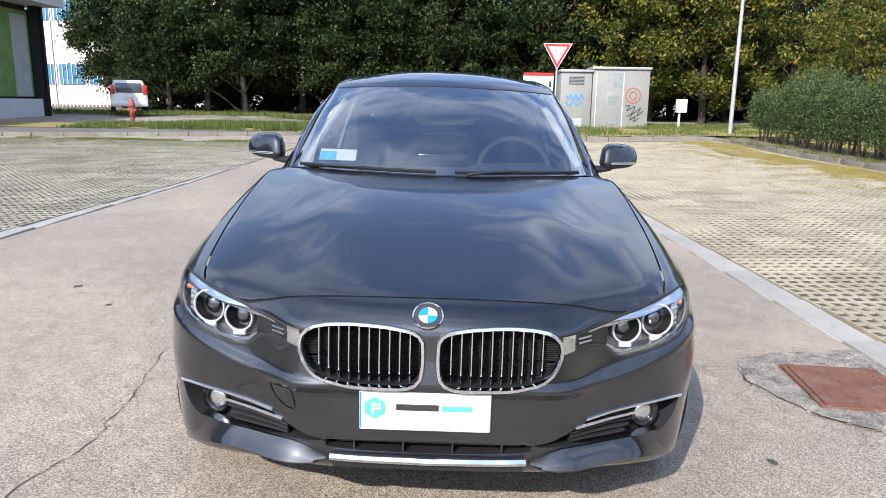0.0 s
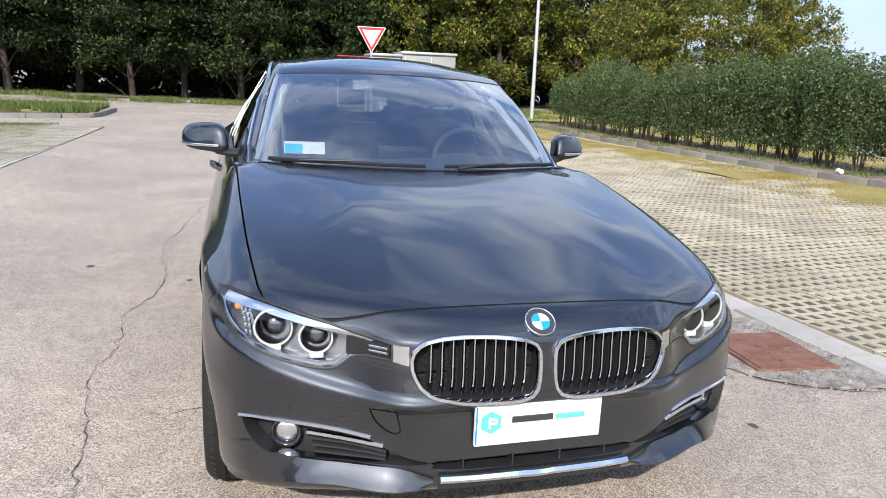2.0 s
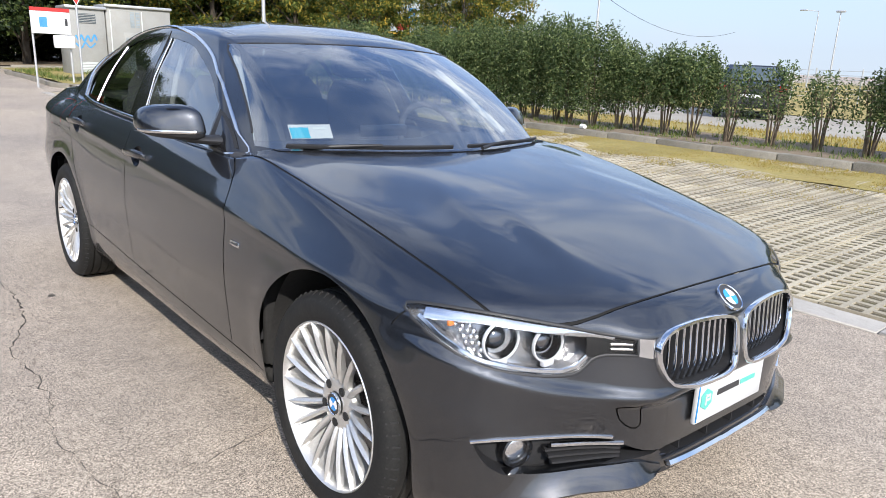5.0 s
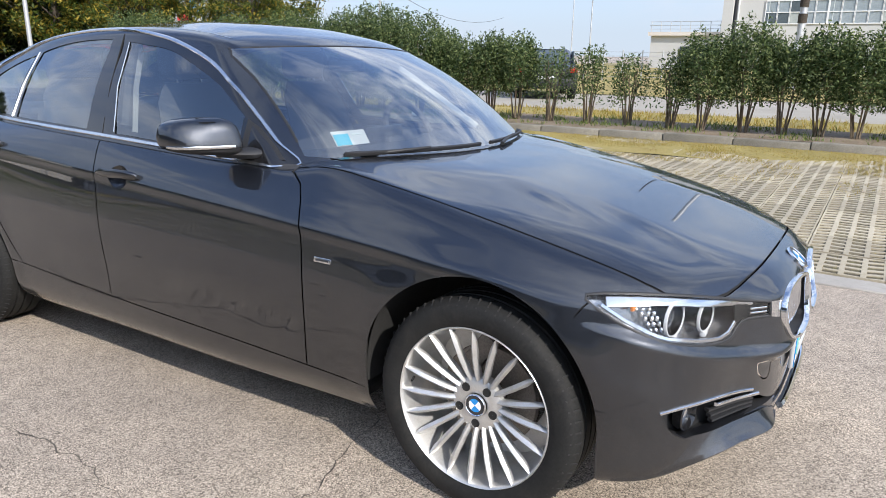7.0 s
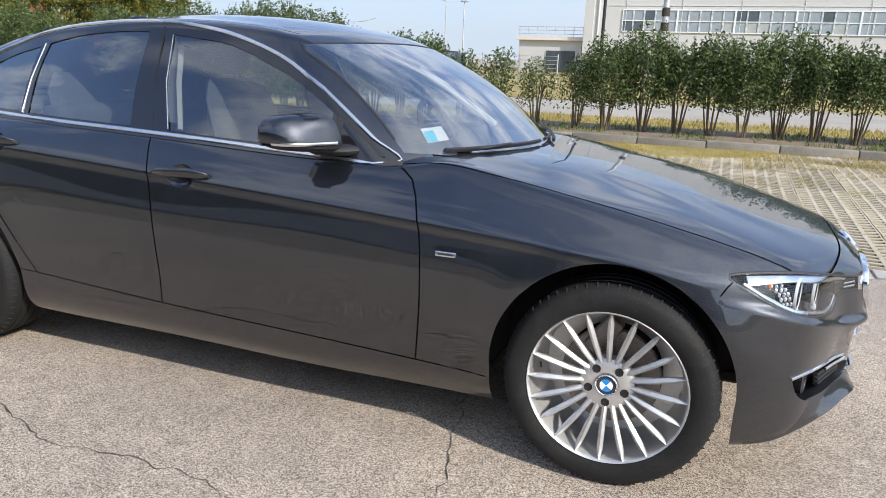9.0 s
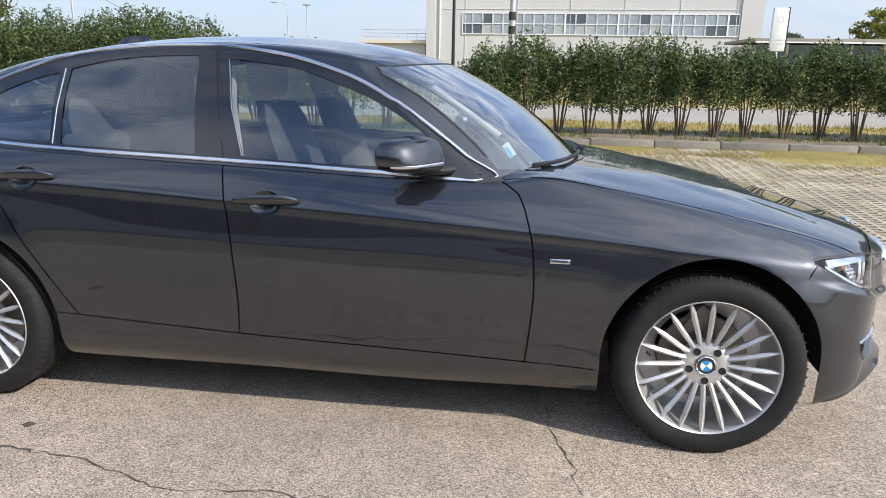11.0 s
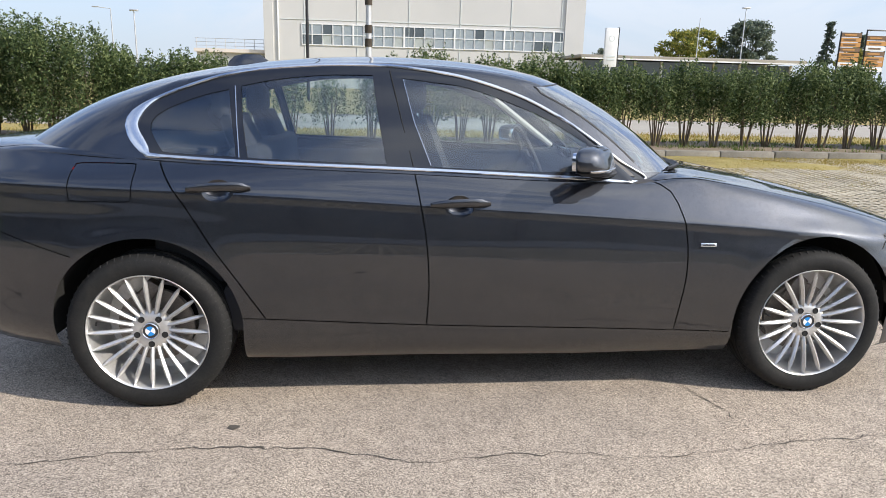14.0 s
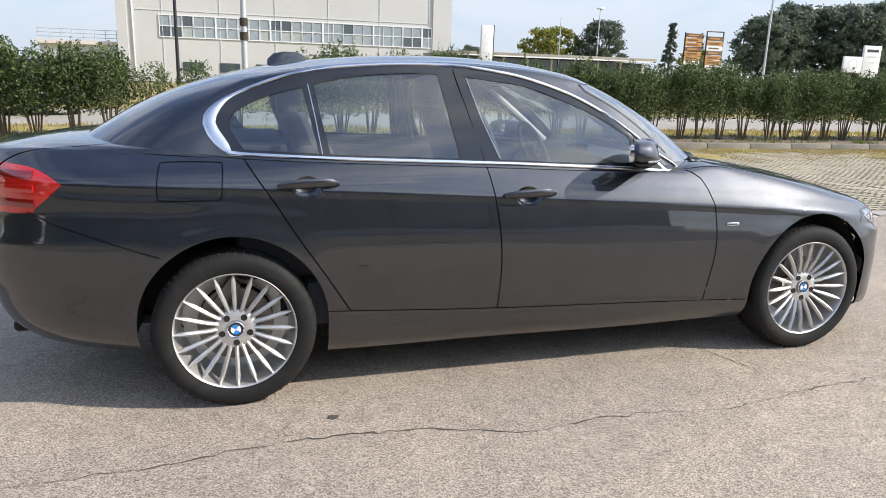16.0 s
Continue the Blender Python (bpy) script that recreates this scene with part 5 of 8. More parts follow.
def roundel(c, nrm, r, parent, name="round_emblem"):
    """A round enamel mark: dark ring, blue and white quarters, bright rim."""
    q = nrm.to_track_quat("Z", "Y").to_matrix()
    bm = lathe(bmesh.new(), ((r, -0.004), (r, 0.002), (r - 0.002, 0.004), (r - 0.004, 0.002)), 40, Matrix.Translation(c) @ q.to_4x4() @ pose(0, 0, 0, 0, -90, 0))
    e = part(name, bm, CHROME, parent, "round enamel emblem with blue and white quarters")
    bm = bmesh.new()
    disc(bm, c + nrm * 0.0012, r - 0.003, q, 40)
    part("ring", bm, INK, e)
    for k in range(4):
        bm = bmesh.new()
        disc(bm, c + nrm * 0.0022, r * 0.60, q, 10, math.pi / 2 * k, math.pi / 2 * (k + 1))
        part("quarter", bm, ENAMEL if k % 2 == 0 else BLUE, e)
    return e


lo_, hi_p = on_front(-0.010, 0.675)[0], on_front(-0.010, 0.711)[0]
nn = Vector((0.0, -(hi_p.z - lo_.z), hi_p.y - lo_.y)).normalized()
c = (lo_ + hi_p) / 2 + nn * 0.006
roundel(c, nn, 0.041, CAR)

# ---- mirrors, handles, badge, wipers, rear lamps ----
for s in (-1, 1):
    def mirror_shell(z0, z1, grow=0.0):
        """The boxy mirror housing between two heights, swept back towards its outer end."""
        bm = bmesh.new()
        bmesh.ops.create_uvsphere(bm, u_segments=48, v_segments=32, radius=1.0)
        for v in bm.verts:
            q = Vector([math.copysign(abs(k) ** e, k) for k, e in zip(v.co, (0.55, 0.62, 0.60))])
            out = 0.5 + 0.5 * q.x
            hz = (0.071 - 0.014 * out) if q.z > 0 else (0.066 - 0.018 * out)
            deep = 0.078 if q.y < 0 else 0.050
            z = 1.022 + hz * q.z + 0.004 * out
            x = 0.874 + (0.100 + grow) * q.x + (0.010 * q.z if q.x < 0 else -0.012 * max(0.0, q.z))
            y = 1.036 + (deep + grow) * q.y + 0.058 * q.x + (0.018 * q.z * (1 - q.y) * 0.5)
            v.co = Vector((s * x, y, min(max(z, z0), z1)))
        bmesh.ops.remove_doubles(bm, verts=bm.verts, dist=0.0002)
        return bm
    mir = part("door_mirror", mirror_shell(0.990, 2.0), PAINT, CAR, "grey door mirror with a slim indicator", angle=55)
    part("mirror_base", mirror_shell(0.0, 0.9895, -0.002), BLACK, mir, "black lower half of the mirror")
    bm = boxed((0, 0, 0), (0.134, 0.004, 0.076), 0.020, 3, Matrix.Translation((s * 0.872, 1.082, 1.026)) @ pose(0, 0, 0, 0, 0, s * 28))
    part("mirror_glass", bm, CHROME, mir, "silvered mirror glass")
    bm = bmesh.new()
    src = mirror_shell(0.0, 2.0, 0.001)
    bmesh.ops.recalc_face_normals(src, faces=src.faces)
    tr_ = BVHTree.FromBMesh(src)
    pts, nr = [], []
    for t in np.linspace(0.0, 1.0, 16):
        x, y = 0.815 + 0.150 * min(1, t * 1.25), 0.80 + 0.30 * max(0, t - 0.8) * 1.1
        hit = tr_.ray_cast(Vector((s * x, 0.70, 0.996)), Vector((0, 1, 0))) if t < 0.8 else tr_.ray_cast(Vector((s * 1.2, 1.009 + 0.30 * (t - 0.8), 0.996)), Vector((-s, 0, 0)))
        if hit[0] is not None:
            pts.append(hit[0])
            nr.append(hit[1])
    strip(bm, pts, nr, 0.011, 0.004)
    part("indicator", bm, REFLECTOR, mir, "slim clear indicator strip")
    bm = bmesh.new()
    tube(bm, [(s * 0.720, 0.945, 0.966), (s * 0.765, 0.955, 0.966), (s * 0.82, 0.985, 0.970)], [0.034, 0.028, 0.024], 12)
    bmesh.ops.scale(bm, vec=(1, 1.7, 0.62), space=Matrix.Translation((0, -0.96, -0.967)), verts=bm.verts)
    part("mirror_arm", bm, BLACK, mir, "black mirror foot")
    bm = plate_of([(0.80, 0.948), (0.985, 0.962), (0.985, 1.075), (0.93, 1.045), (0.85, 0.99)], Matrix(((0, 0, s, 0), (1, 0, 0, 0), (0, 1, 0, 0), (0, 0, 0, 1))), 0.004)
    for v in bm.verts:
        p, _ = on_flank(v.co.y, v.co.z, 0.004 if abs(v.co.x) > 0.001 else -0.004, tree_house, s)
        v.co = p
    part("mirror_sail", bm, BLACK, CAR)
    for y0, z0 in HANDLES:
        bm = bmesh.new()
        rows = []
        for k, dp in ((1.0, 0.0), (0.90, 0.008), (0.68, 0.020), (0.36, 0.027)):
            row = []
            for a in np.linspace(0, 2 * math.pi, 28, endpoint=False):
                q, n2 = on_flank(y0 + 0.004 + 0.061 * math.cos(a), z0 - 0.004 + 0.044 * math.sin(a), 0.0, None, s)
                c_, _ = on_flank(y0 + 0.004, z0 - 0.004, 0.0, None, s)
                row.append(bm.verts.new(c_.lerp(q, k) - n2 * dp))
            rows.append(row)
        for a, b in zip(rows, rows[1:]):
            for j in range(28):
                bm.faces.new((a[j], a[(j + 1) % 28], b[(j + 1) % 28], b[j]))
        bm.faces.new(rows[-1])
        hd = part("door_handle", bm, PAINT, CAR, "body-coloured pull handle over a hollow cup")
        bm = bmesh.new()
        rows = []
        for t in np.linspace(-1, 1, 19):
            yy = y0 + 0.122 * t
            q, n2 = on_flank(yy, z0 + 0.003 - 0.003 * t, 0.0, None, s)
            arch_ = 0.031 * (1 - 0.80 * abs(t) ** 3.2)
            hgt = 0.0190 * (1 - 0.55 * max(0, -t) ** 5 - 0.45 * max(0, t) ** 2.2)
            rows.append([bm.verts.new(q + n2 * (arch_ + a) + Vector((0, 0, b * hgt))) for a, b in ((-0.006, -0.95), (0.005, -0.80), (0.011, -0.25), (0.011, 0.30), (0.006, 0.85), (-0.004, 1), (-0.012, 0.8), (-0.013, -0.7))])
        for a, b in zip(rows, rows[1:]):
            for j in range(8):
                bm.faces.new((a[j], a[(j + 1) % 8], b[(j + 1) % 8], b[j]))
        bm.faces.new(rows[0])
        bm.faces.new(rows[-1][::-1])
        part("pull", bm, PAINT, hd, angle=60)
    p, nn = on_flank(0.515, 0.683, 0.002, None, s)
    bd = part("side_badge", boxed((0, 0, 0), (0.004, 0.068, 0.016), 0.0012, 2, Matrix.Translation(p) @ nn.to_track_quat("X", "Z").to_matrix().to_4x4()), SATIN, CAR, "small satin badge with a dark bar")
    part("badge_bar", boxed((0, 0, 0), (0.002, 0.050, 0.006), 0, 1, Matrix.Translation(p + nn * 0.0022) @ nn.to_track_quat("X", "Z").to_matrix().to_4x4()), INK, bd, smooth=False)
    tl = tails[s]
    for v in tl.verts:
        v.co.x += s * 0.002
    lampr = part("rear_light", tl, REDLENS, CAR, "red rear lamp with bright bands", recalc=False)
    for k, (mt, z) in enumerate(((REDDARK, 0.955), (REDLENS, 0.905), (REDDARK, 0.850))):
        bm = bmesh.new()
        ln = [on_flank(y, z, 0.002, None, s) for y in np.linspace(3.50, 3.66, 8)]
        strip(bm, [a for a, _ in ln], [b for _, b in ln], 0.030, 0.003)
        part("light_band", bm, mt, lampr)
for x0, x1, y0, y1 in ((-0.62, -0.02, 0.62, 0.50), (0.06, 0.60, 0.49, 0.58)):
    bm = bmesh.new()
    pts = []
    for t in np.linspace(0, 1, 9):
        x = x0 + (x1 - x0) * t
        k_ = I_RING[:NF + 22]
        pts.append(Vector((x, float(np.interp(abs(x), k_[:, 0], k_[:, 1])) - 0.010, float(np.interp(abs(x), k_[:, 0], k_[:, 2])) + 0.010)))
    strip(bm, pts, [Vector((0, -0.6, 0.8))] * 9, 0.011, 0.011)
    w_ = part("wiper", bm, BLACK, CAR, "black wiper blade at the foot of the windscreen")
    bm = bmesh.new()
    tube(bm, [pts[4] + Vector((0, -0.006, 0.010)), pts[2] + Vector((0, -0.018, 0.006)), pts[0] + Vector((0.05, -0.03, -0.004))], [0.005, 0.006, 0.008], 8)
    part("wiper_arm", bm, BLACK, w_)
bm = bmesh.new()
cowl = [(x, 0.42 + 0.16 * (abs(x) / 0.62) ** 2) for x in np.linspace(-0.66, 0.66, 24)]
rows = [[bm.verts.new(on_top(x, y, 0.003)[0]) for x, y in cowl], [bm.verts.new(on_top(x, y + 0.050, 0.004)[0]) for x, y in cowl]]
for k in range(23):
    bm.faces.new((rows[0][k], rows[0][k + 1], rows[1][k + 1], rows[1][k]))
part("scuttle_panel", bm, BLACK, CAR, "black plastic scuttle under the windscreen")
bm = bmesh.new()
for c_, s_ in (((0, 1.40, 0.245), (1.60, 1.98, 0.05)), ((0, 0.0, 0.30), (1.02, 0.90, 0.05)), ((0, 3.05, 0.30), (1.06, 1.30, 0.05)), ((0, 0.46, 0.62), (1.42, 0.05, 0.62)), ((0, 2.60, 0.62), (1.40, 0.05, 0.60)), ((0, 3.40, 0.38), (1.16, 0.40, 0.03)), ((0, -0.50, 0.315), (0.52, 0.24, 0.03))):
    part("underside", boxed(c_, s_, 0.012, 1), LINER, CAR, "dark underside")

for s in (-1, 1):
    for y_ in (0.402, 3.205):
        part("arch_panel", boxed((s * 0.69, y_, 0.47), (0.26, 0.02, 0.34), 0.006, 1), LINER, CAR, "dusty dark panel at the back of the wheel arch")

# ---- wheels ----
SIPE = None


def wheel(cx, cy, s):
    global SIPE
    w = new("wheel")
    w.empty_display_size = 0.1
    w.parent = CAR
    w.matrix_basis = Matrix.Translation((cx, cy, 0.3235)) @ pose(0, 0, 0, 36, 0, 0 if s < 0 else 180) @ Matrix.Diagonal((0.97, 1.0125, 1.0125, 1))
    # local -x points outwards
    bm = bmesh.new()
    lathe(bm, ((0.236, -0.094), (0.241, -0.104), (0.252, -0.110), (0.270, -0.113), (0.290, -0.111), (0.300, -0.106), (0.3085, -0.098), (0.316, -0.084), (0.3195, -0.070), (0.3195, -0.052), (0.312, -0.050), (0.312, -0.043),
               (0.3195, -0.041), (0.320, -0.012), (0.312, -0.010), (0.312, -0.003), (0.320, -0.001), (0.3195, 0.03), (0.312, 0.032), (0.312, 0.039), (0.3195, 0.041), (0.317, 0.086), (0.300, 0.105), (0.26, 0.112), (0.236, 0.098)), 96)
    ty = part("tyre", bm, RUBBER, w, "black road tyre with a dusty tread", angle=28)
    if SIPE is None:
        SIPE = bpy.data.meshes.new("sipe")
        bm = boxed((0, 0, 0), (0.034, 0.0045, 0.010), 0, 1, Matrix.Translation((-0.0905, 0, 0.3075)) @ Matrix.Rotation(-0.72, 4, "Y"))
        bm.to_mesh(SIPE)
        bm.free()
        SIPE.materials.append(LINER)
    for k in range(64):
        sp = new("sipe", SIPE)
        sp.parent = ty
        sp.matrix_basis = Matrix.Rotation(2 * math.pi * k / 64, 4, "X")
    bm = bmesh.new()
    lathe(bm, ((0.238, -0.096), (0.2400, -0.103), (0.2375, -0.1065), (0.2345, -0.104), (0.2310, -0.094), (0.2270, -0.074), (0.2200, -0.045), (0.2150, -0.010), (0.2140, 0.09), (0.150, 0.095)), 96)
    rim = part("rim", bm, ALLOY, w, "silver multi-spoke alloy rim")
    bm = bmesh.new()
    lathe(bm, ((0.030, -0.056), (0.034, -0.064), (0.044, -0.067), (0.068, -0.065), (0.080, -0.058), (0.086, -0.034), (0.03, -0.027)), 60)
    part("hub", bm, ALLOY, w)
    for k in range(20):
        a = 2 * math.pi * k / 20
        bm = bmesh.new()
        rows = []
        for t in np.linspace(0, 1, 11):
            r = 0.068 + (0.2355 - 0.068) * t
            xo = -0.062 - 0.039 * t ** 0.8 - 0.006 * math.sin(t * math.pi)
            hw = (0.0084 + 0.0010 * t) * (1 - 0.75 * float(smooth01(t, 0.82, 1.0)))
            dp = 0.030 - 0.014 * t
            rows.append([bm.verts.new((xo + dx, u * hw, r)) for dx, u in ((0.0060, -1), (0.0012, -0.50), (-0.0026, 0.0), (0.0012, 0.50), (0.0060, 1), (dp, 0.75), (dp, -0.75))])
        for p0, p1 in zip(rows, rows[1:]):
            for j in range(7):
                bm.faces.new((p0[j], p0[(j + 1) % 7], p1[(j + 1) % 7], p1[j]))
        bm.faces.new(rows[0])
        bm.faces.new(rows[-1][::-1])
        bmesh.ops.transform(bm, matrix=Matrix.Rotation(a, 4, "X"), verts=bm.verts)
        part("spoke", bm, ALLOY, w, angle=50)
    for k in range(5):
        a = 2 * math.pi * k / 5
        bm = lathe(bmesh.new(), ((0.0128, -0.062), (0.0128, -0.0690), (0.0110, -0.0694), (0.0100, -0.0677), (0.0002, -0.0677)), 18, Matrix.Rotation(a, 4, "X") @ Matrix.Translation((0, 0, 0.057)))
        part("bolt_hole", bm, LINER, w)
    bm = bmesh.new()
    disc(bm, (-0.070, 0, 0), 0.034, Matrix(((0, 0, -1), (0, 1, 0), (1, 0, 0))), 30)
    part("cap_face", bm, ALLOY, w)
    roundel(Vector((-0.072, 0, 0)), Vector((-1, 0, 0)), 0.033, w, "wheel_emblem")
    bm = bmesh.new()
    rod(bm, (-0.085, 0.205 * math.sin(2.0), 0.205 * math.cos(2.0)), (-0.110, 0.197 * math.sin(2.0), 0.197 * math.cos(2.0)), 0.004, 0.0035, 8)
    part("tyre_valve", bm, BLACK, w)
    bm = lathe(bmesh.new(), ((0.060, 0.012), (0.150, 0.012), (0.152, 0.014), (0.152, 0.034), (0.05, 0.034)), 48)
    part("brake_disc", bm, BRAKE, w, "worn steel brake disc")
    bm = boxed((0.026, 0.10, 0.085), (0.06, 0.06, 0.13), 0.012, 2)
    part("brake_caliper", bm, BRAKE, w)
    return w


for s in (-1, 1):
    wheel(s * 0.735, 0.0, s)
    wheel(s * 0.762, 2.81, s)

# ---- cabin ----
part("cabin_floor", boxed((0, 1.55, 0.40), (1.60, 1.95, 0.20), 0.03, 2), TRIM, CAR)
for s in (-1, 1):
    bm = bmesh.new()
    box(bm, (s * 0.715, 1.75, 0.72), (0.07, 2.1, 0.44), 0.03, 3)
    part("door_lining", bm, TRIM, CAR, "dark door lining")
    bm = bmesh.new()
    tube(bm, [(s * 0.635, 1.79, 1.00), (s * 0.575, 1.825, 1.18), (s * 0.50, 1.86, 1.345)], [0.035, 0.032, 0.03], 8)
    part("pillar_lining", bm, TRIM, CAR)
    bm = bmesh.new()
    tube(bm, [(s * 0.648, 0.85, 0.975), (s * 0.595, 1.01, 1.09), (s * 0.542, 1.17, 1.205), (s * 0.500, 1.29, 1.285)], [0.018, 0.020, 0.020, 0.018], 8)
    part("screen_pillar_lining", bm, PALETRIM, CAR, "pale windscreen pillar lining")
    bm = bmesh.new()
    tube(bm, [(s * 0.628, 1.74, 0.98), (s * 0.575, 1.78, 1.16), (s * 0.522, 1.80, 1.30)], [0.012, 0.012, 0.012], 6)
    part("seat_belt", bm, BELT, CAR, "grey seat-belt webbing")
bm = bmesh.new()
rows = []
for x in np.linspace(-0.66, 0.66, 15):
    rows.append([bm.verts.new((x, y + 0.10 * (x / 0.66) ** 2, z + dz)) for y, z, dz in ((0.52, 0.90, 0), (0.60, 0.952, 0), (0.80, 0.965 + (0.022 if 0.15 < x < 0.55 else 0), 0), (0.90, 0.945, 0), (0.96, 0.86, 0), (0.98, 0.70, 0))])
for a, b in zip(rows, rows[1:]):
    for j in range(5):
        bm.faces.new((a[j], a[j + 1], b[j + 1], b[j]))
part("dashboard", bm, TRIM, CAR, "dark grey dashboard")
bm = boxed((0.0, 0.93, 0.99), (0.24, 0.02, 0.05), 0.008, 2)
part("centre_screen", bm, GLOSSBLACK, CAR)
# steering wheel
m = Matrix.Translation((0.36, 1.04, 0.93)) @ pose(0, 0, 0, 65, 0, 0)
bm = bmesh.new()
R_, r_ = 0.178, 0.015
rings = [[bm.verts.new(m @ Vector(((R_ + r_ * math.cos(b)) * math.cos(a), (R_ + r_ * math.cos(b)) * math.sin(a), r_ * math.sin(b)))) for b in np.linspace(0, 2 * math.pi, 8, endpoint=False)] for a in np.linspace(0, 2 * math.pi, 36, endpoint=False)]
for i in range(36):
    for j in range(8):
        bm.faces.new((rings[i][j], rings[(i + 1) % 36][j], rings[(i + 1) % 36][(j + 1) % 8], rings[i][(j + 1) % 8]))
sw = part("steering_wheel", bm, TRIM, CAR, "dark leather steering wheel")
bm = bmesh.new()
box(bm, (0, 0, -0.01), (0.13, 0.10, 0.04), 0.02, 2, m)
for a in (0.0, math.pi, -math.pi / 2):
    box(bm, (0.11 * math.cos(a), 0.11 * math.sin(a), -0.005), (0.12 if abs(math.sin(a)) < 0.5 else 0.03, 0.03 if abs(math.sin(a)) < 0.5 else 0.12, 0.012), 0.004, 1, m)
part("wheel_boss", bm, TRIM, sw)


def seat(x, y, bench=False):
    w = 0.50
    bm = boxed((x, y - 0.18, 0.60), (w, 0.52, 0.16), 0.06, 3)
    st = part("rear_seat" if bench else "front_seat", bm, CLOTH, CAR, "dark cloth car seat with headrest")
    bm = bmesh.new()
    rows = []
    for t in np.linspace(0, 1, 8):
        hw = (0.245 - 0.05 * t ** 2) * (1 - 0.25 * max(0, t - 0.85) / 0.15)
        yy, z = y + 0.06 + 0.20 * t, 0.64 + 0.54 * t
        rows.append([bm.verts.new((x + hw * math.cos(a) * (1 if abs(math.cos(a)) < 0.9 else 1.0), yy + 0.060 * math.sin(a) - (0.025 * abs(math.cos(a)) ** 2), z)) for a in np.linspace(0, 2 * math.pi, 16, endpoint=False)])
    for a, b in zip(rows, rows[1:]):
        for j in range(16):
            bm.faces.new((a[j], a[(j + 1) % 16], b[(j + 1) % 16], b[j]))
    bm.faces.new(rows[-1])
    part("backrest", bm, CLOTH, st)
    hr = part("headrest", boxed((x, y + 0.275, 1.275 if not bench else 1.235), (0.265, 0.095, 0.165), 0.045, 3), CLOTH, st)
    bm = bmesh.new()
    for dx in (-0.06, 0.06):
        rod(bm, (x + dx, y + 0.255, 1.14), (x + dx, y + 0.27, 1.22), 0.006, None, 8)
    part("headrest_post", bm, CHROME, hr, "bright headrest posts")


for x in (-0.36, 0.36):
    seat(x, 1.45)
for x in (-0.38, 0.38):
    seat(x, 2.28, True)
bm = boxed((0, 2.45, 0.80), (1.24, 0.16, 0.50), 0.05, 3)
part("rear_bench", bm, CLOTH, CAR, "dark cloth rear bench")
part("parcel_shelf", boxed((0, 2.88, 1.03), (1.20, 0.62, 0.03), 0.01, 2), TRIM, CAR, "dark parcel shelf")
bm = bmesh.new()
rows = []
for x in np.linspace(-0.47, 0.47, 13):
    rows.append([bm.verts.new((x, y, float(roof_z(x, y)) - 0.035)) for y in np.linspace(1.24, 2.60, 14)])
for a, b in zip(rows, rows[1:]):
    for j in range(13):
        bm.faces.new((a[j], a[j + 1], b[j + 1], b[j]))
part("roof_lining", bm, LINING, CAR, "pale roof lining")
bm = boxed((0.0, 1.13, 1.262), (0.23, 0.035, 0.062), 0.016, 3)
im = part("inside_mirror", bm, GLOSSBLACK, CAR, "dark inside mirror")
bm = boxed((0, 1.10, 1.315), (0.10, 0.06, 0.06), 0.015, 2)
part("mirror_foot", bm, BLACK, im)
for s in (-1, 1):
    bm = boxed((s * 0.29, 1.24, 1.322), (0.36, 0.14, 0.016), 0.007, 2, None)
    part("sun_visor", bm, LINING, CAR)
# paper card on the dashboard
m = Matrix.Translation((-0.470, 0.722, 1.012)) @ pose(0, 0, 0, 55, 0, -4)
card = part("paper_card", boxed((0, 0, 0), (0.166, 0.058, 0.002), 0, 1, m), WHITE, CAR, "white and blue card behind the windscreen", smooth=False)
part("card_field", boxed((-0.044, -0.006, 0.002), (0.072, 0.044, 0.002), 0, 1, m), CYAN, card, smooth=False)
part("card_print", boxed((0.036, 0.012, 0.002), (0.05, 0.006, 0.002), 0, 1, m), GREYINK, card, smooth=False)

# ---- ground, paving, kerbs ----
def ground_z(x, y):
    ye = max(-6.0, min(8.0, y))
    lift = 0.20 * float(smooth01(y, 13, 27))
    side = lambda q: -(0.0157 * q + 0.0105 * ye)
    far = 0.07 - 0.00525 * ye
    if x < -4:
        z = side(-4)
    elif x < 2.4:
        z = side(x)
    elif x < 8.3:
        z = side(2.4) + (far - side(2.4)) * (x - 2.4) / 5.9
    else:
        z = far
    return z + lift + 0.16 * float(smooth01(y, 28, 32)) * float(smooth01(-x, 7, 10))


def on_ground(x, y, dz=0.0):
    return Vector((x, y, ground_z(x, y) + dz))


def sheet(name, xs, ys, dz, material, label, category, kind="structure", wob=0.0, shift=lambda y: 0.0):
    bm = bmesh.new()
    vs = [[bm.verts.new(on_ground(x + shift(y), y, dz + (wob * noise.noise(Vector((x * 0.7, y * 0.7, 3.1))) if wob else 0))) for y in ys] for x in xs]
    for i in range(len(xs) - 1):
        for j in range(len(ys) - 1):
            bm.faces.new((vs[i][j], vs[i + 1][j], vs[i + 1][j + 1], vs[i][j + 1]))
    return tagged(part(name, bm, material, None, recalc=False), label, category, kind=kind)


sheet("ground", [-900, -300, -100, -40, -20, -12, -8, -4, -2, 0, 2.4, 4, 6, 8.3, 10, 14, 20, 40, 80, 200, 900],
      [-900, -300, -100, -40, -20, -10, -6, -3, 0, 3, 6, 8, 11, 13, 15, 17, 19, 21, 23, 25, 27, 30, 40, 80, 200, 900], 0.0, ASPHALT, "pale worn asphalt of the car park lane", "asphalt")

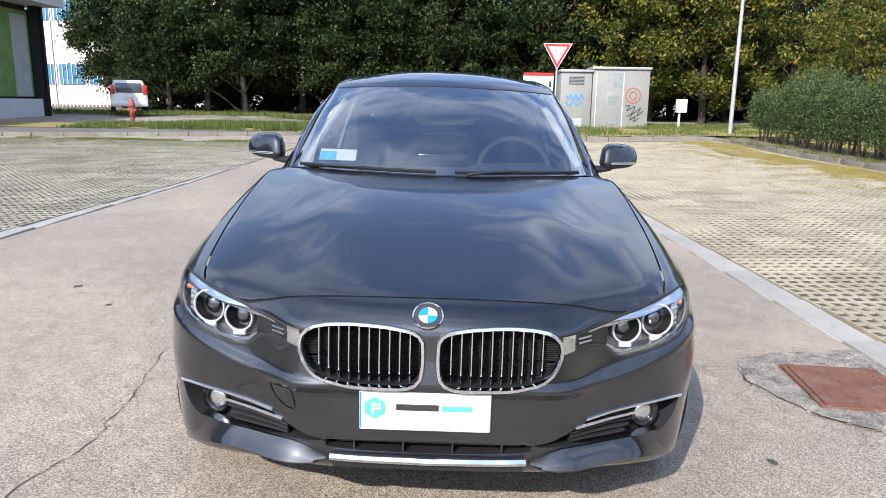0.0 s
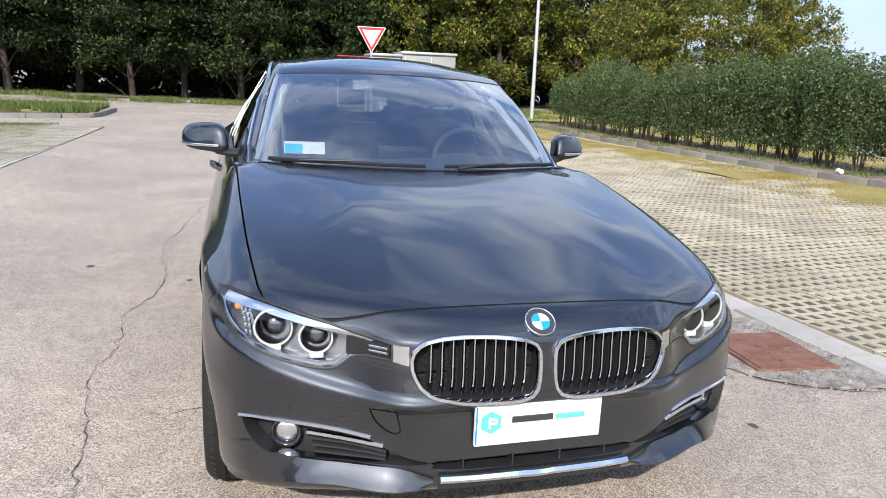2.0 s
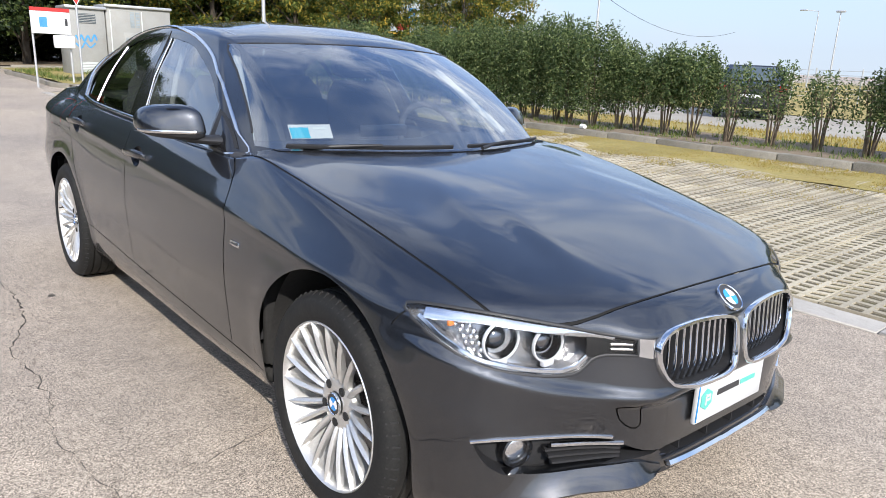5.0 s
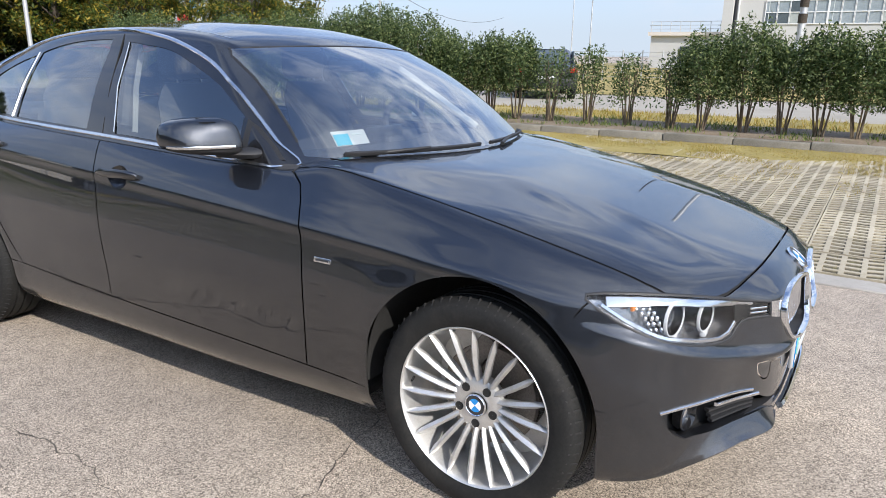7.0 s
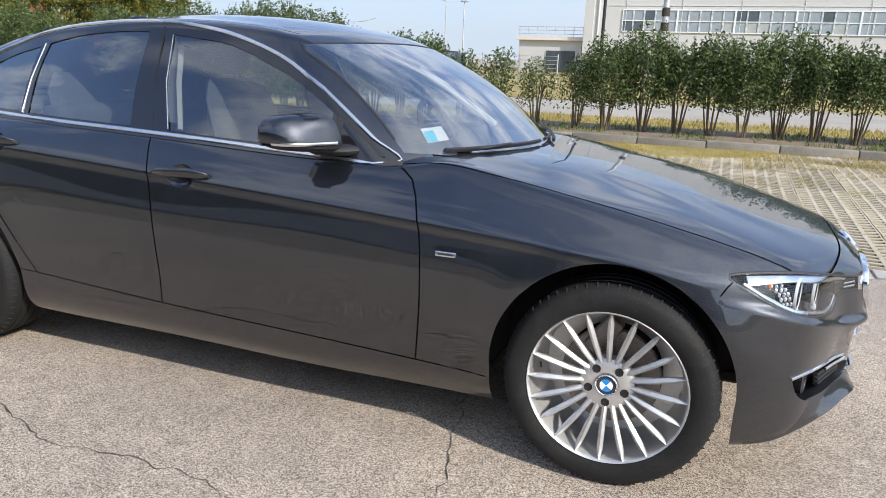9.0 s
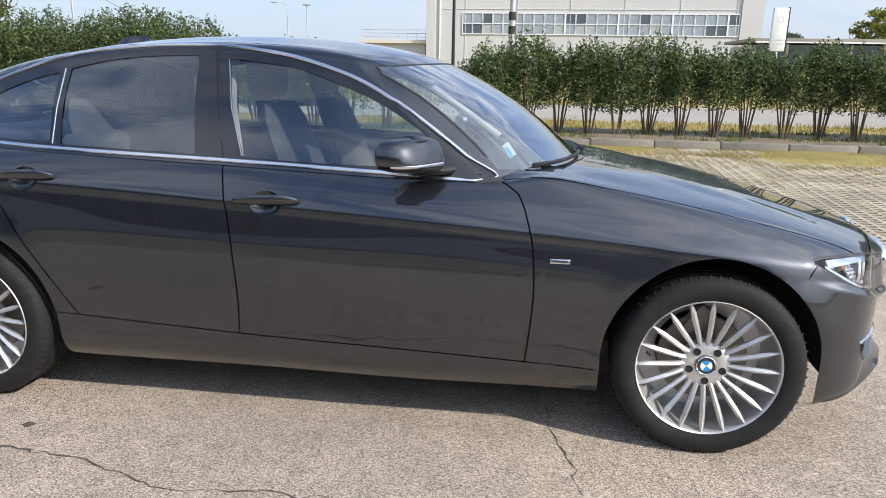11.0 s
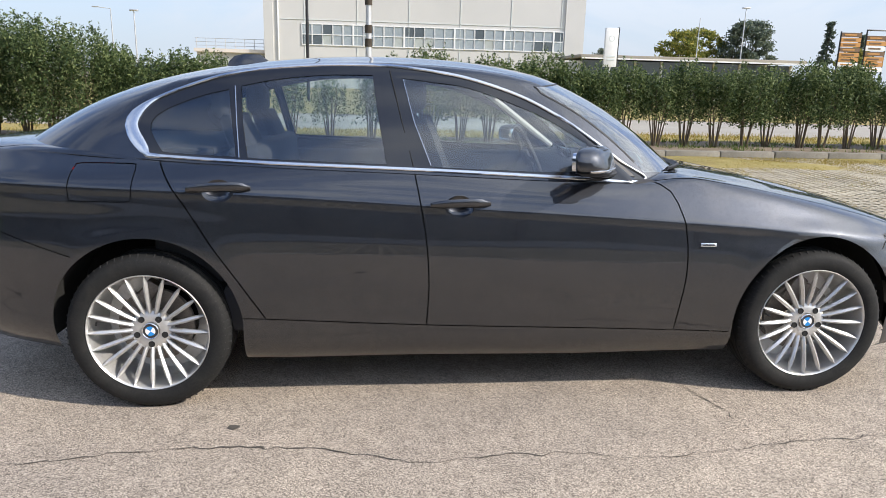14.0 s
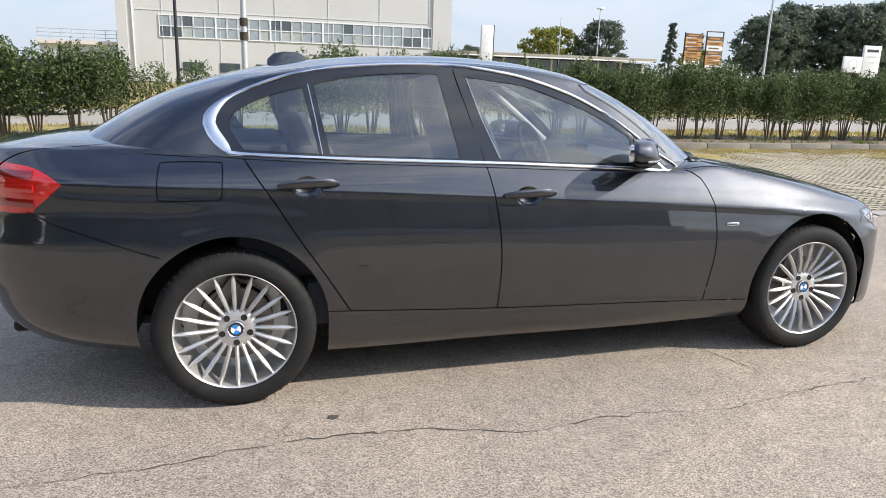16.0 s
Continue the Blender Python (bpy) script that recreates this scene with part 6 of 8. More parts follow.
# slot soil under the grid pavers
sheet("paving_bed_right", [2.52, 3, 4, 6, 8.30], list(np.linspace(-16, 20.3, 24)), 0.0145, SLOTSOIL, "dry soil and moss between the grid pavers", "soil")
sheet("paving_bed_left", [-17.5, -12, -8, -4.02], list(np.linspace(-16, 17.5, 20)), 0.0145, SLOTSOIL, "dry soil and moss between the grid pavers", "soil")
kerb_bend = lambda y: float(np.interp(y, (4, 10, 17.5, 20), (0, 0.15, 0.38, 0.5)))
sheet("hedge_bed", [8.42, 8.9, 9.6, 10.4], list(np.linspace(-20, 20.2, 40)), 0.128, SOIL, "bare dry soil of the raised hedge bed", "soil", wob=0.03, shift=kerb_bend)
sheet("verge_behind_hedge", [10.4, 11.5, 13.4], list(np.linspace(-40, 40, 20)), 0.05, TURF, "dry yellow verge behind the hedge", "grass", wob=0.04)
sheet("lane_behind_hedge", [13.4, 16, 20], list(np.linspace(-60, 60, 16)), 0.03, ROADFAR, "pale lane behind the hedge", "road")
sheet("field_behind_lane", [20, 30, 45, 60, 95], list(np.linspace(-90, 60, 16)), 0.05, TURF, "dry yellow grass behind the lane", "grass", wob=0.05)
sheet("island_right", [3.2, 6, 9, 12, 16, 24], [21.2, 23, 26, 30, 33], 0.12, TURF, "dry grass island with a kerb", "grass", wob=0.04)
sheet("island_left", [-24, -18, -12, -8, -4.9], [20.9, 22, 24.2], 0.13, TURF, "patchy grass island with a kerb", "grass", wob=0.04)
sheet("forest_floor", [-60, -30, -10, 0, 10, 30, 70], [35.6, 40, 50, 70], 0.10, SOIL, "dark soil under the trees", "soil", wob=0.1)

sheet("kerb_turf", [6.85, 7.15, 7.45, 7.7, 8.0, 8.30], list(np.linspace(-16, 20, 60)), 0.022, TURF, "ragged dry turf along the kerb", "grass", wob=0.045, shift=kerb_bend)
# kerb stones
def kerb_run(pts, w, h, step=1.0, name="kerb"):
    """Stones laid end to end along a line."""
    run = thing(name, None, "weathered concrete kerb stones", "kerb", kind="structure")
    mesh = {}
    for a, b in zip(pts, pts[1:]):
        a, b = Vector(a), Vector(b)
        n = max(1, round((b - a).length / step))
        L = (b - a).length / n
        key = round(L, 3)
        if key not in mesh:
            bm = boxed((0, 0, h / 2 - 0.1), (L - 0.012, w, h + 0.2), 0.018, 2)
            me = bpy.data.meshes.new("kerb_stone")
            finish(bm)
            bm.to_mesh(me)
            bm.free()
            me.materials.append(KERB)
            mesh[key] = me
        ang = math.atan2((b - a).y, (b - a).x)
        for k in range(n):
            p = a + (b - a) * ((k + 0.5) / n)
            ob = new("kerb_stone", mesh[key])
            ob.parent = run
            ob.matrix_basis = Matrix.Translation(on_ground(p.x, p.y, random.uniform(-0.006, 0.006))) @ Matrix.Rotation(ang + random.uniform(-0.006, 0.006), 4, "Z")
    return run


kerb_run([(8.37, -20), (8.37, 4.0), (8.52, 10), (8.75, 17.5)], 0.15, 0.135, name="kerb_hedge")
kerb_run([(8.75, 17.5), (8.9, 19.6), (8.2, 20.7), (4.6, 21.0), (3.3, 21.3), (3.0, 22.2), (3.0, 30)], 0.15, 0.13, 0.8, name="kerb_island_right")
kerb_run([(-24, 18.4), (-17.5, 18.4), (-12.5, 18.6), (-5.6, 20.4), (-4.9, 20.8), (-4.75, 21.4), (-4.75, 24.2)], 0.15, 0.13, 0.9, name="kerb_island_left")
kerb_run([(-50, 35.5), (40, 35.5)], 0.18, 0.13, 3.0, name="kerb_far")
bm = bmesh.new()
rows = []
for x in (-24, -20, -17.5, -15, -12.5, -11, -9, -7.5, -6.2, -5.2):
    y0 = 18.45 if x < -17.5 else 18.4 + 0.2 * (x + 17.5) / 5.0 if x < -12.5 else 18.6 + 1.8 * (x + 12.5) / 6.9
    rows.append([bm.verts.new(on_ground(x, y0 + (20.95 - y0) * t, 0.12)) for t in (0.0, 0.5, 1.0)])
for a, b in zip(rows, rows[1:]):
    for j in range(2):
        bm.faces.new((a[j], b[j], b[j + 1], a[j + 1]))
tagged(part("walk_left", bm, PATHDARK, None, recalc=False), "asphalt path behind the kerb", "path", kind="structure")

# flush concrete strips that edge the paving
for nm, x0, x1, a, b in (("edging_right", 2.40, 2.40, -16, 20.4), ("edging_left", -3.66, -4.05, -16, 17.6)):
    run = thing(nm, None, "pale flush concrete edging beside the paving", "edging", kind="structure")
    n = 42
    bm = boxed((0, 0, -0.03), (0.22, (b - a) / n - 0.008, 0.08), 0.006, 1)
    me = bpy.data.meshes.new("edging_stone")
    finish(bm)
    bm.to_mesh(me)
    bm.free()
    me.materials.append(STRIPC)
    for k in range(n):
        t = (k + 0.5) / n
        y = a + (b - a) * t
        x = x0 + (x1 - x0) * t * 1.3
        ob = new("edging_stone", me)
        ob.parent = run
        ob.matrix_basis = Matrix.Translation(on_ground(x, y, 0.004 + random.uniform(-0.003, 0.003))) @ Matrix.Rotation(-math.atan2((x1 - x0) * 1.3, b - a), 4, "Z") @ Matrix.Rotation(random.uniform(-0.003, 0.003), 4, "X")

# grid pavers with slots
PX, PY, NX, NY = 0.50, 0.50, 5, 4
def grid_paver():
    bm = bmesh.new()
    cx, cy = PX / NX, PY / NY
    g = 0.004
    xs = sorted({-PX / 2 + g, PX / 2 - g} | {-PX / 2 + cx * i + d for i in range(NX) for d in (0.020, cx - 0.018)})
    ys = sorted({-PY / 2 + g, PY / 2 - g} | {-PY / 2 + cy * j + d for j in range(NY) for d in (0.017, cy - 0.017)})
    top = {}
    def V(i, j, z):
        k = (i, j, z)
        if k not in top:
            top[k] = bm.verts.new((xs[i] + (0.010 * math.sin(j * 2.1) if 0 < i < len(xs) - 1 else 0), ys[j], z))
        return top[k]
    hole = lambda i, j: i % 2 == 1 and j % 2 == 1
    nx, ny = len(xs) - 1, len(ys) - 1
    for i in range(nx):
        for j in range(ny):
            if not hole(i, j):
                bm.faces.new((V(i, j, 0.03), V(i + 1, j, 0.03), V(i + 1, j + 1, 0.03), V(i, j + 1, 0.03)))
                for (a, b, c, d, di, dj) in ((i, j, i, j + 1, -1, 0), (i + 1, j + 1, i + 1, j, 1, 0), (i + 1, j, i, j, 0, -1), (i, j + 1, i + 1, j + 1, 0, 1)):
                    ii, jj = i + di, j + dj
                    if ii < 0 or jj < 0 or ii >= nx or jj >= ny or hole(ii, jj):
                        bm.faces.new((V(a, b, 0.03), V(c, d, 0.03), V(c, d, 0.0), V(a, b, 0.0)))
    return bm


bm = grid_paver()
PAVER = bpy.data.meshes.new("grid_paver")
finish(bm, False)
bm.to_mesh(PAVER)
bm.free()
PAVER.materials.append(CONCRETE)
pv = np.array([v.co[:] for v in PAVER.vertices])
pf = [tuple(p.vertices) for p in PAVER.polygons]


def paving(name, x0, nx, y0, ny, near, mat):
    mesh = PAVER.copy()
    mesh.materials[0] = mat
    root = thing(name, None, "concrete grid pavers with soil-filled slots", "paving", kind="structure")
    V, F, made = [], [], 0
    for i in range(nx):
        for j in range(ny):
            x, y = x0 + PX * (i + 0.5), y0 + PY * (j + 0.5)
            gx = math.atan((ground_z(x + 0.1, y) - ground_z(x - 0.1, y)) / 0.2)
            gy = math.atan((ground_z(x, y + 0.1) - ground_z(x, y - 0.1)) / 0.2)
            m = Matrix.Translation(on_ground(x, y, random.uniform(-0.010, -0.003))) @ Euler((gy + random.uniform(-0.006, 0.006), -gx + random.uniform(-0.006, 0.006), random.uniform(-0.008, 0.008))).to_matrix().to_4x4()
            if (i + j) % 2:
                m = m @ Matrix.Rotation(math.pi, 4, "Z")
            if near(x, y) and made < 300:
                made += 1
                ob = new("grid_paver", mesh)
                ob.parent = root
                ob.matrix_basis = m
            else:
                M = np.array(m)
                base = sum(len(v) for v in V)
                V.append(pv @ M[:3, :3].T + M[:3, 3])
                F.append([tuple(k + base for k in f) for f in pf])
    if V:
        me = bpy.data.meshes.new("paver_rest")
        me.from_pydata(np.concatenate(V).tolist(), [], [f for fs in F for f in fs])
        me.materials.append(mat)
        ob = new("paver_rest", me)
        ob.parent = root
        tagged(ob, kind="stuff")


paving("paving_right", 2.515, 12, -10.0, 60, lambda x, y: -5 < y < 8.6, CONCRETE)
paving("paving_left", -16.0, 24, -6.0, 47, lambda x, y: x > -10 and 2.5 < y < 14, MOSSY)

# cracks in the asphalt
def crack(pts, w, seed):
    rnd = random.Random(seed)
    line = []
    for a, b in zip(pts, pts[1:]):
        a, b = Vector(a), Vector(b)
        n = max(2, int((b - a).length / 0.035))
        for k in range(n):
            p = a + (b - a) * (k / n)
            line.append(p + Vector((rnd.gauss(0, 0.007) + 0.03 * noise.noise(Vector((p.x * 3, p.y * 3, seed))), rnd.gauss(0, 0.007) + 0.03 * noise.noise(Vector((p.y * 3, p.x * 3, seed + 5))))))
    bm = bmesh.new()
    prev = None
    for i, p in enumerate(line):
        d = (line[min(i + 1, len(line) - 1)] - line[max(i - 1, 0)]).normalized()
        q = Vector((-d.y, d.x)) * 0.62 * w * (0.25 + rnd.random() ** 2.0) * (0.45 + 0.9 * abs(noise.noise(Vector((p.x * 1.3, p.y * 1.3, seed)))) * 1.6)
        a, b = p + q * 0.5, p - q * 0.5
        cur = (bm.verts.new(on_ground(a.x, a.y, 0.0025)), bm.verts.new(on_ground(b.x, b.y, 0.0025)))
        if prev:
            bm.faces.new((prev[0], prev[1], cur[1], cur[0]))
        prev = cur
    for f in bm.faces:
        f.normal_update()
        if f.normal.z < 0:
            f.normal_flip()
    ob = part("asphalt_crack", bm, CRACK, None, recalc=False)
    return tagged(ob, "jagged dark crack in the asphalt", "crack", "cracks in the lane", "structure")


crack([(-1.38, -2.6), (-1.30, -1.2), (-1.31, -0.4), (-1.24, -0.1), (-1.28, 0.37), (-1.33, 0.59), (-1.35, 1.0), (-1.30, 1.4), (-1.36, 1.7), (-1.23, 2.1), (-1.20, 2.65), (-1.27, 2.95), (-1.31, 3.55), (-1.22, 4.3), (-1.10, 5.6), (-1.4, 7.4), (-1.2, 9)], 0.013, 1)
crack([(-1.28, 0.37), (-1.05, 0.44), (-0.84, 0.49), (-0.66, 0.54), (-0.2, 0.62)], 0.010, 2)
crack([(-3.10, 3.1), (-2.82, 4.39), (-2.55, 4.75), (-2.0, 4.9), (-1.55, 5.4), (-1.1, 5.9)], 0.010, 3)
crack([(-2.1, 7.0), (-1.9, 8.3), (-2.2, 10.2), (-1.9, 12.5)], 0.012, 4)
crack([(1.0, 0.9), (1.57, 0.86)], 0.008, 6)
for x, y, r in ((-1.72, 2.9, 0.030), (-2.0, 1.6, 0.022), (-1.05, 2.45, 0.02), (1.25, -0.1, 0.02), (-2.4, 2.0, 0.028), (1.3, 1.6, 0.018)):
    bm = bmesh.new()
    f = bm.faces.new([bm.verts.new(on_ground(x + r * math.cos(a) * random.uniform(0.7, 1.2), y + 1.4 * r * math.sin(a) * random.uniform(0.7, 1.2), 0.0028)) for a in np.linspace(0, 2 * math.pi, 12, endpoint=False)])
    tagged(part("tar_spot", bm, CRACK), "small dark spot on the asphalt", "stain", "spots on the lane", "structure")

# drain cover in its broken patch
patch = [(1.50, 0.66), (1.52, 0.86), (1.60, 1.00), (1.80, 1.10), (2.05, 1.12), (2.29, 1.12), (2.29, 0.20), (2.05, 0.12), (1.80, 0.18), (1.62, 0.34)]
bm = bmesh.new()
bm.faces.new([bm.verts.new(on_ground(p.x + random.uniform(-0.012, 0.012), p.y + random.uniform(-0.012, 0.012), 0.004)) for p in rounded(patch, 0.05)])
bmesh.ops.triangulate(bm, faces=bm.faces)
bmesh.ops.subdivide_edges(bm, edges=bm.edges, cuts=9, use_grid_fill=True)
for v in bm.verts:
    v.co.z += 0.004 + 0.006 * noise.noise(v.co * 21.0) + 0.004 * noise.noise(v.co * 60.0)
tagged(part("gravel_patch", bm, PATCH), "rough gravel mortar round the drain cover", "patch", kind="structure")
crack([(1.49, 0.62), (1.51, 0.86), (1.60, 1.01), (1.80, 1.11), (2.05, 1.13), (2.30, 1.13)], 0.035, 11)
crack([(1.62, 0.33), (1.80, 0.17), (2.05, 0.11), (2.25, 0.10)], 0.025, 12)
rg = np.random.default_rng(8)
V, F = [], []
while len(V) < 5 * 620:
    x, y = rg.uniform(1.46, 2.32), rg.uniform(0.06, 1.20)
    if not inside((x, y), [Vector(p) for p in patch]) and rg.uniform() > 0.10 or (1.70 < x < 2.21 and 0.34 < y < 0.90):
        continue
    r_, k = rg.uniform(0.004, 0.013), len(V)
    c = on_ground(x, y, 0.006 + r_ * 0.3)
    V += [tuple(c + Vector((r_ * math.cos(a) * rg.uniform(0.7, 1.2), r_ * math.sin(a) * rg.uniform(0.7, 1.2), -r_ * 0.6))) for a in (0.3, 1.9, 3.4, 5.0)] + [tuple(c + Vector((0, 0, r_ * rg.uniform(0.3, 0.8))))]
    F += [(k, k + 1, k + 4), (k + 1, k + 2, k + 4), (k + 2, k + 3, k + 4), (k + 3, k, k + 4)]
me = bpy.data.meshes.new("loose_gravel")
me.from_pydata(V, [], F)
me.materials.append(PATCH)
tagged(new("loose_gravel", me), "loose grey gravel round the drain cover", "gravel", kind="stuff")
DM = Matrix.Translation(on_ground(1.935, 0.615, 0.012)) @ pose(0, 0, 0, 0.6, 0.4, -5) @ Matrix.Diagonal((0.92, 0.90, 1, 1))
drain = thing("drain_cover", DM, "rusty iron drain cover with slots", "drain cover")
bm = bmesh.new()
SL = [(-0.105, -0.16 + 0.105 * k) for k in range(4)] + [(0.105, -0.16 + 0.105 * k) for k in range(4)]
xs = sorted({-0.22, 0.22} | {c + d for c in (-0.105, 0.105) for d in (-0.075, 0.075)})
ys = sorted({-0.25, 0.25} | {-0.16 + 0.105 * k + d for k in range(4) for d in (-0.010, 0.010)})
vs = [[bm.verts.new((x, y, 0)) for y in ys] for x in xs]
for i in range(len(xs) - 1):
    for j in range(len(ys) - 1):
        if not (i in (1, 3) and j % 2 == 1):
            bm.faces.new((vs[i][j], vs[i + 1][j], vs[i + 1][j + 1], vs[i][j + 1]))
r = bmesh.ops.extrude_face_region(bm, geom=list(bm.faces))
bmesh.ops.translate(bm, vec=(0, 0, 0.014), verts=[g for g in r["geom"] if isinstance(g, bmesh.types.BMVert)])
part("grate", bm, RUST, drain, smooth=False)
part("well", boxed((0, 0, -0.006), (0.43, 0.49, 0.006)), GAP, drain, smooth=False)
bm = bmesh.new()
for c, sz in (((0, 0.262, 0), (0.50, 0.022, 0.024)), ((0, -0.262, 0), (0.50, 0.022, 0.024)), ((0.236, 0, 0), (0.024, 0.50, 0.024)), ((-0.236, 0, 0), (0.024, 0.50, 0.024))):
    box(bm, c, sz, 0.003, 1)
part("frame", bm, RUST, drain, smooth=False)

# ---- leaves, hedge, trees, grass ----
def leaf_mesh(name, centres, size, material, rng, flat=0.0, slim=0.5):
    """Many small pointed leaves, each a folded diamond."""
    n = len(centres)
    a = rng.normal(size=(n, 3))
    a[:, 2] *= 1 - flat
    a /= np.linalg.norm(a, axis=1)[:, None]
    b = np.cross(a, rng.normal(size=(n, 3)))
    b /= np.linalg.norm(b, axis=1)[:, None]
    s = size * rng.uniform(0.6, 1.3, (n, 1))
    V = np.stack((centres - a * s, centres + b * s * slim, centres + a * s, centres - b * s * slim), axis=1).reshape(-1, 3)
    me = bpy.data.meshes.new(name)
    me.vertices.add(4 * n)
    me.vertices.foreach_set("co", V.ravel())
    me.loops.add(4 * n)
    me.loops.foreach_set("vertex_index", np.arange(4 * n, dtype=np.int32))
    me.polygons.add(n)
    me.polygons.foreach_set("loop_start", np.arange(0, 4 * n, 4, dtype=np.int32))
    me.update(calc_edges=True)
    me.materials.append(material)
    return me


def shrub(seed, height, leafy_from, shoots, per, wide=0.36):
    """A privet bush: bare stems below, leafy shoots with uneven tips above."""
    rng = np.random.default_rng(seed)
    e = thing("hedge_shrub", None, "green leafy hedge shrub with bare stems in dry soil", "shrub", "hedge shrubs")
    C = []
    bm = bmesh.new()
    stems = 7
    tips = []
    for k in range(stems):
        a = 2 * math.pi * k / stems + rng.uniform(-0.3, 0.3)
        r0, r1 = 0.05, wide * rng.uniform(0.35, 0.75)
        b = Vector((r0 * math.cos(a), r0 * math.sin(a), -0.05))
        m = Vector((0.5 * r1 * math.cos(a + 0.2), 0.5 * r1 * math.sin(a + 0.2), height * 0.3))
        t = Vector((r1 * math.cos(a), r1 * math.sin(a), height * rng.uniform(0.62, 0.8)))
        tube(bm, [b, m, t], [0.017, 0.012, 0.005], 5)
        tips.append((b, m, t))
        for q in range(2):
            f = rng.uniform(0.3, 0.6)
            p = m.lerp(t, f)
            tube(bm, [p, p + Vector((rng.uniform(-0.15, 0.15), rng.uniform(-0.15, 0.15), 0.2))], [0.006, 0.003], 4)
    for k in range(shoots):
        a, rr = rng.uniform(0, 2 * math.pi), wide * math.sqrt(rng.uniform(0.05, 1))
        top = height * (1 - 0.22 * (rr / wide) ** 2) * rng.uniform(0.84, 1.06)
        low_ = leafy_from * height * rng.uniform(0.75, 1.4)
        x0, y0 = rr * math.cos(a), rr * math.sin(a)
        z = rng.uniform(low_, top, per) if rng.uniform() < 0.7 else top - (top - low_) * rng.beta(1.2, 3, per)
        lean = rng.normal(scale=0.06, size=2)
        w = 0.050 * np.clip((top - z) / 0.12, 0.25, 1.0)
        C.append(np.stack((x0 + lean[0] * (z - height * 0.5) + rng.normal(size=per) * w, y0 + lean[1] * (z - height * 0.5) + rng.normal(size=per) * w, z), axis=1))
    part("stem", bm, TWIG, e)
    crown = new("foliage", leaf_mesh("foliage", np.concatenate(C), 0.028, LEAF_HEDGE, rng, slim=0.42))
    crown.parent = e
    return e


VARIANTS = [shrub(11, 1.55, 0.32, 190, 40, 0.40), shrub(12, 1.62, 0.27, 200, 40, 0.44), shrub(13, 1.48, 0.36, 170, 40, 0.40), shrub(14, 2.02, 0.12, 270, 42, 0.52), shrub(15, 1.30, 0.30, 50, 34, 0.32)]
rs = random.Random(5)
y, first = -17.0, set()
while y < 19.5:
    sparse = 2.0 < y < 4.7
    if y > 4.7:
        k = rs.choice((3, 3, 1)) if y > 8 else rs.choice((1, 3, 0))
    elif sparse:
        k = 4
    else:
        k = rs.choice((0, 1, 2, 0))
    x = 9.30 + rs.uniform(-0.10, 0.10) + (0.25 if y > 8 else 0)
    m = Matrix.Translation(on_ground(x, y, 0.135)) @ Matrix.Rotation(rs.uniform(0, 6.28), 4, "Z") @ Matrix.Diagonal((1, 1, rs.uniform(0.93, 1.07), 1))
    if k in first:
        copy_thing(VARIANTS[k], m).scale = (1, 1, rs.uniform(0.93, 1.07))
    else:
        first.add(k)
        VARIANTS[k].matrix_world = m
    y += rs.uniform(0.62, 0.80) if sparse else rs.uniform(0.46, 0.60)


def tree(name, seed, height, spread, clumps, per, leaf, material, label, base=0.25, trunk=0.20, conifer=False):
    """Trunk, limbs and a ragged crown of many leaf clumps."""
    rng = np.random.default_rng(seed)
    e = thing(name, None, label, "tree", "trees")
    bm = bmesh.new()
    lean = rng.uniform(-0.06, 0.06, 2) * height
    pts = [Vector((lean[0] * t, lean[1] * t, height * 0.78 * t - 0.1)) for t in np.linspace(0, 1, 7)]
    tube(bm, pts, [trunk * (1 - 0.85 * t) + 0.01 for t in np.linspace(0, 1, 7)], 9)
    C = []
    for k in range(clumps):
        t = base + (1 - base) * rng.uniform() ** 0.9
        if conifer:
            rmax = spread * (1 - (t - base) / (1 - base)) + 0.2
        else:
            rmax = spread * math.sqrt(max(0.05, 1 - ((t - base - (1 - base) * 0.42) / ((1 - base) * 0.62)) ** 2))
        a, r = rng.uniform(0, 2 * math.pi), rmax * math.sqrt(rng.uniform(0.08, 1))
        c = np.array((r * math.cos(a) + lean[0] * t, r * math.sin(a) + lean[1] * t, height * t))
        if k % 7 == 0:
            j = min(5, int(t * 5))
            tube(bm, [pts[j], pts[j].lerp(Vector(c), 0.5) + Vector((0, 0, 0.15)), Vector(c)], [0.05 * trunk / 0.2, 0.03, 0.012], 5)
        sd = spread * rng.uniform(0.05, 0.125)
        C.append(c + rng.normal(size=(per, 3)) * np.array((sd, sd, sd * 0.72)))
    part("trunk", bm, BARK, e)
    crown = new("crown", leaf_mesh("crown", np.concatenate(C), leaf, material, rng, slim=0.42))
    crown.parent = e
    return e


def plant(proto, places, seed):
    r = random.Random(seed)
    for k, (x, y, sc) in enumerate(places):
        m = Matrix.Translation(on_ground(x, y, 0.05)) @ Matrix.Rotation(r.uniform(0, 6.28), 4, "Z")
        if k == 0:
            proto.matrix_world = m @ Matrix.Diagonal((sc, sc, sc, 1))
        else:
            c = copy_thing(proto, m)
            c.scale = (sc, sc, sc)


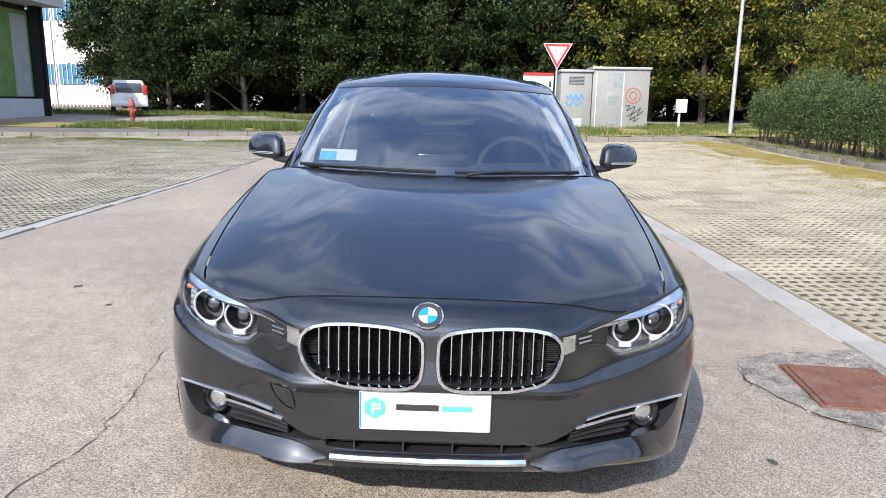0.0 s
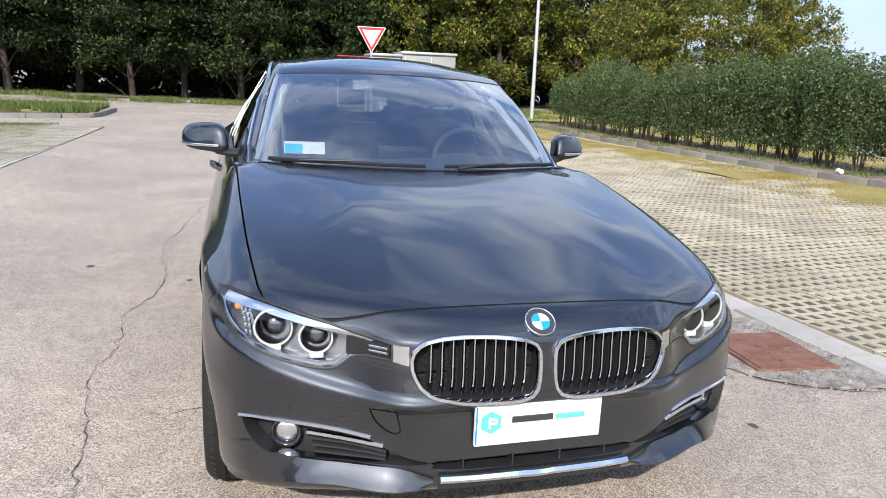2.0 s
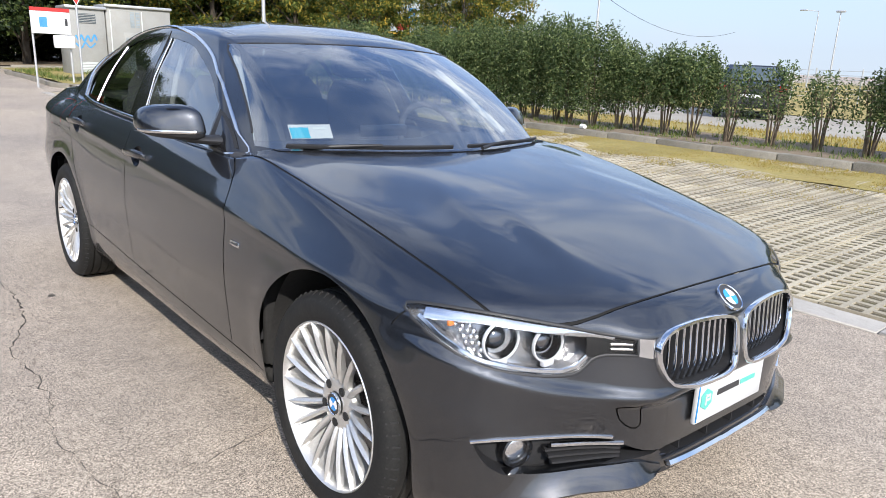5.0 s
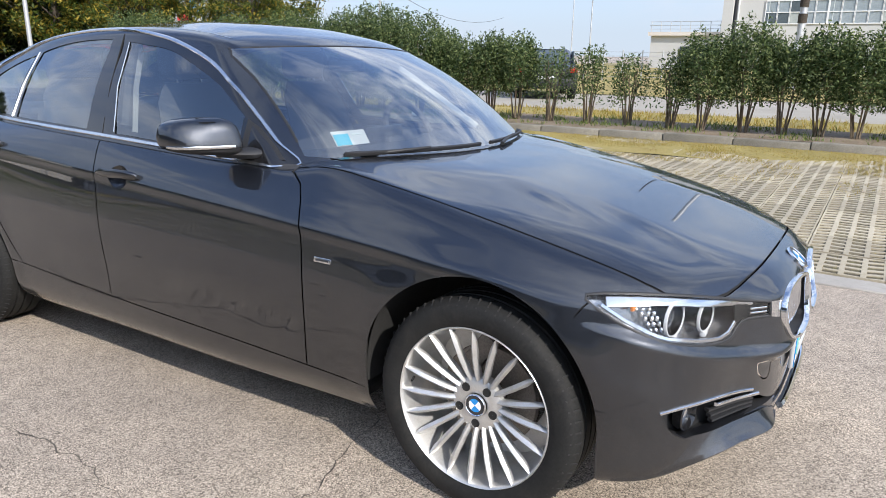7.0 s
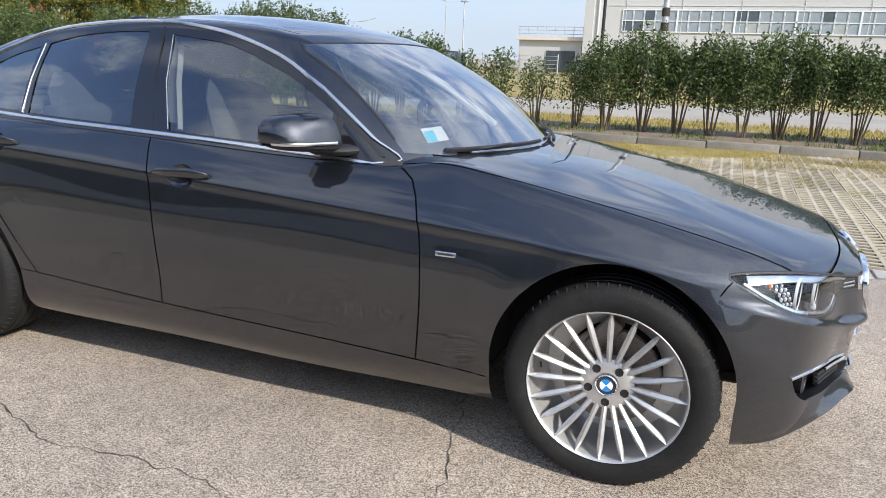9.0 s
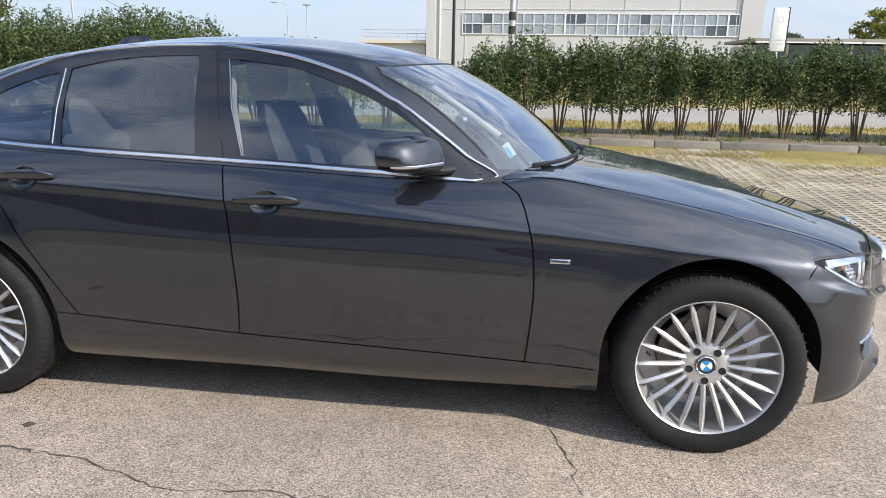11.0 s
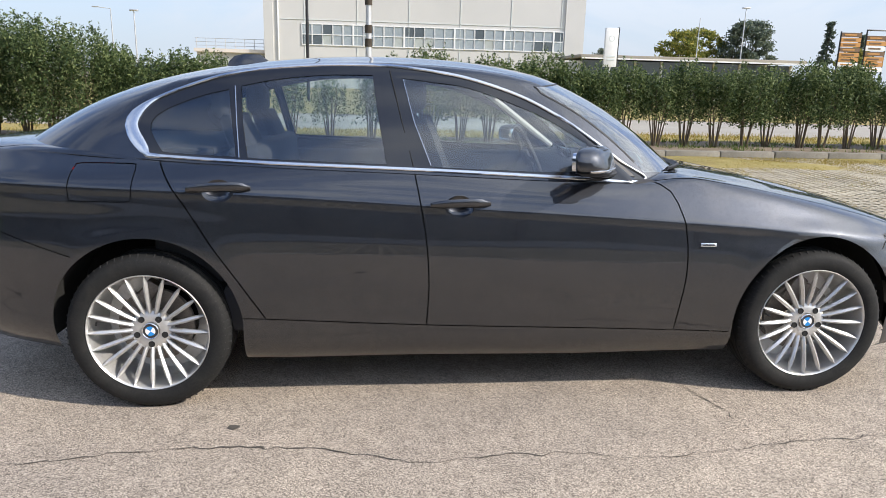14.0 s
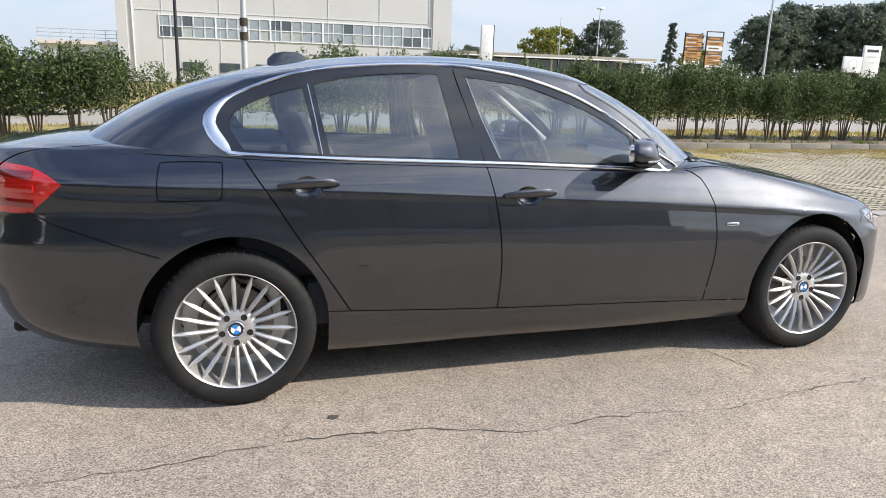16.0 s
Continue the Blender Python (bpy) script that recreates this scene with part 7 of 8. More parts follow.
LAB = "tall leafy tree at the edge of the car park"
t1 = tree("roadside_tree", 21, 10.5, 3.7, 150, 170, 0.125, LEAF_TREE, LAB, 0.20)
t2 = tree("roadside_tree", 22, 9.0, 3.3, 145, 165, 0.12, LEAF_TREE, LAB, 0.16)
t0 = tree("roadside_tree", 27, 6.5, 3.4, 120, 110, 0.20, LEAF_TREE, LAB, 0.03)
plant(t0, [(-22 + 4.2 * k, 52 + 1.5 * (k % 2), 1.15) for k in range(14)] + [(-19 + 3.4 * k, 43.5 + (k % 3), 0.62 + 0.05 * (k % 4)) for k in range(13)], 9)
t3 = tree("roadside_tree", 23, 9.5, 3.3, 130, 130, 0.12, LEAF_YELLOW, "tree with yellowing autumn leaves behind the hedge", 0.10)
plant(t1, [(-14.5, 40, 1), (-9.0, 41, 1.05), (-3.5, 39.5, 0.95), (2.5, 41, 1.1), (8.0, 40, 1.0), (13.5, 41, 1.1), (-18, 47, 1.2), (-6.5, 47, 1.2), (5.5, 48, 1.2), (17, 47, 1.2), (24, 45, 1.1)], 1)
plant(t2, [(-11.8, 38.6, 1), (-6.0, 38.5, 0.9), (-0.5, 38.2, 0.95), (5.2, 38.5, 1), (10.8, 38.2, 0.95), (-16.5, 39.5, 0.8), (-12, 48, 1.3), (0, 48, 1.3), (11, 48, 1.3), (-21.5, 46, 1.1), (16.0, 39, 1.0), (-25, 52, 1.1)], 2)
plant(t3, [(17.5, 34, 1.0), (9.6, 36.6, 1.02), (13.4, 35.2, 0.98), (11.2, 37.5, 1.10), (21.5, 33.5, 0.95), (25.0, 34.5, 0.9), (28.0, 33, 0.85), (19.0, 31.5, 0.7), (16.0, 25.0, 0.62), (17.9, 24.6, 0.55), (20.3, 23.6, 0.58), (23.5, 25, 0.62)], 3)
t4 = tree("far_tree", 24, 11.0, 4.2, 120, 80, 0.26, LEAF_HAZED, "dark round tree far beyond the hedge", 0.12)
t5 = tree("far_tree", 25, 8.5, 3.4, 90, 80, 0.22, LEAF_GOLD, "yellow-green tree behind the low showroom", 0.2)
t6 = tree("cypress", 26, 10.0, 1.5, 70, 80, 0.20, LEAF_HAZED, "slim dark cypress far away", 0.06, conifer=True)
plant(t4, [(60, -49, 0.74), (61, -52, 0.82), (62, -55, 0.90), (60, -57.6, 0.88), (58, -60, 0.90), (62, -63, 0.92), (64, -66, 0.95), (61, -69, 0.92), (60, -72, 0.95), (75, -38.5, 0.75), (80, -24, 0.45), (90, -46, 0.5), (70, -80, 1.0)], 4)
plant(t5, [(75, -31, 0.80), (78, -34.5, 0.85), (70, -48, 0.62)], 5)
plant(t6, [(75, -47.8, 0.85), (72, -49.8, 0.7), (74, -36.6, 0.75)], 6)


def grass(name, n, where, size, material, label, seed):
    """Blades scattered over a stretch of ground, as one piece of stuff."""
    rng = np.random.default_rng(seed)
    P = where(rng, n)
    n = len(P)
    z = np.array([ground_z(x, y) for x, y in P[:, :2]]) + P[:, 2]
    h = size * rng.uniform(0.4, 1.3, n)
    d = rng.normal(scale=0.45, size=(n, 2)) * h[:, None]
    a = rng.uniform(0, 2 * math.pi, n)
    w = size * 0.10
    b0 = np.stack((P[:, 0] + w * np.cos(a), P[:, 1] + w * np.sin(a), z), axis=1)
    b1 = np.stack((P[:, 0] - w * np.cos(a), P[:, 1] - w * np.sin(a), z), axis=1)
    t = np.stack((P[:, 0] + d[:, 0], P[:, 1] + d[:, 1], z + h), axis=1)
    V = np.stack((b0, b1, t), axis=1).reshape(-1, 3)
    me = bpy.data.meshes.new(name)
    me.vertices.add(3 * n)
    me.vertices.foreach_set("co", V.ravel())
    me.loops.add(3 * n)
    me.loops.foreach_set("vertex_index", np.arange(3 * n, dtype=np.int32))
    me.polygons.add(n)
    me.polygons.foreach_set("loop_start", np.arange(0, 3 * n, 3, dtype=np.int32))
    me.update(calc_edges=True)
    me.materials.append(material)
    return tagged(new(name, me), label, "grass", kind="stuff")


def clumped(rng, n, x0, x1, y0, y1, dz, lim, k=2.2):
    """Points that gather where a slow noise is high."""
    out = []
    while len(out) < n:
        x, y = rng.uniform(x0, x1), rng.uniform(y0, y1)
        if noise.noise(Vector((x * k, y * k, 7.0))) + 0.35 * noise.noise(Vector((x * k * 4, y * k * 4, 2.0))) > lim:
            out.append((x, y, dz))
    return np.array(out)


grass("kerb_weeds", 120000, lambda r, n: np.concatenate((clumped(r, n // 2, 7.45, 8.30, -12, 20, 0.0, -0.35), clumped(r, n // 3, 6.5, 8.3, -12, 20, 0.0, -0.05), clumped(r, n // 6, 5.2, 8.3, -6, 20, 0.0, 0.12))), 0.050, GRASS_DRY, "dry yellow weeds along the kerb", 31)
grass("slot_grass", 14000, lambda r, n: clumped(r, n, 2.6, 8.0, -8, 20, 0.0, 0.15, 0.9), 0.030, GRASS_DRY, "short dry grass in the paver slots", 32)
grass("hedge_bed_weeds", 9000, lambda r, n: clumped(r, n, 8.5, 10.4, -16, 20, 0.12, 0.05, 1.6), 0.09, GRASS_GREEN, "sparse weeds under the hedge", 33)
grass("verge_grass", 22000, lambda r, n: clumped(r, n, 10.2, 13.4, -22, 30, 0.03, -0.2, 1.0), 0.10, GRASS_DRY, "dry verge grass behind the hedge", 34)
grass("island_grass", 16000, lambda r, n: np.concatenate((clumped(r, n // 2, -13, -4.9, 20.8, 24.2, 0.12, -0.1, 1.0), clumped(r, n // 2, 3.2, 13, 21.2, 31, 0.10, -0.1, 0.8))), 0.15, GRASS_GREEN, "uneven grass on the kerbed islands", 35)
grass("left_paving_weeds", 50000, lambda r, n: np.concatenate((clumped(r, n // 2, -16, -5.2, 9, 18.3, 0.0, 0.0, 0.6), clumped(r, n // 2, -16, -5.2, 15.5, 18.4, 0.0, -0.2, 0.9))), 0.05, GRASS_GREEN, "weeds growing through the far paving", 36)
grass("forest_edge_grass", 16000, lambda r, n: np.concatenate((clumped(r, n // 2, -22, 3, 32.8, 36.5, 0.06, -0.1, 0.6), clumped(r, n // 2, -9.5, -4.9, 21.0, 24.0, 0.12, -0.3, 0.8))), 0.22, GRASS_GREEN, "long grass by the trees", 37)

# ---- buildings, street furniture, vehicles ----
def bpart(name, c, s, mat, parent, bevel=0.0, label="", m=None):
    return part(name, boxed(c, s, bevel, 2, m), mat, parent, label, smooth=bool(bevel))


# factory across the lane: pale concrete panels with a long window band
fac = thing("factory_building", Matrix.Translation((70, -2.1, 0)), "white concrete-panel factory with a long window band", "building")
bpart("wall", (6, 0, 5.5), (12, 32.4, 11), RENDERW, fac)
bpart("corner_pier", (-0.06, 15.75, 5.5), (0.2, 0.9, 11), RENDERW, fac)
bpart("corner_pier", (-0.06, -15.2, 5.5), (0.2, 2.0, 11), RENDERW, fac)
for k in range(6):
    bpart("panel_joint", (-0.02, 12.2 - 5.2 * k, 5.5), (0.06, 0.05, 11), GREYINK, fac)
bpart("panel_joint", (-0.02, 0, 6.7), (0.06, 29.0, 0.05), GREYINK, fac)
NWIN = 26
for k in range(NWIN):
    yc = 12.5 - (k + 0.5) * 26.6 / NWIN
    wdw = new("window")
    wdw.parent = fac
    wdw.matrix_basis = Matrix.Translation((-0.03, yc, 5.30))
    bm = bmesh.new()
    for c, s in (((0, 0, 1.0), (0.14, 1.02, 0.09)), ((0, 0, 0.0), (0.14, 1.02, 0.08)), ((0, 0, -1.0), (0.14, 1.02, 0.09)), ((0, 0.49, 0), (0.13, 0.07, 2.0)), ((0, -0.49, 0), (0.13, 0.07, 2.0))):
        box(bm, c, s)
    part("frame", bm, SIGNWHITE, wdw, smooth=False)
    for z in (0.5, -0.5):
        mt = random.choice((PANEGREY, PANE, PANEGREY, PANEGREY, NET if z < 0 else PANEGREY))
        part("pane", boxed((0.02, 0, z), (0.06, 0.92, 0.92)), mt, wdw, smooth=False)
    if k % 5 == 4:
        bpart("mullion", (-0.03, yc - 0.51, 5.30), (0.16, 0.16, 2.1), SIGNWHITE, fac)
for k in range(7):
    bpart("ground_window", (-0.02, 9.6 - 3.4 * k, 1.6), (0.10, 1.9, 0.9), PANE, fac)
bpart("downpipe", (-0.1, 14.8, 5.0), (0.12, 0.12, 10), SIGNWHITE, fac, 0.02)
# lower link with a terrace rail
lk = thing("factory_annex", Matrix.Translation((72, 17.5, 0)), "low pale annex with a railed terrace", "building")
bpart("wall", (2, 0.2, 1.7), (6, 6.6, 3.4), RENDERW, lk)
bpart("opening", (-1.05, -1.0, 1.2), (0.1, 3.0, 2.2), PANE, lk)
bpart("slab", (1.9, 0.2, 3.5), (6.6, 7.0, 0.35), RENDERP, lk)
for k in range(8):
    bm = rod(bmesh.new(), (-1.2, -3.2 + 0.95 * k, 3.65), (-1.2, -3.2 + 0.95 * k, 4.65), 0.035, None, 6)
    part("rail_post", bm, GALV, lk)
for z in (3.95, 4.3, 4.65):
    part("rail", rod(bmesh.new(), (-1.2, -3.3, z), (-1.2, 3.6, z), 0.03, None, 6), GALV, lk)

# low showroom with a flat roof
sh = thing("showroom", Matrix.Translation((52, -22.0, 0)), "low glazed showroom with a pale flat roof", "building")
bpart("wall", (4, 0, 1.5), (7.6, 17.2, 3.0), RENDERW, sh)
bpart("roof", (3.4, 0, 3.34), (9.4, 18.2, 0.22), ROADFAR, sh, 0.02)
bpart("roof_band", (-1.32, 0, 3.18), (0.1, 18.0, 0.10), SIGNWHITE, sh)
for k in range(8):
    bpart("pane", (0.12, -7.5 + 2.15 * k, 2.2), (0.1, 1.95, 1.72), PANE, sh)
    bpart("post", (0.05, -8.6 + 2.15 * k, 1.6), (0.16, 0.14, 3.0), SIGNWHITE, sh)
bpart("parapet", (0.02, 0, 1.1), (0.2, 17.2, 0.7), SIGNWHITE, sh)
# fence of the far yard
fe = thing("mesh_fence", Matrix.Translation((33, 12, 0.1)), "grey steel fence in front of the factory", "fence")
for k in range(20):
    part("fence_post", rod(bmesh.new(), (0, -4 + 1.0 * k, 0), (0, -4 + 1.0 * k, 1.5), 0.03, None, 6), GALV, fe)
for k in range(7):
    part("fence_rail", rod(bmesh.new(), (0, -4, 0.2 + 0.2 * k), (0, 15, 0.2 + 0.2 * k), 0.010, None, 4), GALV, fe)

# masts
def mast(name, x, y, h, r, mat, label, head=0):
    e = thing(name, Matrix.Translation(on_ground(x, y, 0.0)), label, "pole")
    part("pole", rod(bmesh.new(), (0, 0, -0.1), (0, 0, h), r, r * 0.6, 10), mat, e)
    if head == 1:
        part("lamp_arm", rod(bmesh.new(), (0, 0, h - 0.03), (-0.3, 0.9, h + 0.06), 0.03, None, 8), mat, e)
        part("lamp_head", boxed((-0.35, 1.1, h + 0.07), (0.26, 0.6, 0.10), 0.04, 2), mat, e)
    if head == 2:
        part("lamp_head", boxed((0, 0, h + 0.05), (0.3, 0.7, 0.16), 0.05, 2), GALV, e)
    return e


mast("dark_pole", 32.2, 5.75, 9.5, 0.09, DARKFRAME, "slim dark steel pole beside the lane")
pl = mast("steel_pole", 29.6, 2.72, 9.5, 0.16, GALV, "thick grey steel pole with weathered bands")
for z in (2.6, 3.2, 4.4):
    part("rust_band", lathe(bmesh.new(), ((0.168, 0.0), (0.168, 0.35)), 10, Matrix.Translation((0, 0, z)) @ pose(0, 0, 0, 0, -90, 0)), BARK, pl)
mast("street_lamp", 62.5, 26.0, 6.3, 0.07, GALV, "slim grey street lamp far away", 1)
mast("street_lamp", 60.0, 23.2, 6.0, 0.08, GALV, "slim grey street lamp far away", 2)
mast("street_lamp", 62.0, -31.3, 8.3, 0.07, GALV, "slim grey street lamp far away", 2)
mast("steel_pole", 52.0, -22.6, 6.4, 0.05, GALV, "thin grey pole far away")
mast("steel_pole", 40.0, -33.2, 12.0, 0.09, GALV, "tall grey pole beyond the hedge")
up = mast("utility_pole", 45.0, 35.5, 6.8, 0.13, GALV, "grey utility pole carrying a thin cable")
a, b = Vector((45, 35.5, 6.9)), Vector((75, 40, 5.5))
bm = tube(bmesh.new(), [a.lerp(b, t) + Vector((0, 0, -1.6 * 4 * t * (1 - t))) for t in np.linspace(0, 1, 14)], 0.018, 5)
part("cable", bm, DARKFRAME, up).matrix_parent_inverse = up.matrix_world.inverted()
mast("street_lamp", 9.85, 22.3, 9.0, 0.075, GALV, "pale tapered lamp post on the kerbed island")

# totem and direction boards
tm = thing("totem_sign", Matrix.Translation((29.4, -8.5, 0)), "pale upright sign panel on a post", "sign")
bpart("panel", (0, 0, 2.95), (0.18, 0.60, 1.75), SIGNWHITE, tm, 0.02)
bpart("panel_edge", (0.02, -0.32, 2.95), (0.16, 0.07, 1.80), INK, tm)
bpart("print_bar", (-0.095, 0.0, 2.55), (0.01, 0.40, 0.06), GREYINK, tm)
bpart("print_bar", (-0.095, 0.0, 2.40), (0.01, 0.36, 0.06), GREYINK, tm)
part("round_mark", lathe(bmesh.new(), ((0.14, 0.0), (0.11, 0.0)), 20, Matrix.Translation((-0.096, 0, 3.35))), GREYINK, tm)
part("post", rod(bmesh.new(), (0, 0, 0), (0, 0, 2.1), 0.07, None, 8), GALV, tm)
for yb, z0, z1, frame_top in ((-30.6, 2.9, 5.25, False), (-32.5, 2.6, 5.1, True)):
    db = thing("direction_board", Matrix.Translation((45, yb, 0)), "stack of orange and brown direction boards", "sign")
    n = 7
    for k in range(n):
        z = z0 + (z1 - z0) * (k + 0.5) / n
        bpart("board", (0, 0, z), (0.08, 1.45, (z1 - z0) / n - 0.05), SIGNWHITE if (k == 0 or (frame_top and k == 4)) else SIGNORANGE if k % 3 else SIGNBROWN, db)
        bpart("print_bar", (-0.05, 0.1, z), (0.02, 0.9, 0.10), SIGNBROWN if k % 3 else SIGNORANGE, db)
    for s in (-1, 1):
        part("post", rod(bmesh.new(), (0.06, 0.75 * s, 0), (0.06, 0.75 * s, z1 + (0.35 if frame_top else 0.05)), 0.05, None, 8), DARKFRAME, db)
    if frame_top:
        part("top_bar", rod(bmesh.new(), (0.06, -0.75, z1 + 0.35), (0.06, 0.75, z1 + 0.35), 0.05, None, 8), DARKFRAME, db)
for yb, z0, z1, wd in ((-38.9, 2.6, 3.7, 1.6), (-40.5, 2.3, 4.5, 1.5)):
    ps = thing("panel_sign", Matrix.Translation((38, yb, 0)), "white sign panel beyond the hedge", "sign")
    bpart("panel", (0, 0, (z0 + z1) / 2), (0.15, wd, z1 - z0), SIGNWHITE, ps, 0.02)
    if wd > 1.55:
        part("round_mark", lathe(bmesh.new(), ((0.42, 0.0), (0.34, 0.0)), 24, Matrix.Translation((-0.08, 0, (z0 + z1) / 2))), GREYINK, ps)
    else:
        for k in range(3):
            bpart("print_bar", (-0.085, 0.0, z1 - 0.35 - 0.4 * k), (0.02, 1.0 - 0.2 * k, 0.18 if k == 0 else 0.08), INK if k == 0 else GREYINK, ps)
    part("post", rod(bmesh.new(), (0.05, 0, 0), (0.05, 0, z0 + 0.1), 0.07, None, 8), GALV, ps)

# give-way sign
gz0 = ground_z(3.45, 20.9)
gw = thing("give_way_sign", Matrix.Translation((3.45, 20.6, gz0)), "red and white triangular give-way sign on a grey post", "sign")
def tri(sz, zc):
    return rounded([(-sz / 2, zc + sz * 0.29), (sz / 2, zc + sz * 0.29), (0, zc - sz * 0.577)], 0.2, sharp=(0, 1, 2))
M90 = pose(0, 0, 0, 90)
zs = 2.85 - gz0
part("plate", plate_of(tri(0.90, zs), M90, 0.012), SIGNRED, gw)
part("white_field", plate_of(tri(0.60, zs), Matrix.Translation((0, -0.013, 0)) @ M90, 0.003), SIGNWHITE, gw)
bm = bmesh.new()
strip(bm, [Vector((x * 1.0, -0.014, z)) for x, z in ((-0.45, zs + 0.261), (0.45, zs + 0.261), (0, zs - 0.52))], [Vector((0, -1, 0))] * 3, 0.035, 0.003, closed=True)
part("white_edge", bm, SIGNWHITE, gw)
part("post", rod(bmesh.new(), (0, 0.04, -0.2), (0, 0.04, zs + 0.2), 0.03, None, 10), GALV, gw)
# notice board with a red head
nb = thing("notice_board", Matrix.Translation((3.05, 22.0, ground_z(3.05, 22))), "white notice board with a red head and two posts", "sign")
bpart("red_head", (0, 0, 2.18), (1.02, 0.10, 0.10), SIGNRED, nb)
bpart("panel", (0, 0, 1.82), (1.02, 0.08, 0.62), SIGNWHITE, nb, 0.01)
bpart("blue_label", (-0.20, -0.045, 1.83), (0.20, 0.01, 0.28), SPRAYBLUE, nb)
bpart("print_bar", (0.14, -0.045, 1.86), (0.30, 0.01, 0.16), GREYINK, nb)
bpart("dark_label", (0.40, -0.045, 1.85), (0.07, 0.01, 0.20), INK, nb)
bpart("lower_box", (0.30, -0.04, 1.30), (0.55, 0.16, 0.36), SIGNWHITE, nb, 0.03)
for s in (-1, 1):
    part("post", rod(bmesh.new(), (0.48 * s, 0.06, -0.2), (0.48 * s, 0.06, 2.2), 0.03, None, 8), GALV, nb)

# electrical cabinets
def squiggle(pts, y, w, mat, parent, name="scrawl"):
    bm = bmesh.new()
    q = smooth_line([Vector(p) for p in pts], 0.02)
    strip(bm, [Vector((p.x, y, p.y)) for p in q], [Vector((0, -1, 0))] * len(q), w, 0.004)
    part(name, bm, mat, parent)


def cabinet(x0, x1, z1, label):
    x, w = (x0 + x1) / 2, x1 - x0
    g = ground_z(x, 27.2)
    e = thing("electrical_cabinet", Matrix.Translation((x, 27.8, g)), label, "cabinet")
    bpart("body", (0, 0, z1 / 2 + 0.03), (w, 1.3, z1 - 0.06), CABINET, e, 0.015)
    bpart("roof", (0, -0.02, z1 + 0.05), (w + 0.10, 1.44, 0.10), GALV, e, 0.02)
    bpart("plinth", (0, 0, 0.03), (w - 0.04, 1.26, 0.10), KERB, e)
    return e, w


ca, w = cabinet(4.62, 5.90, 2.38, "pale grey electrical cabinet with a blue scrawl")
bpart("door", (0.0, -0.66, 1.2), (w - 0.16, 0.03, 2.15), CABINET, ca, 0.01)
for z, wd, hh in ((2.05, 0.62, 0.34), (0.35, 0.55, 0.34)):
    v = bpart("vent", (-0.0, -0.68, z), (wd, 0.02, hh), GREYINK if z < 1 else PANE, ca)
    for k in range(6):
        bpart("slat", (0, -0.695, z - hh / 2 + hh * (k + 0.5) / 6), (wd - 0.03, 0.012, 0.02), CABINET, v)
squiggle([(-0.40, 1.45), (-0.30, 1.28), (-0.22, 1.46), (-0.12, 1.26), (0.0, 1.44), (0.10, 1.26), (0.22, 1.48), (0.30, 1.30)], -0.680, 0.06, SPRAYBLUE, ca)
squiggle([(-0.42, 1.18), (-0.25, 1.02), (-0.10, 1.20), (0.06, 1.04), (0.24, 1.20)], -0.680, 0.05, SPRAYBLUE, ca)
cb, w = cabinet(5.94, 8.28, 2.46, "pale grey electrical cabinet with orange and black scrawls")
for x in (-1.02, 0.10):
    bpart("panel_seam", (x, -0.655, 1.2), (0.03, 0.012, 2.3), GREYINK, cb)
for x, z, wd, hh in ((-0.25, 2.05, 0.14, 0.55), (-0.05, 2.05, 0.14, 0.55), (-0.30, 1.22, 0.42, 0.36), (-0.30, 0.42, 0.42, 0.36)):
    v = bpart("vent", (x, -0.66, z), (wd, 0.02, hh), PANEGREY, cb)
    for k in range(5):
        bpart("slat", (x, -0.675, z - hh / 2 + hh * (k + 0.5) / 5), (wd - 0.03, 0.012, 0.025), CABINET, v)
bpart("small_door", (-0.30, -0.655, 0.95), (0.56, 0.02, 1.25), CABINET, cb, 0.008)
squiggle([(0.52 + 0.30 * math.cos(a), 1.42 + 0.30 * math.sin(a)) for a in np.linspace(0, 6.1, 14)], -0.665, 0.05, SPRAYRED, cb)
squiggle([(0.52 + 0.14 * math.cos(a), 1.42 + 0.16 * math.sin(a)) for a in np.linspace(0, 6.1, 10)], -0.665, 0.05, SPRAYRED, cb)
squiggle([(0.20, 0.98), (0.40, 1.02), (0.30, 0.80), (0.62, 0.98), (0.52, 0.66), (0.85, 0.92), (0.72, 0.60), (0.98, 0.80)], -0.665, 0.035, INK, cb)
squiggle([(0.30, 0.55), (0.50, 0.68), (0.45, 0.42), (0.66, 0.58), (0.60, 0.36), (0.80, 0.50)], -0.665, 0.035, INK, cb)
# small marker post
mp = thing("marker_post", Matrix.Translation((9.55, 27.0, ground_z(9.5, 27))), "white box on a pale post", "post")
part("post", rod(bmesh.new(), (0, 0, -0.1), (0, 0, 0.75), 0.05, None, 8), PLINTH, mp)
bpart("box", (0.06, 0, 1.0), (0.42, 0.25, 0.55), SIGNWHITE, mp, 0.03)

# hydrant
hx, hy = -11.85, 24.0
hy_t = thing("fire_hydrant", Matrix.Translation(on_ground(hx, hy, 0.12)), "worn red fire hydrant on the grass island", "hydrant")
part("barrel", lathe(bmesh.new(), ((0.13, 0.0), (0.13, 0.06), (0.085, 0.08), (0.085, 0.62), (0.12, 0.64), (0.12, 0.70), (0.10, 0.72), (0.09, 0.84), (0.05, 0.88), (0.035, 0.94), (0.001, 0.95)), 20, pose(0, 0, 0, 0, -90, 0)), HYDRANT, hy_t)
for s in (-1, 1):
    part("outlet", rod(bmesh.new(), (0.07 * s, 0, 0.50), (0.16 * s, -0.02, 0.48), 0.05, None, 12), HYDRANT, hy_t)
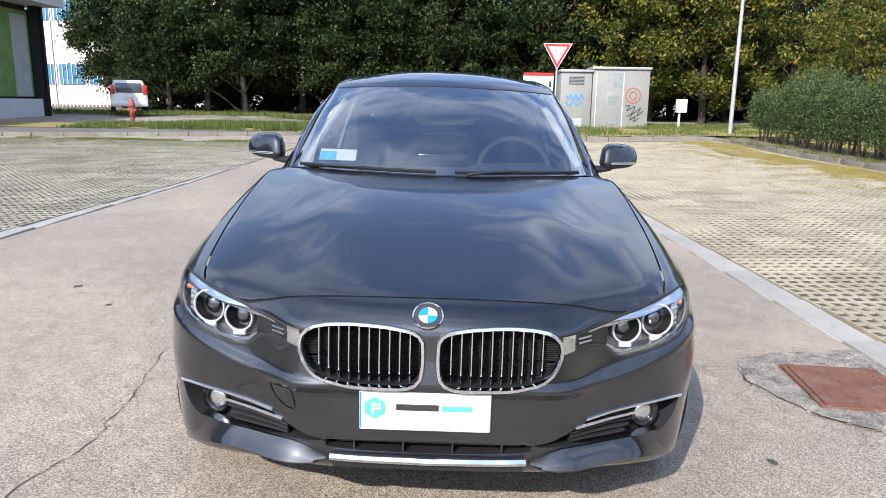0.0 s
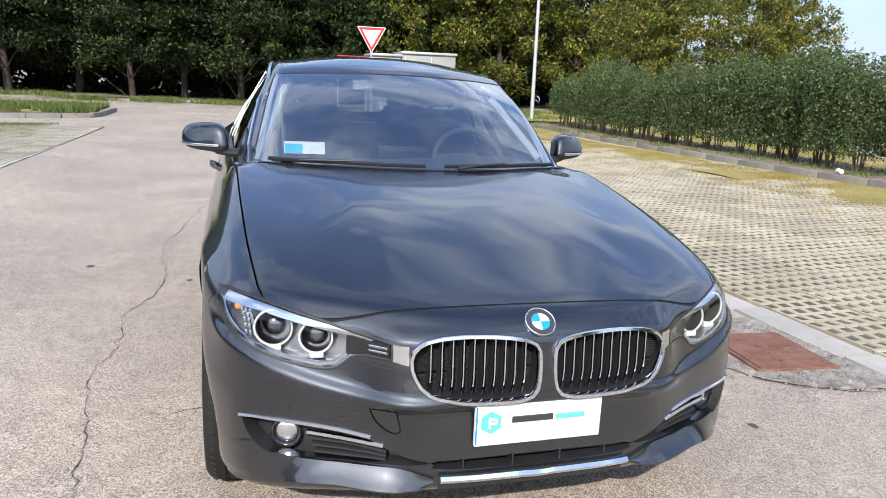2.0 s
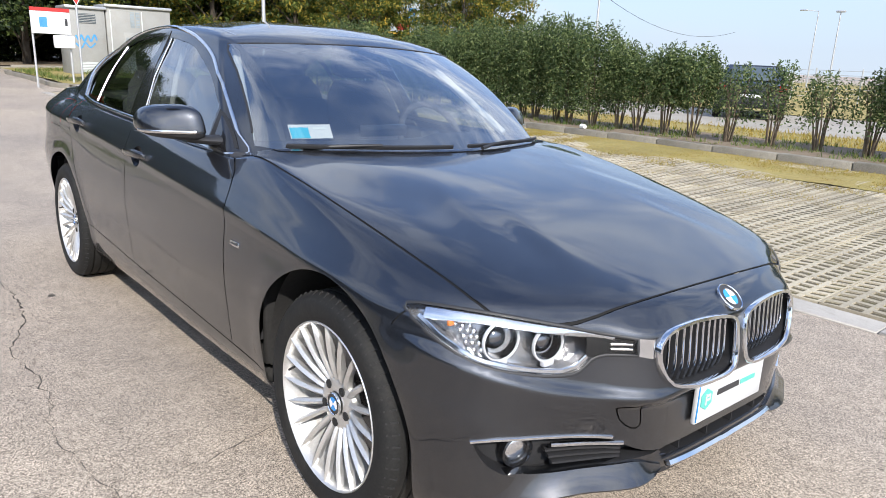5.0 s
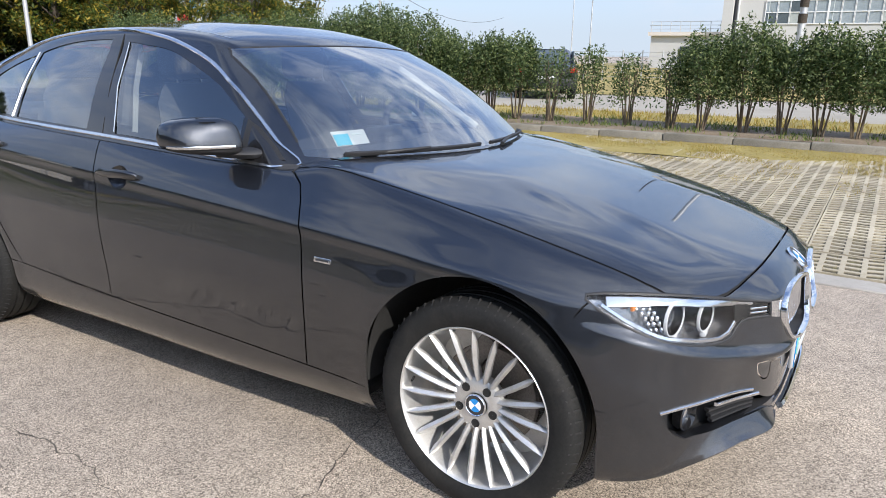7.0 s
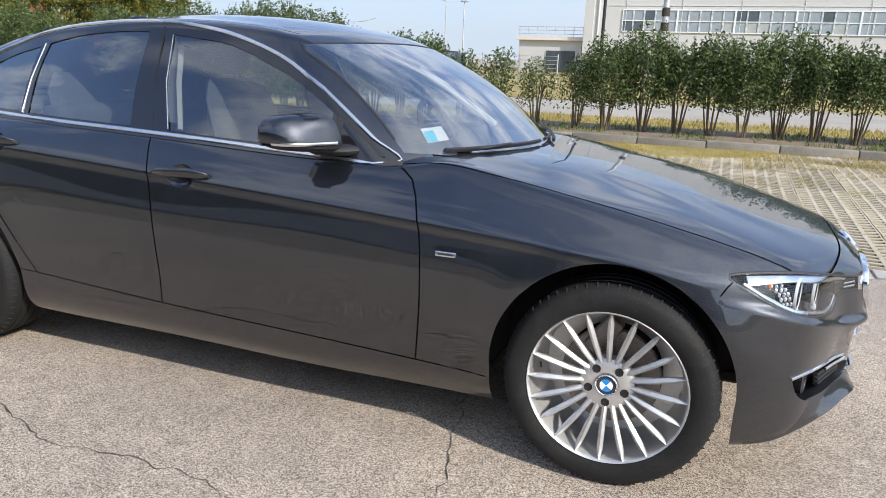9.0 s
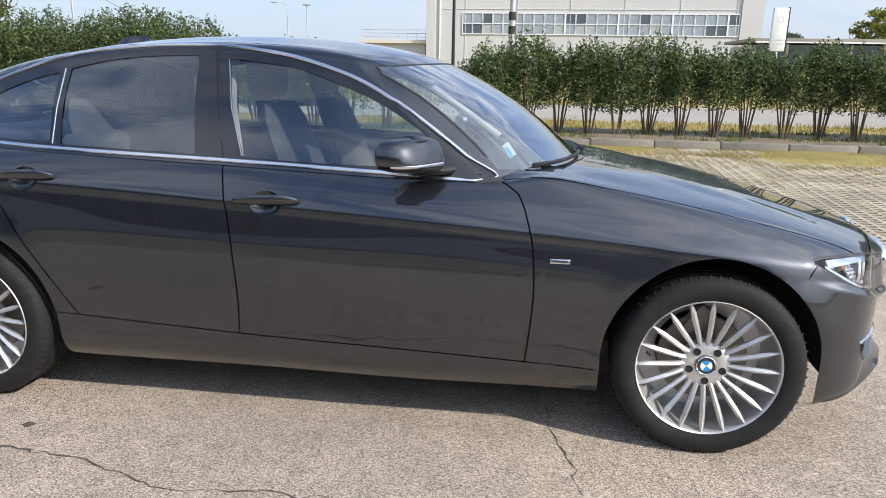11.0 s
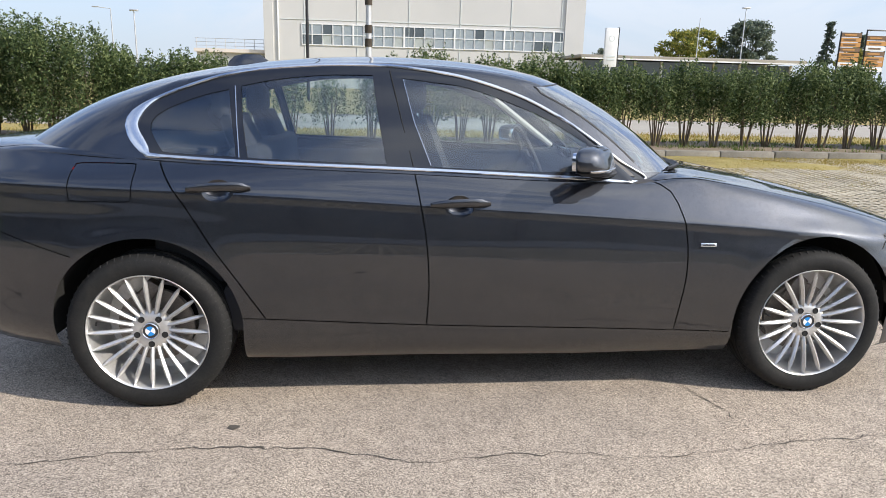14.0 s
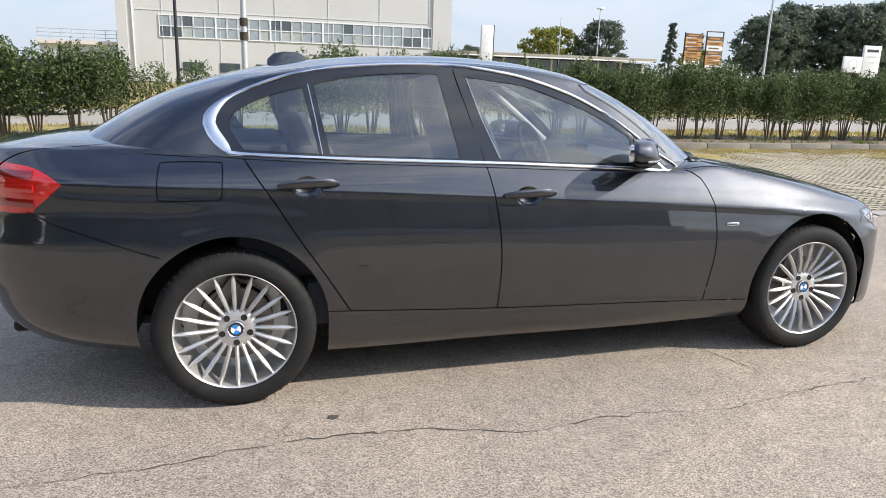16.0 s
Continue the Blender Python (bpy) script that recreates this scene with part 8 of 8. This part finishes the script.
part("outlet", rod(bmesh.new(), (0, -0.06, 0.36), (0, -0.16, 0.34), 0.06, None, 12), HYDRANT, hy_t)

# billboards behind the hedge
bb = thing("poster_frame", Matrix.Translation((22.05, 27.7, 0)) @ pose(0, 0, 0, 0, 0, -38), "yellow steel frame with faded posters", "billboard")
for x in (-2.6, 2.6):
    part("post", rod(bmesh.new(), (x, 0, 0), (x, 0, 6.5), 0.07, None, 10), YELLOWP, bb)
for k in range(3):
    bpart("poster", (-1.6 + 1.62 * k, 0.02, 3.9), (1.5, 0.06, 2.6), POSTER, bb)
for z in (2.5,):
    part("rail", rod(bmesh.new(), (-2.6, 0.05, z), (2.6, 0.05, z), 0.05, None, 8), YELLOWP, bb)
bpart("red_sticker", (-1.7, -0.02, 2.8), (0.6, 0.02, 0.28), SIGNRED, bb)
bpart("blue_sticker", (-1.2, -0.02, 3.4), (0.4, 0.02, 0.7), SPRAYBLUE, bb)

# dark glazed building along the left
lb = thing("glazed_building", Matrix.Translation((-19.6, 10, 0)), "low building with dark glazing over a pale plinth", "building")
bpart("plinth", (-4, 0, 0.55), (8.0, 44, 1.1), PLINTH, lb)
bpart("wall", (-4.2, 0, 3.2), (7.4, 43.6, 4.4), DARKFRAME, lb)
bpart("roof_edge", (-3.6, 0, 5.75), (9.2, 45, 0.75), RENDERW, lb)
bpart("canopy", (0.9, -8, 5.2), (2.4, 22, 0.22), ROOFDARK, lb)
for k in range(14):
    yc = 20.3 - 3.1 * k
    wdw = new("window")
    wdw.parent = lb
    wdw.matrix_basis = Matrix.Translation((-0.40, yc, 3.15))
    part("pane", boxed((0, 0, 0), (0.10, 2.7, 3.9)), PANE if k > 1 else CURTAIN, wdw, smooth=False)
    part("frame", boxed((0.04, 1.5, 0), (0.22, 0.28, 4.1)), DARKFRAME, wdw, smooth=False)
    part("curtain", boxed((0.06, 0.55, -0.1), (0.05, 1.2, 3.7)), NET if k < 2 else PANE, wdw, smooth=False)
bpart("corner_post", (-0.1, 21.95, 2.9), (0.4, 0.5, 5.4), DARKFRAME, lb)
bpart("downpipe", (0.18, 21.9, 2.7), (0.1, 0.1, 5.2), DARKFRAME, lb, 0.02)
# cream building far left
cbd = thing("cream_building", Matrix.Translation((-33, 66, 0)), "cream rendered building with blue window bands", "building")
bpart("wall", (0, 5, 6), (22, 10, 12), RENDERP, cbd)
for z, n in ((3.3, 7), (9.2, 7)):
    for k in range(n):
        wdw = new("window")
        wdw.parent = cbd
        wdw.matrix_basis = Matrix.Translation((-9.0 + 2.9 * k, -0.04, z))
        part("pane", boxed((0, 0, 0), (2.5, 0.1, 1.9)), PANEBLUE, wdw, smooth=False)
        part("frame", boxed((1.33, -0.02, 0), (0.18, 0.12, 2.0)), SIGNWHITE, wdw, smooth=False)
        for j in range(5):
            part("bar", boxed((-0.9 + 0.45 * j, -0.12, 0), (0.05, 0.03, 1.9)), SIGNWHITE, wdw, smooth=False)
fw = thing("white_railing", Matrix.Translation((-33, 54, 0.2)), "white upright railing in front of the cream building", "railing")
for k in range(60):
    part("bar", boxed((-9 + 0.3 * k, 0, 0.75), (0.09, 0.05, 1.5)), SIGNWHITE, fw, smooth=False)
part("rail", boxed((0, 0.05, 1.3), (18, 0.05, 0.08)), SIGNWHITE, fw, smooth=False)
mast("thin_mast", -28.5, 49.0, 14.0, 0.06, GALV, "thin grey mast beside the trees")


# parked cars in the distance
def small_car(name, m, paint, label, w, l, h, rear_tall):
    e = thing(name, m, label, "car")
    bm = bmesh.new()
    prof = [(0.0, 0.32), (-0.03, 0.55), (0.0, 0.92), (0.10 if rear_tall else 0.55, 1.0), (0.22 if rear_tall else 1.05, h), (2.2, h), (2.75, 0.98), (l - 0.15, 0.85), (l, 0.6), (l - 0.05, 0.3)]
    rows = []
    for t in (-1, -0.88, -0.5, 0, 0.5, 0.88, 1):
        row = []
        for y, z in prof:
            k = (1 - 0.20 * max(0.0, (z - 0.9) / (h - 0.9)))
            row.append(bm.verts.new((t * w / 2 * k, y + (0.07 if abs(t) == 1 and y < 1 else 0) - (0.07 if abs(t) == 1 and y > l - 1 else 0), z - (0.04 if abs(t) == 1 and z > h - 0.05 else 0))))
        rows.append(row)
    for a, b in zip(rows, rows[1:]):
        for j in range(len(prof) - 1):
            bm.faces.new((a[j], a[j + 1], b[j + 1], b[j]))
    bm.faces.new(rows[0])
    bm.faces.new(rows[-1][::-1])
    part("body", bm, paint, e, angle=35)
    if rear_tall:
        bpart("rear_window", (0, 0.10, 1.24), (w * 0.70, 0.06, 0.46), PANE, e, 0.02, m=Matrix.Translation((0, -0.03, 0)))
        tl = ((-0.5, 1.15), (0.5, 1.15))
    else:
        bpart("rear_window", (0, 0.0, 0.0), (w * 0.62, 0.04, 0.58), PANE, e, 0.02, m=Matrix.Translation((0, 0.75, 1.20)) @ pose(0, 0, 0, -52))
        tl = ((-0.5, 0.85), (0.5, 0.85))
    for s, z in tl:
        bpart("rear_light", (s * w * 0.86, 0.02, z), (0.20, 0.12, 0.46 if rear_tall else 0.16), REDLENS, e, 0.02)
    bpart("bumper", (0, -0.02, 0.48), (w * 0.98, 0.16, 0.26), paint if rear_tall else BLACK, e, 0.05)
    bpart("plate_bar", (0, -0.06, 0.83 if rear_tall else 0.62), (0.5, 0.04, 0.11), SIGNWHITE, e)
    for s in (-1, 1):
        for y in (0.62, l - 0.75):
            bm = lathe(bmesh.new(), ((0.17, -0.09), (0.27, -0.10), (0.30, -0.06), (0.30, 0.06), (0.27, 0.10), (0.17, 0.09)), 24, Matrix.Translation((s * (w / 2 - 0.09), y, 0.30)))
            wh_ = part("wheel", bm, RUBBER, e)
            part("hubcap", lathe(bmesh.new(), ((0.17, -0.085), (0.10, -0.095), (0.001, -0.095)), 16, Matrix.Translation((s * (w / 2 - 0.09), y, 0.30)) @ (Matrix.Identity(4) if s < 0 else pose(0, 0, 0, 0, 0, 180))), ALLOY, wh_)
        bpart("side_window", (s * (w / 2 * 0.90), 1.35, 1.20), (0.04, 1.5, 0.34), PANE, e, 0.02)
    return e


small_car("white_hatchback", Matrix.Translation(on_ground(-16.0, 33.0, 0.12)) @ pose(0, 0, 0, 0, 0, 25), VANWHITE, "small white hatchback parked under the trees", 1.72, 3.6, 1.62, True)
small_car("black_saloon", Matrix.Translation(on_ground(16.4, 7.6, 0.02)) @ pose(0, 0, 0, 0, 0, -62), CARDARK, "black car parked behind the hedge", 1.75, 4.3, 1.42, False)
# cup thrown on the kerb
bm = lathe(bmesh.new(), ((0.001, 0.0), (0.035, 0.0), (0.045, 0.12), (0.040, 0.12), (0.03, 0.01)), 16)
cup = part("paper_cup", bm, LITTER)
cup.matrix_world = Matrix.Translation(on_ground(8.40, 6.55, 0.18)) @ pose(0, 0, 0, 0, 0, 70)
tagged(cup, "crumpled white paper cup lying on the kerb", "cup")
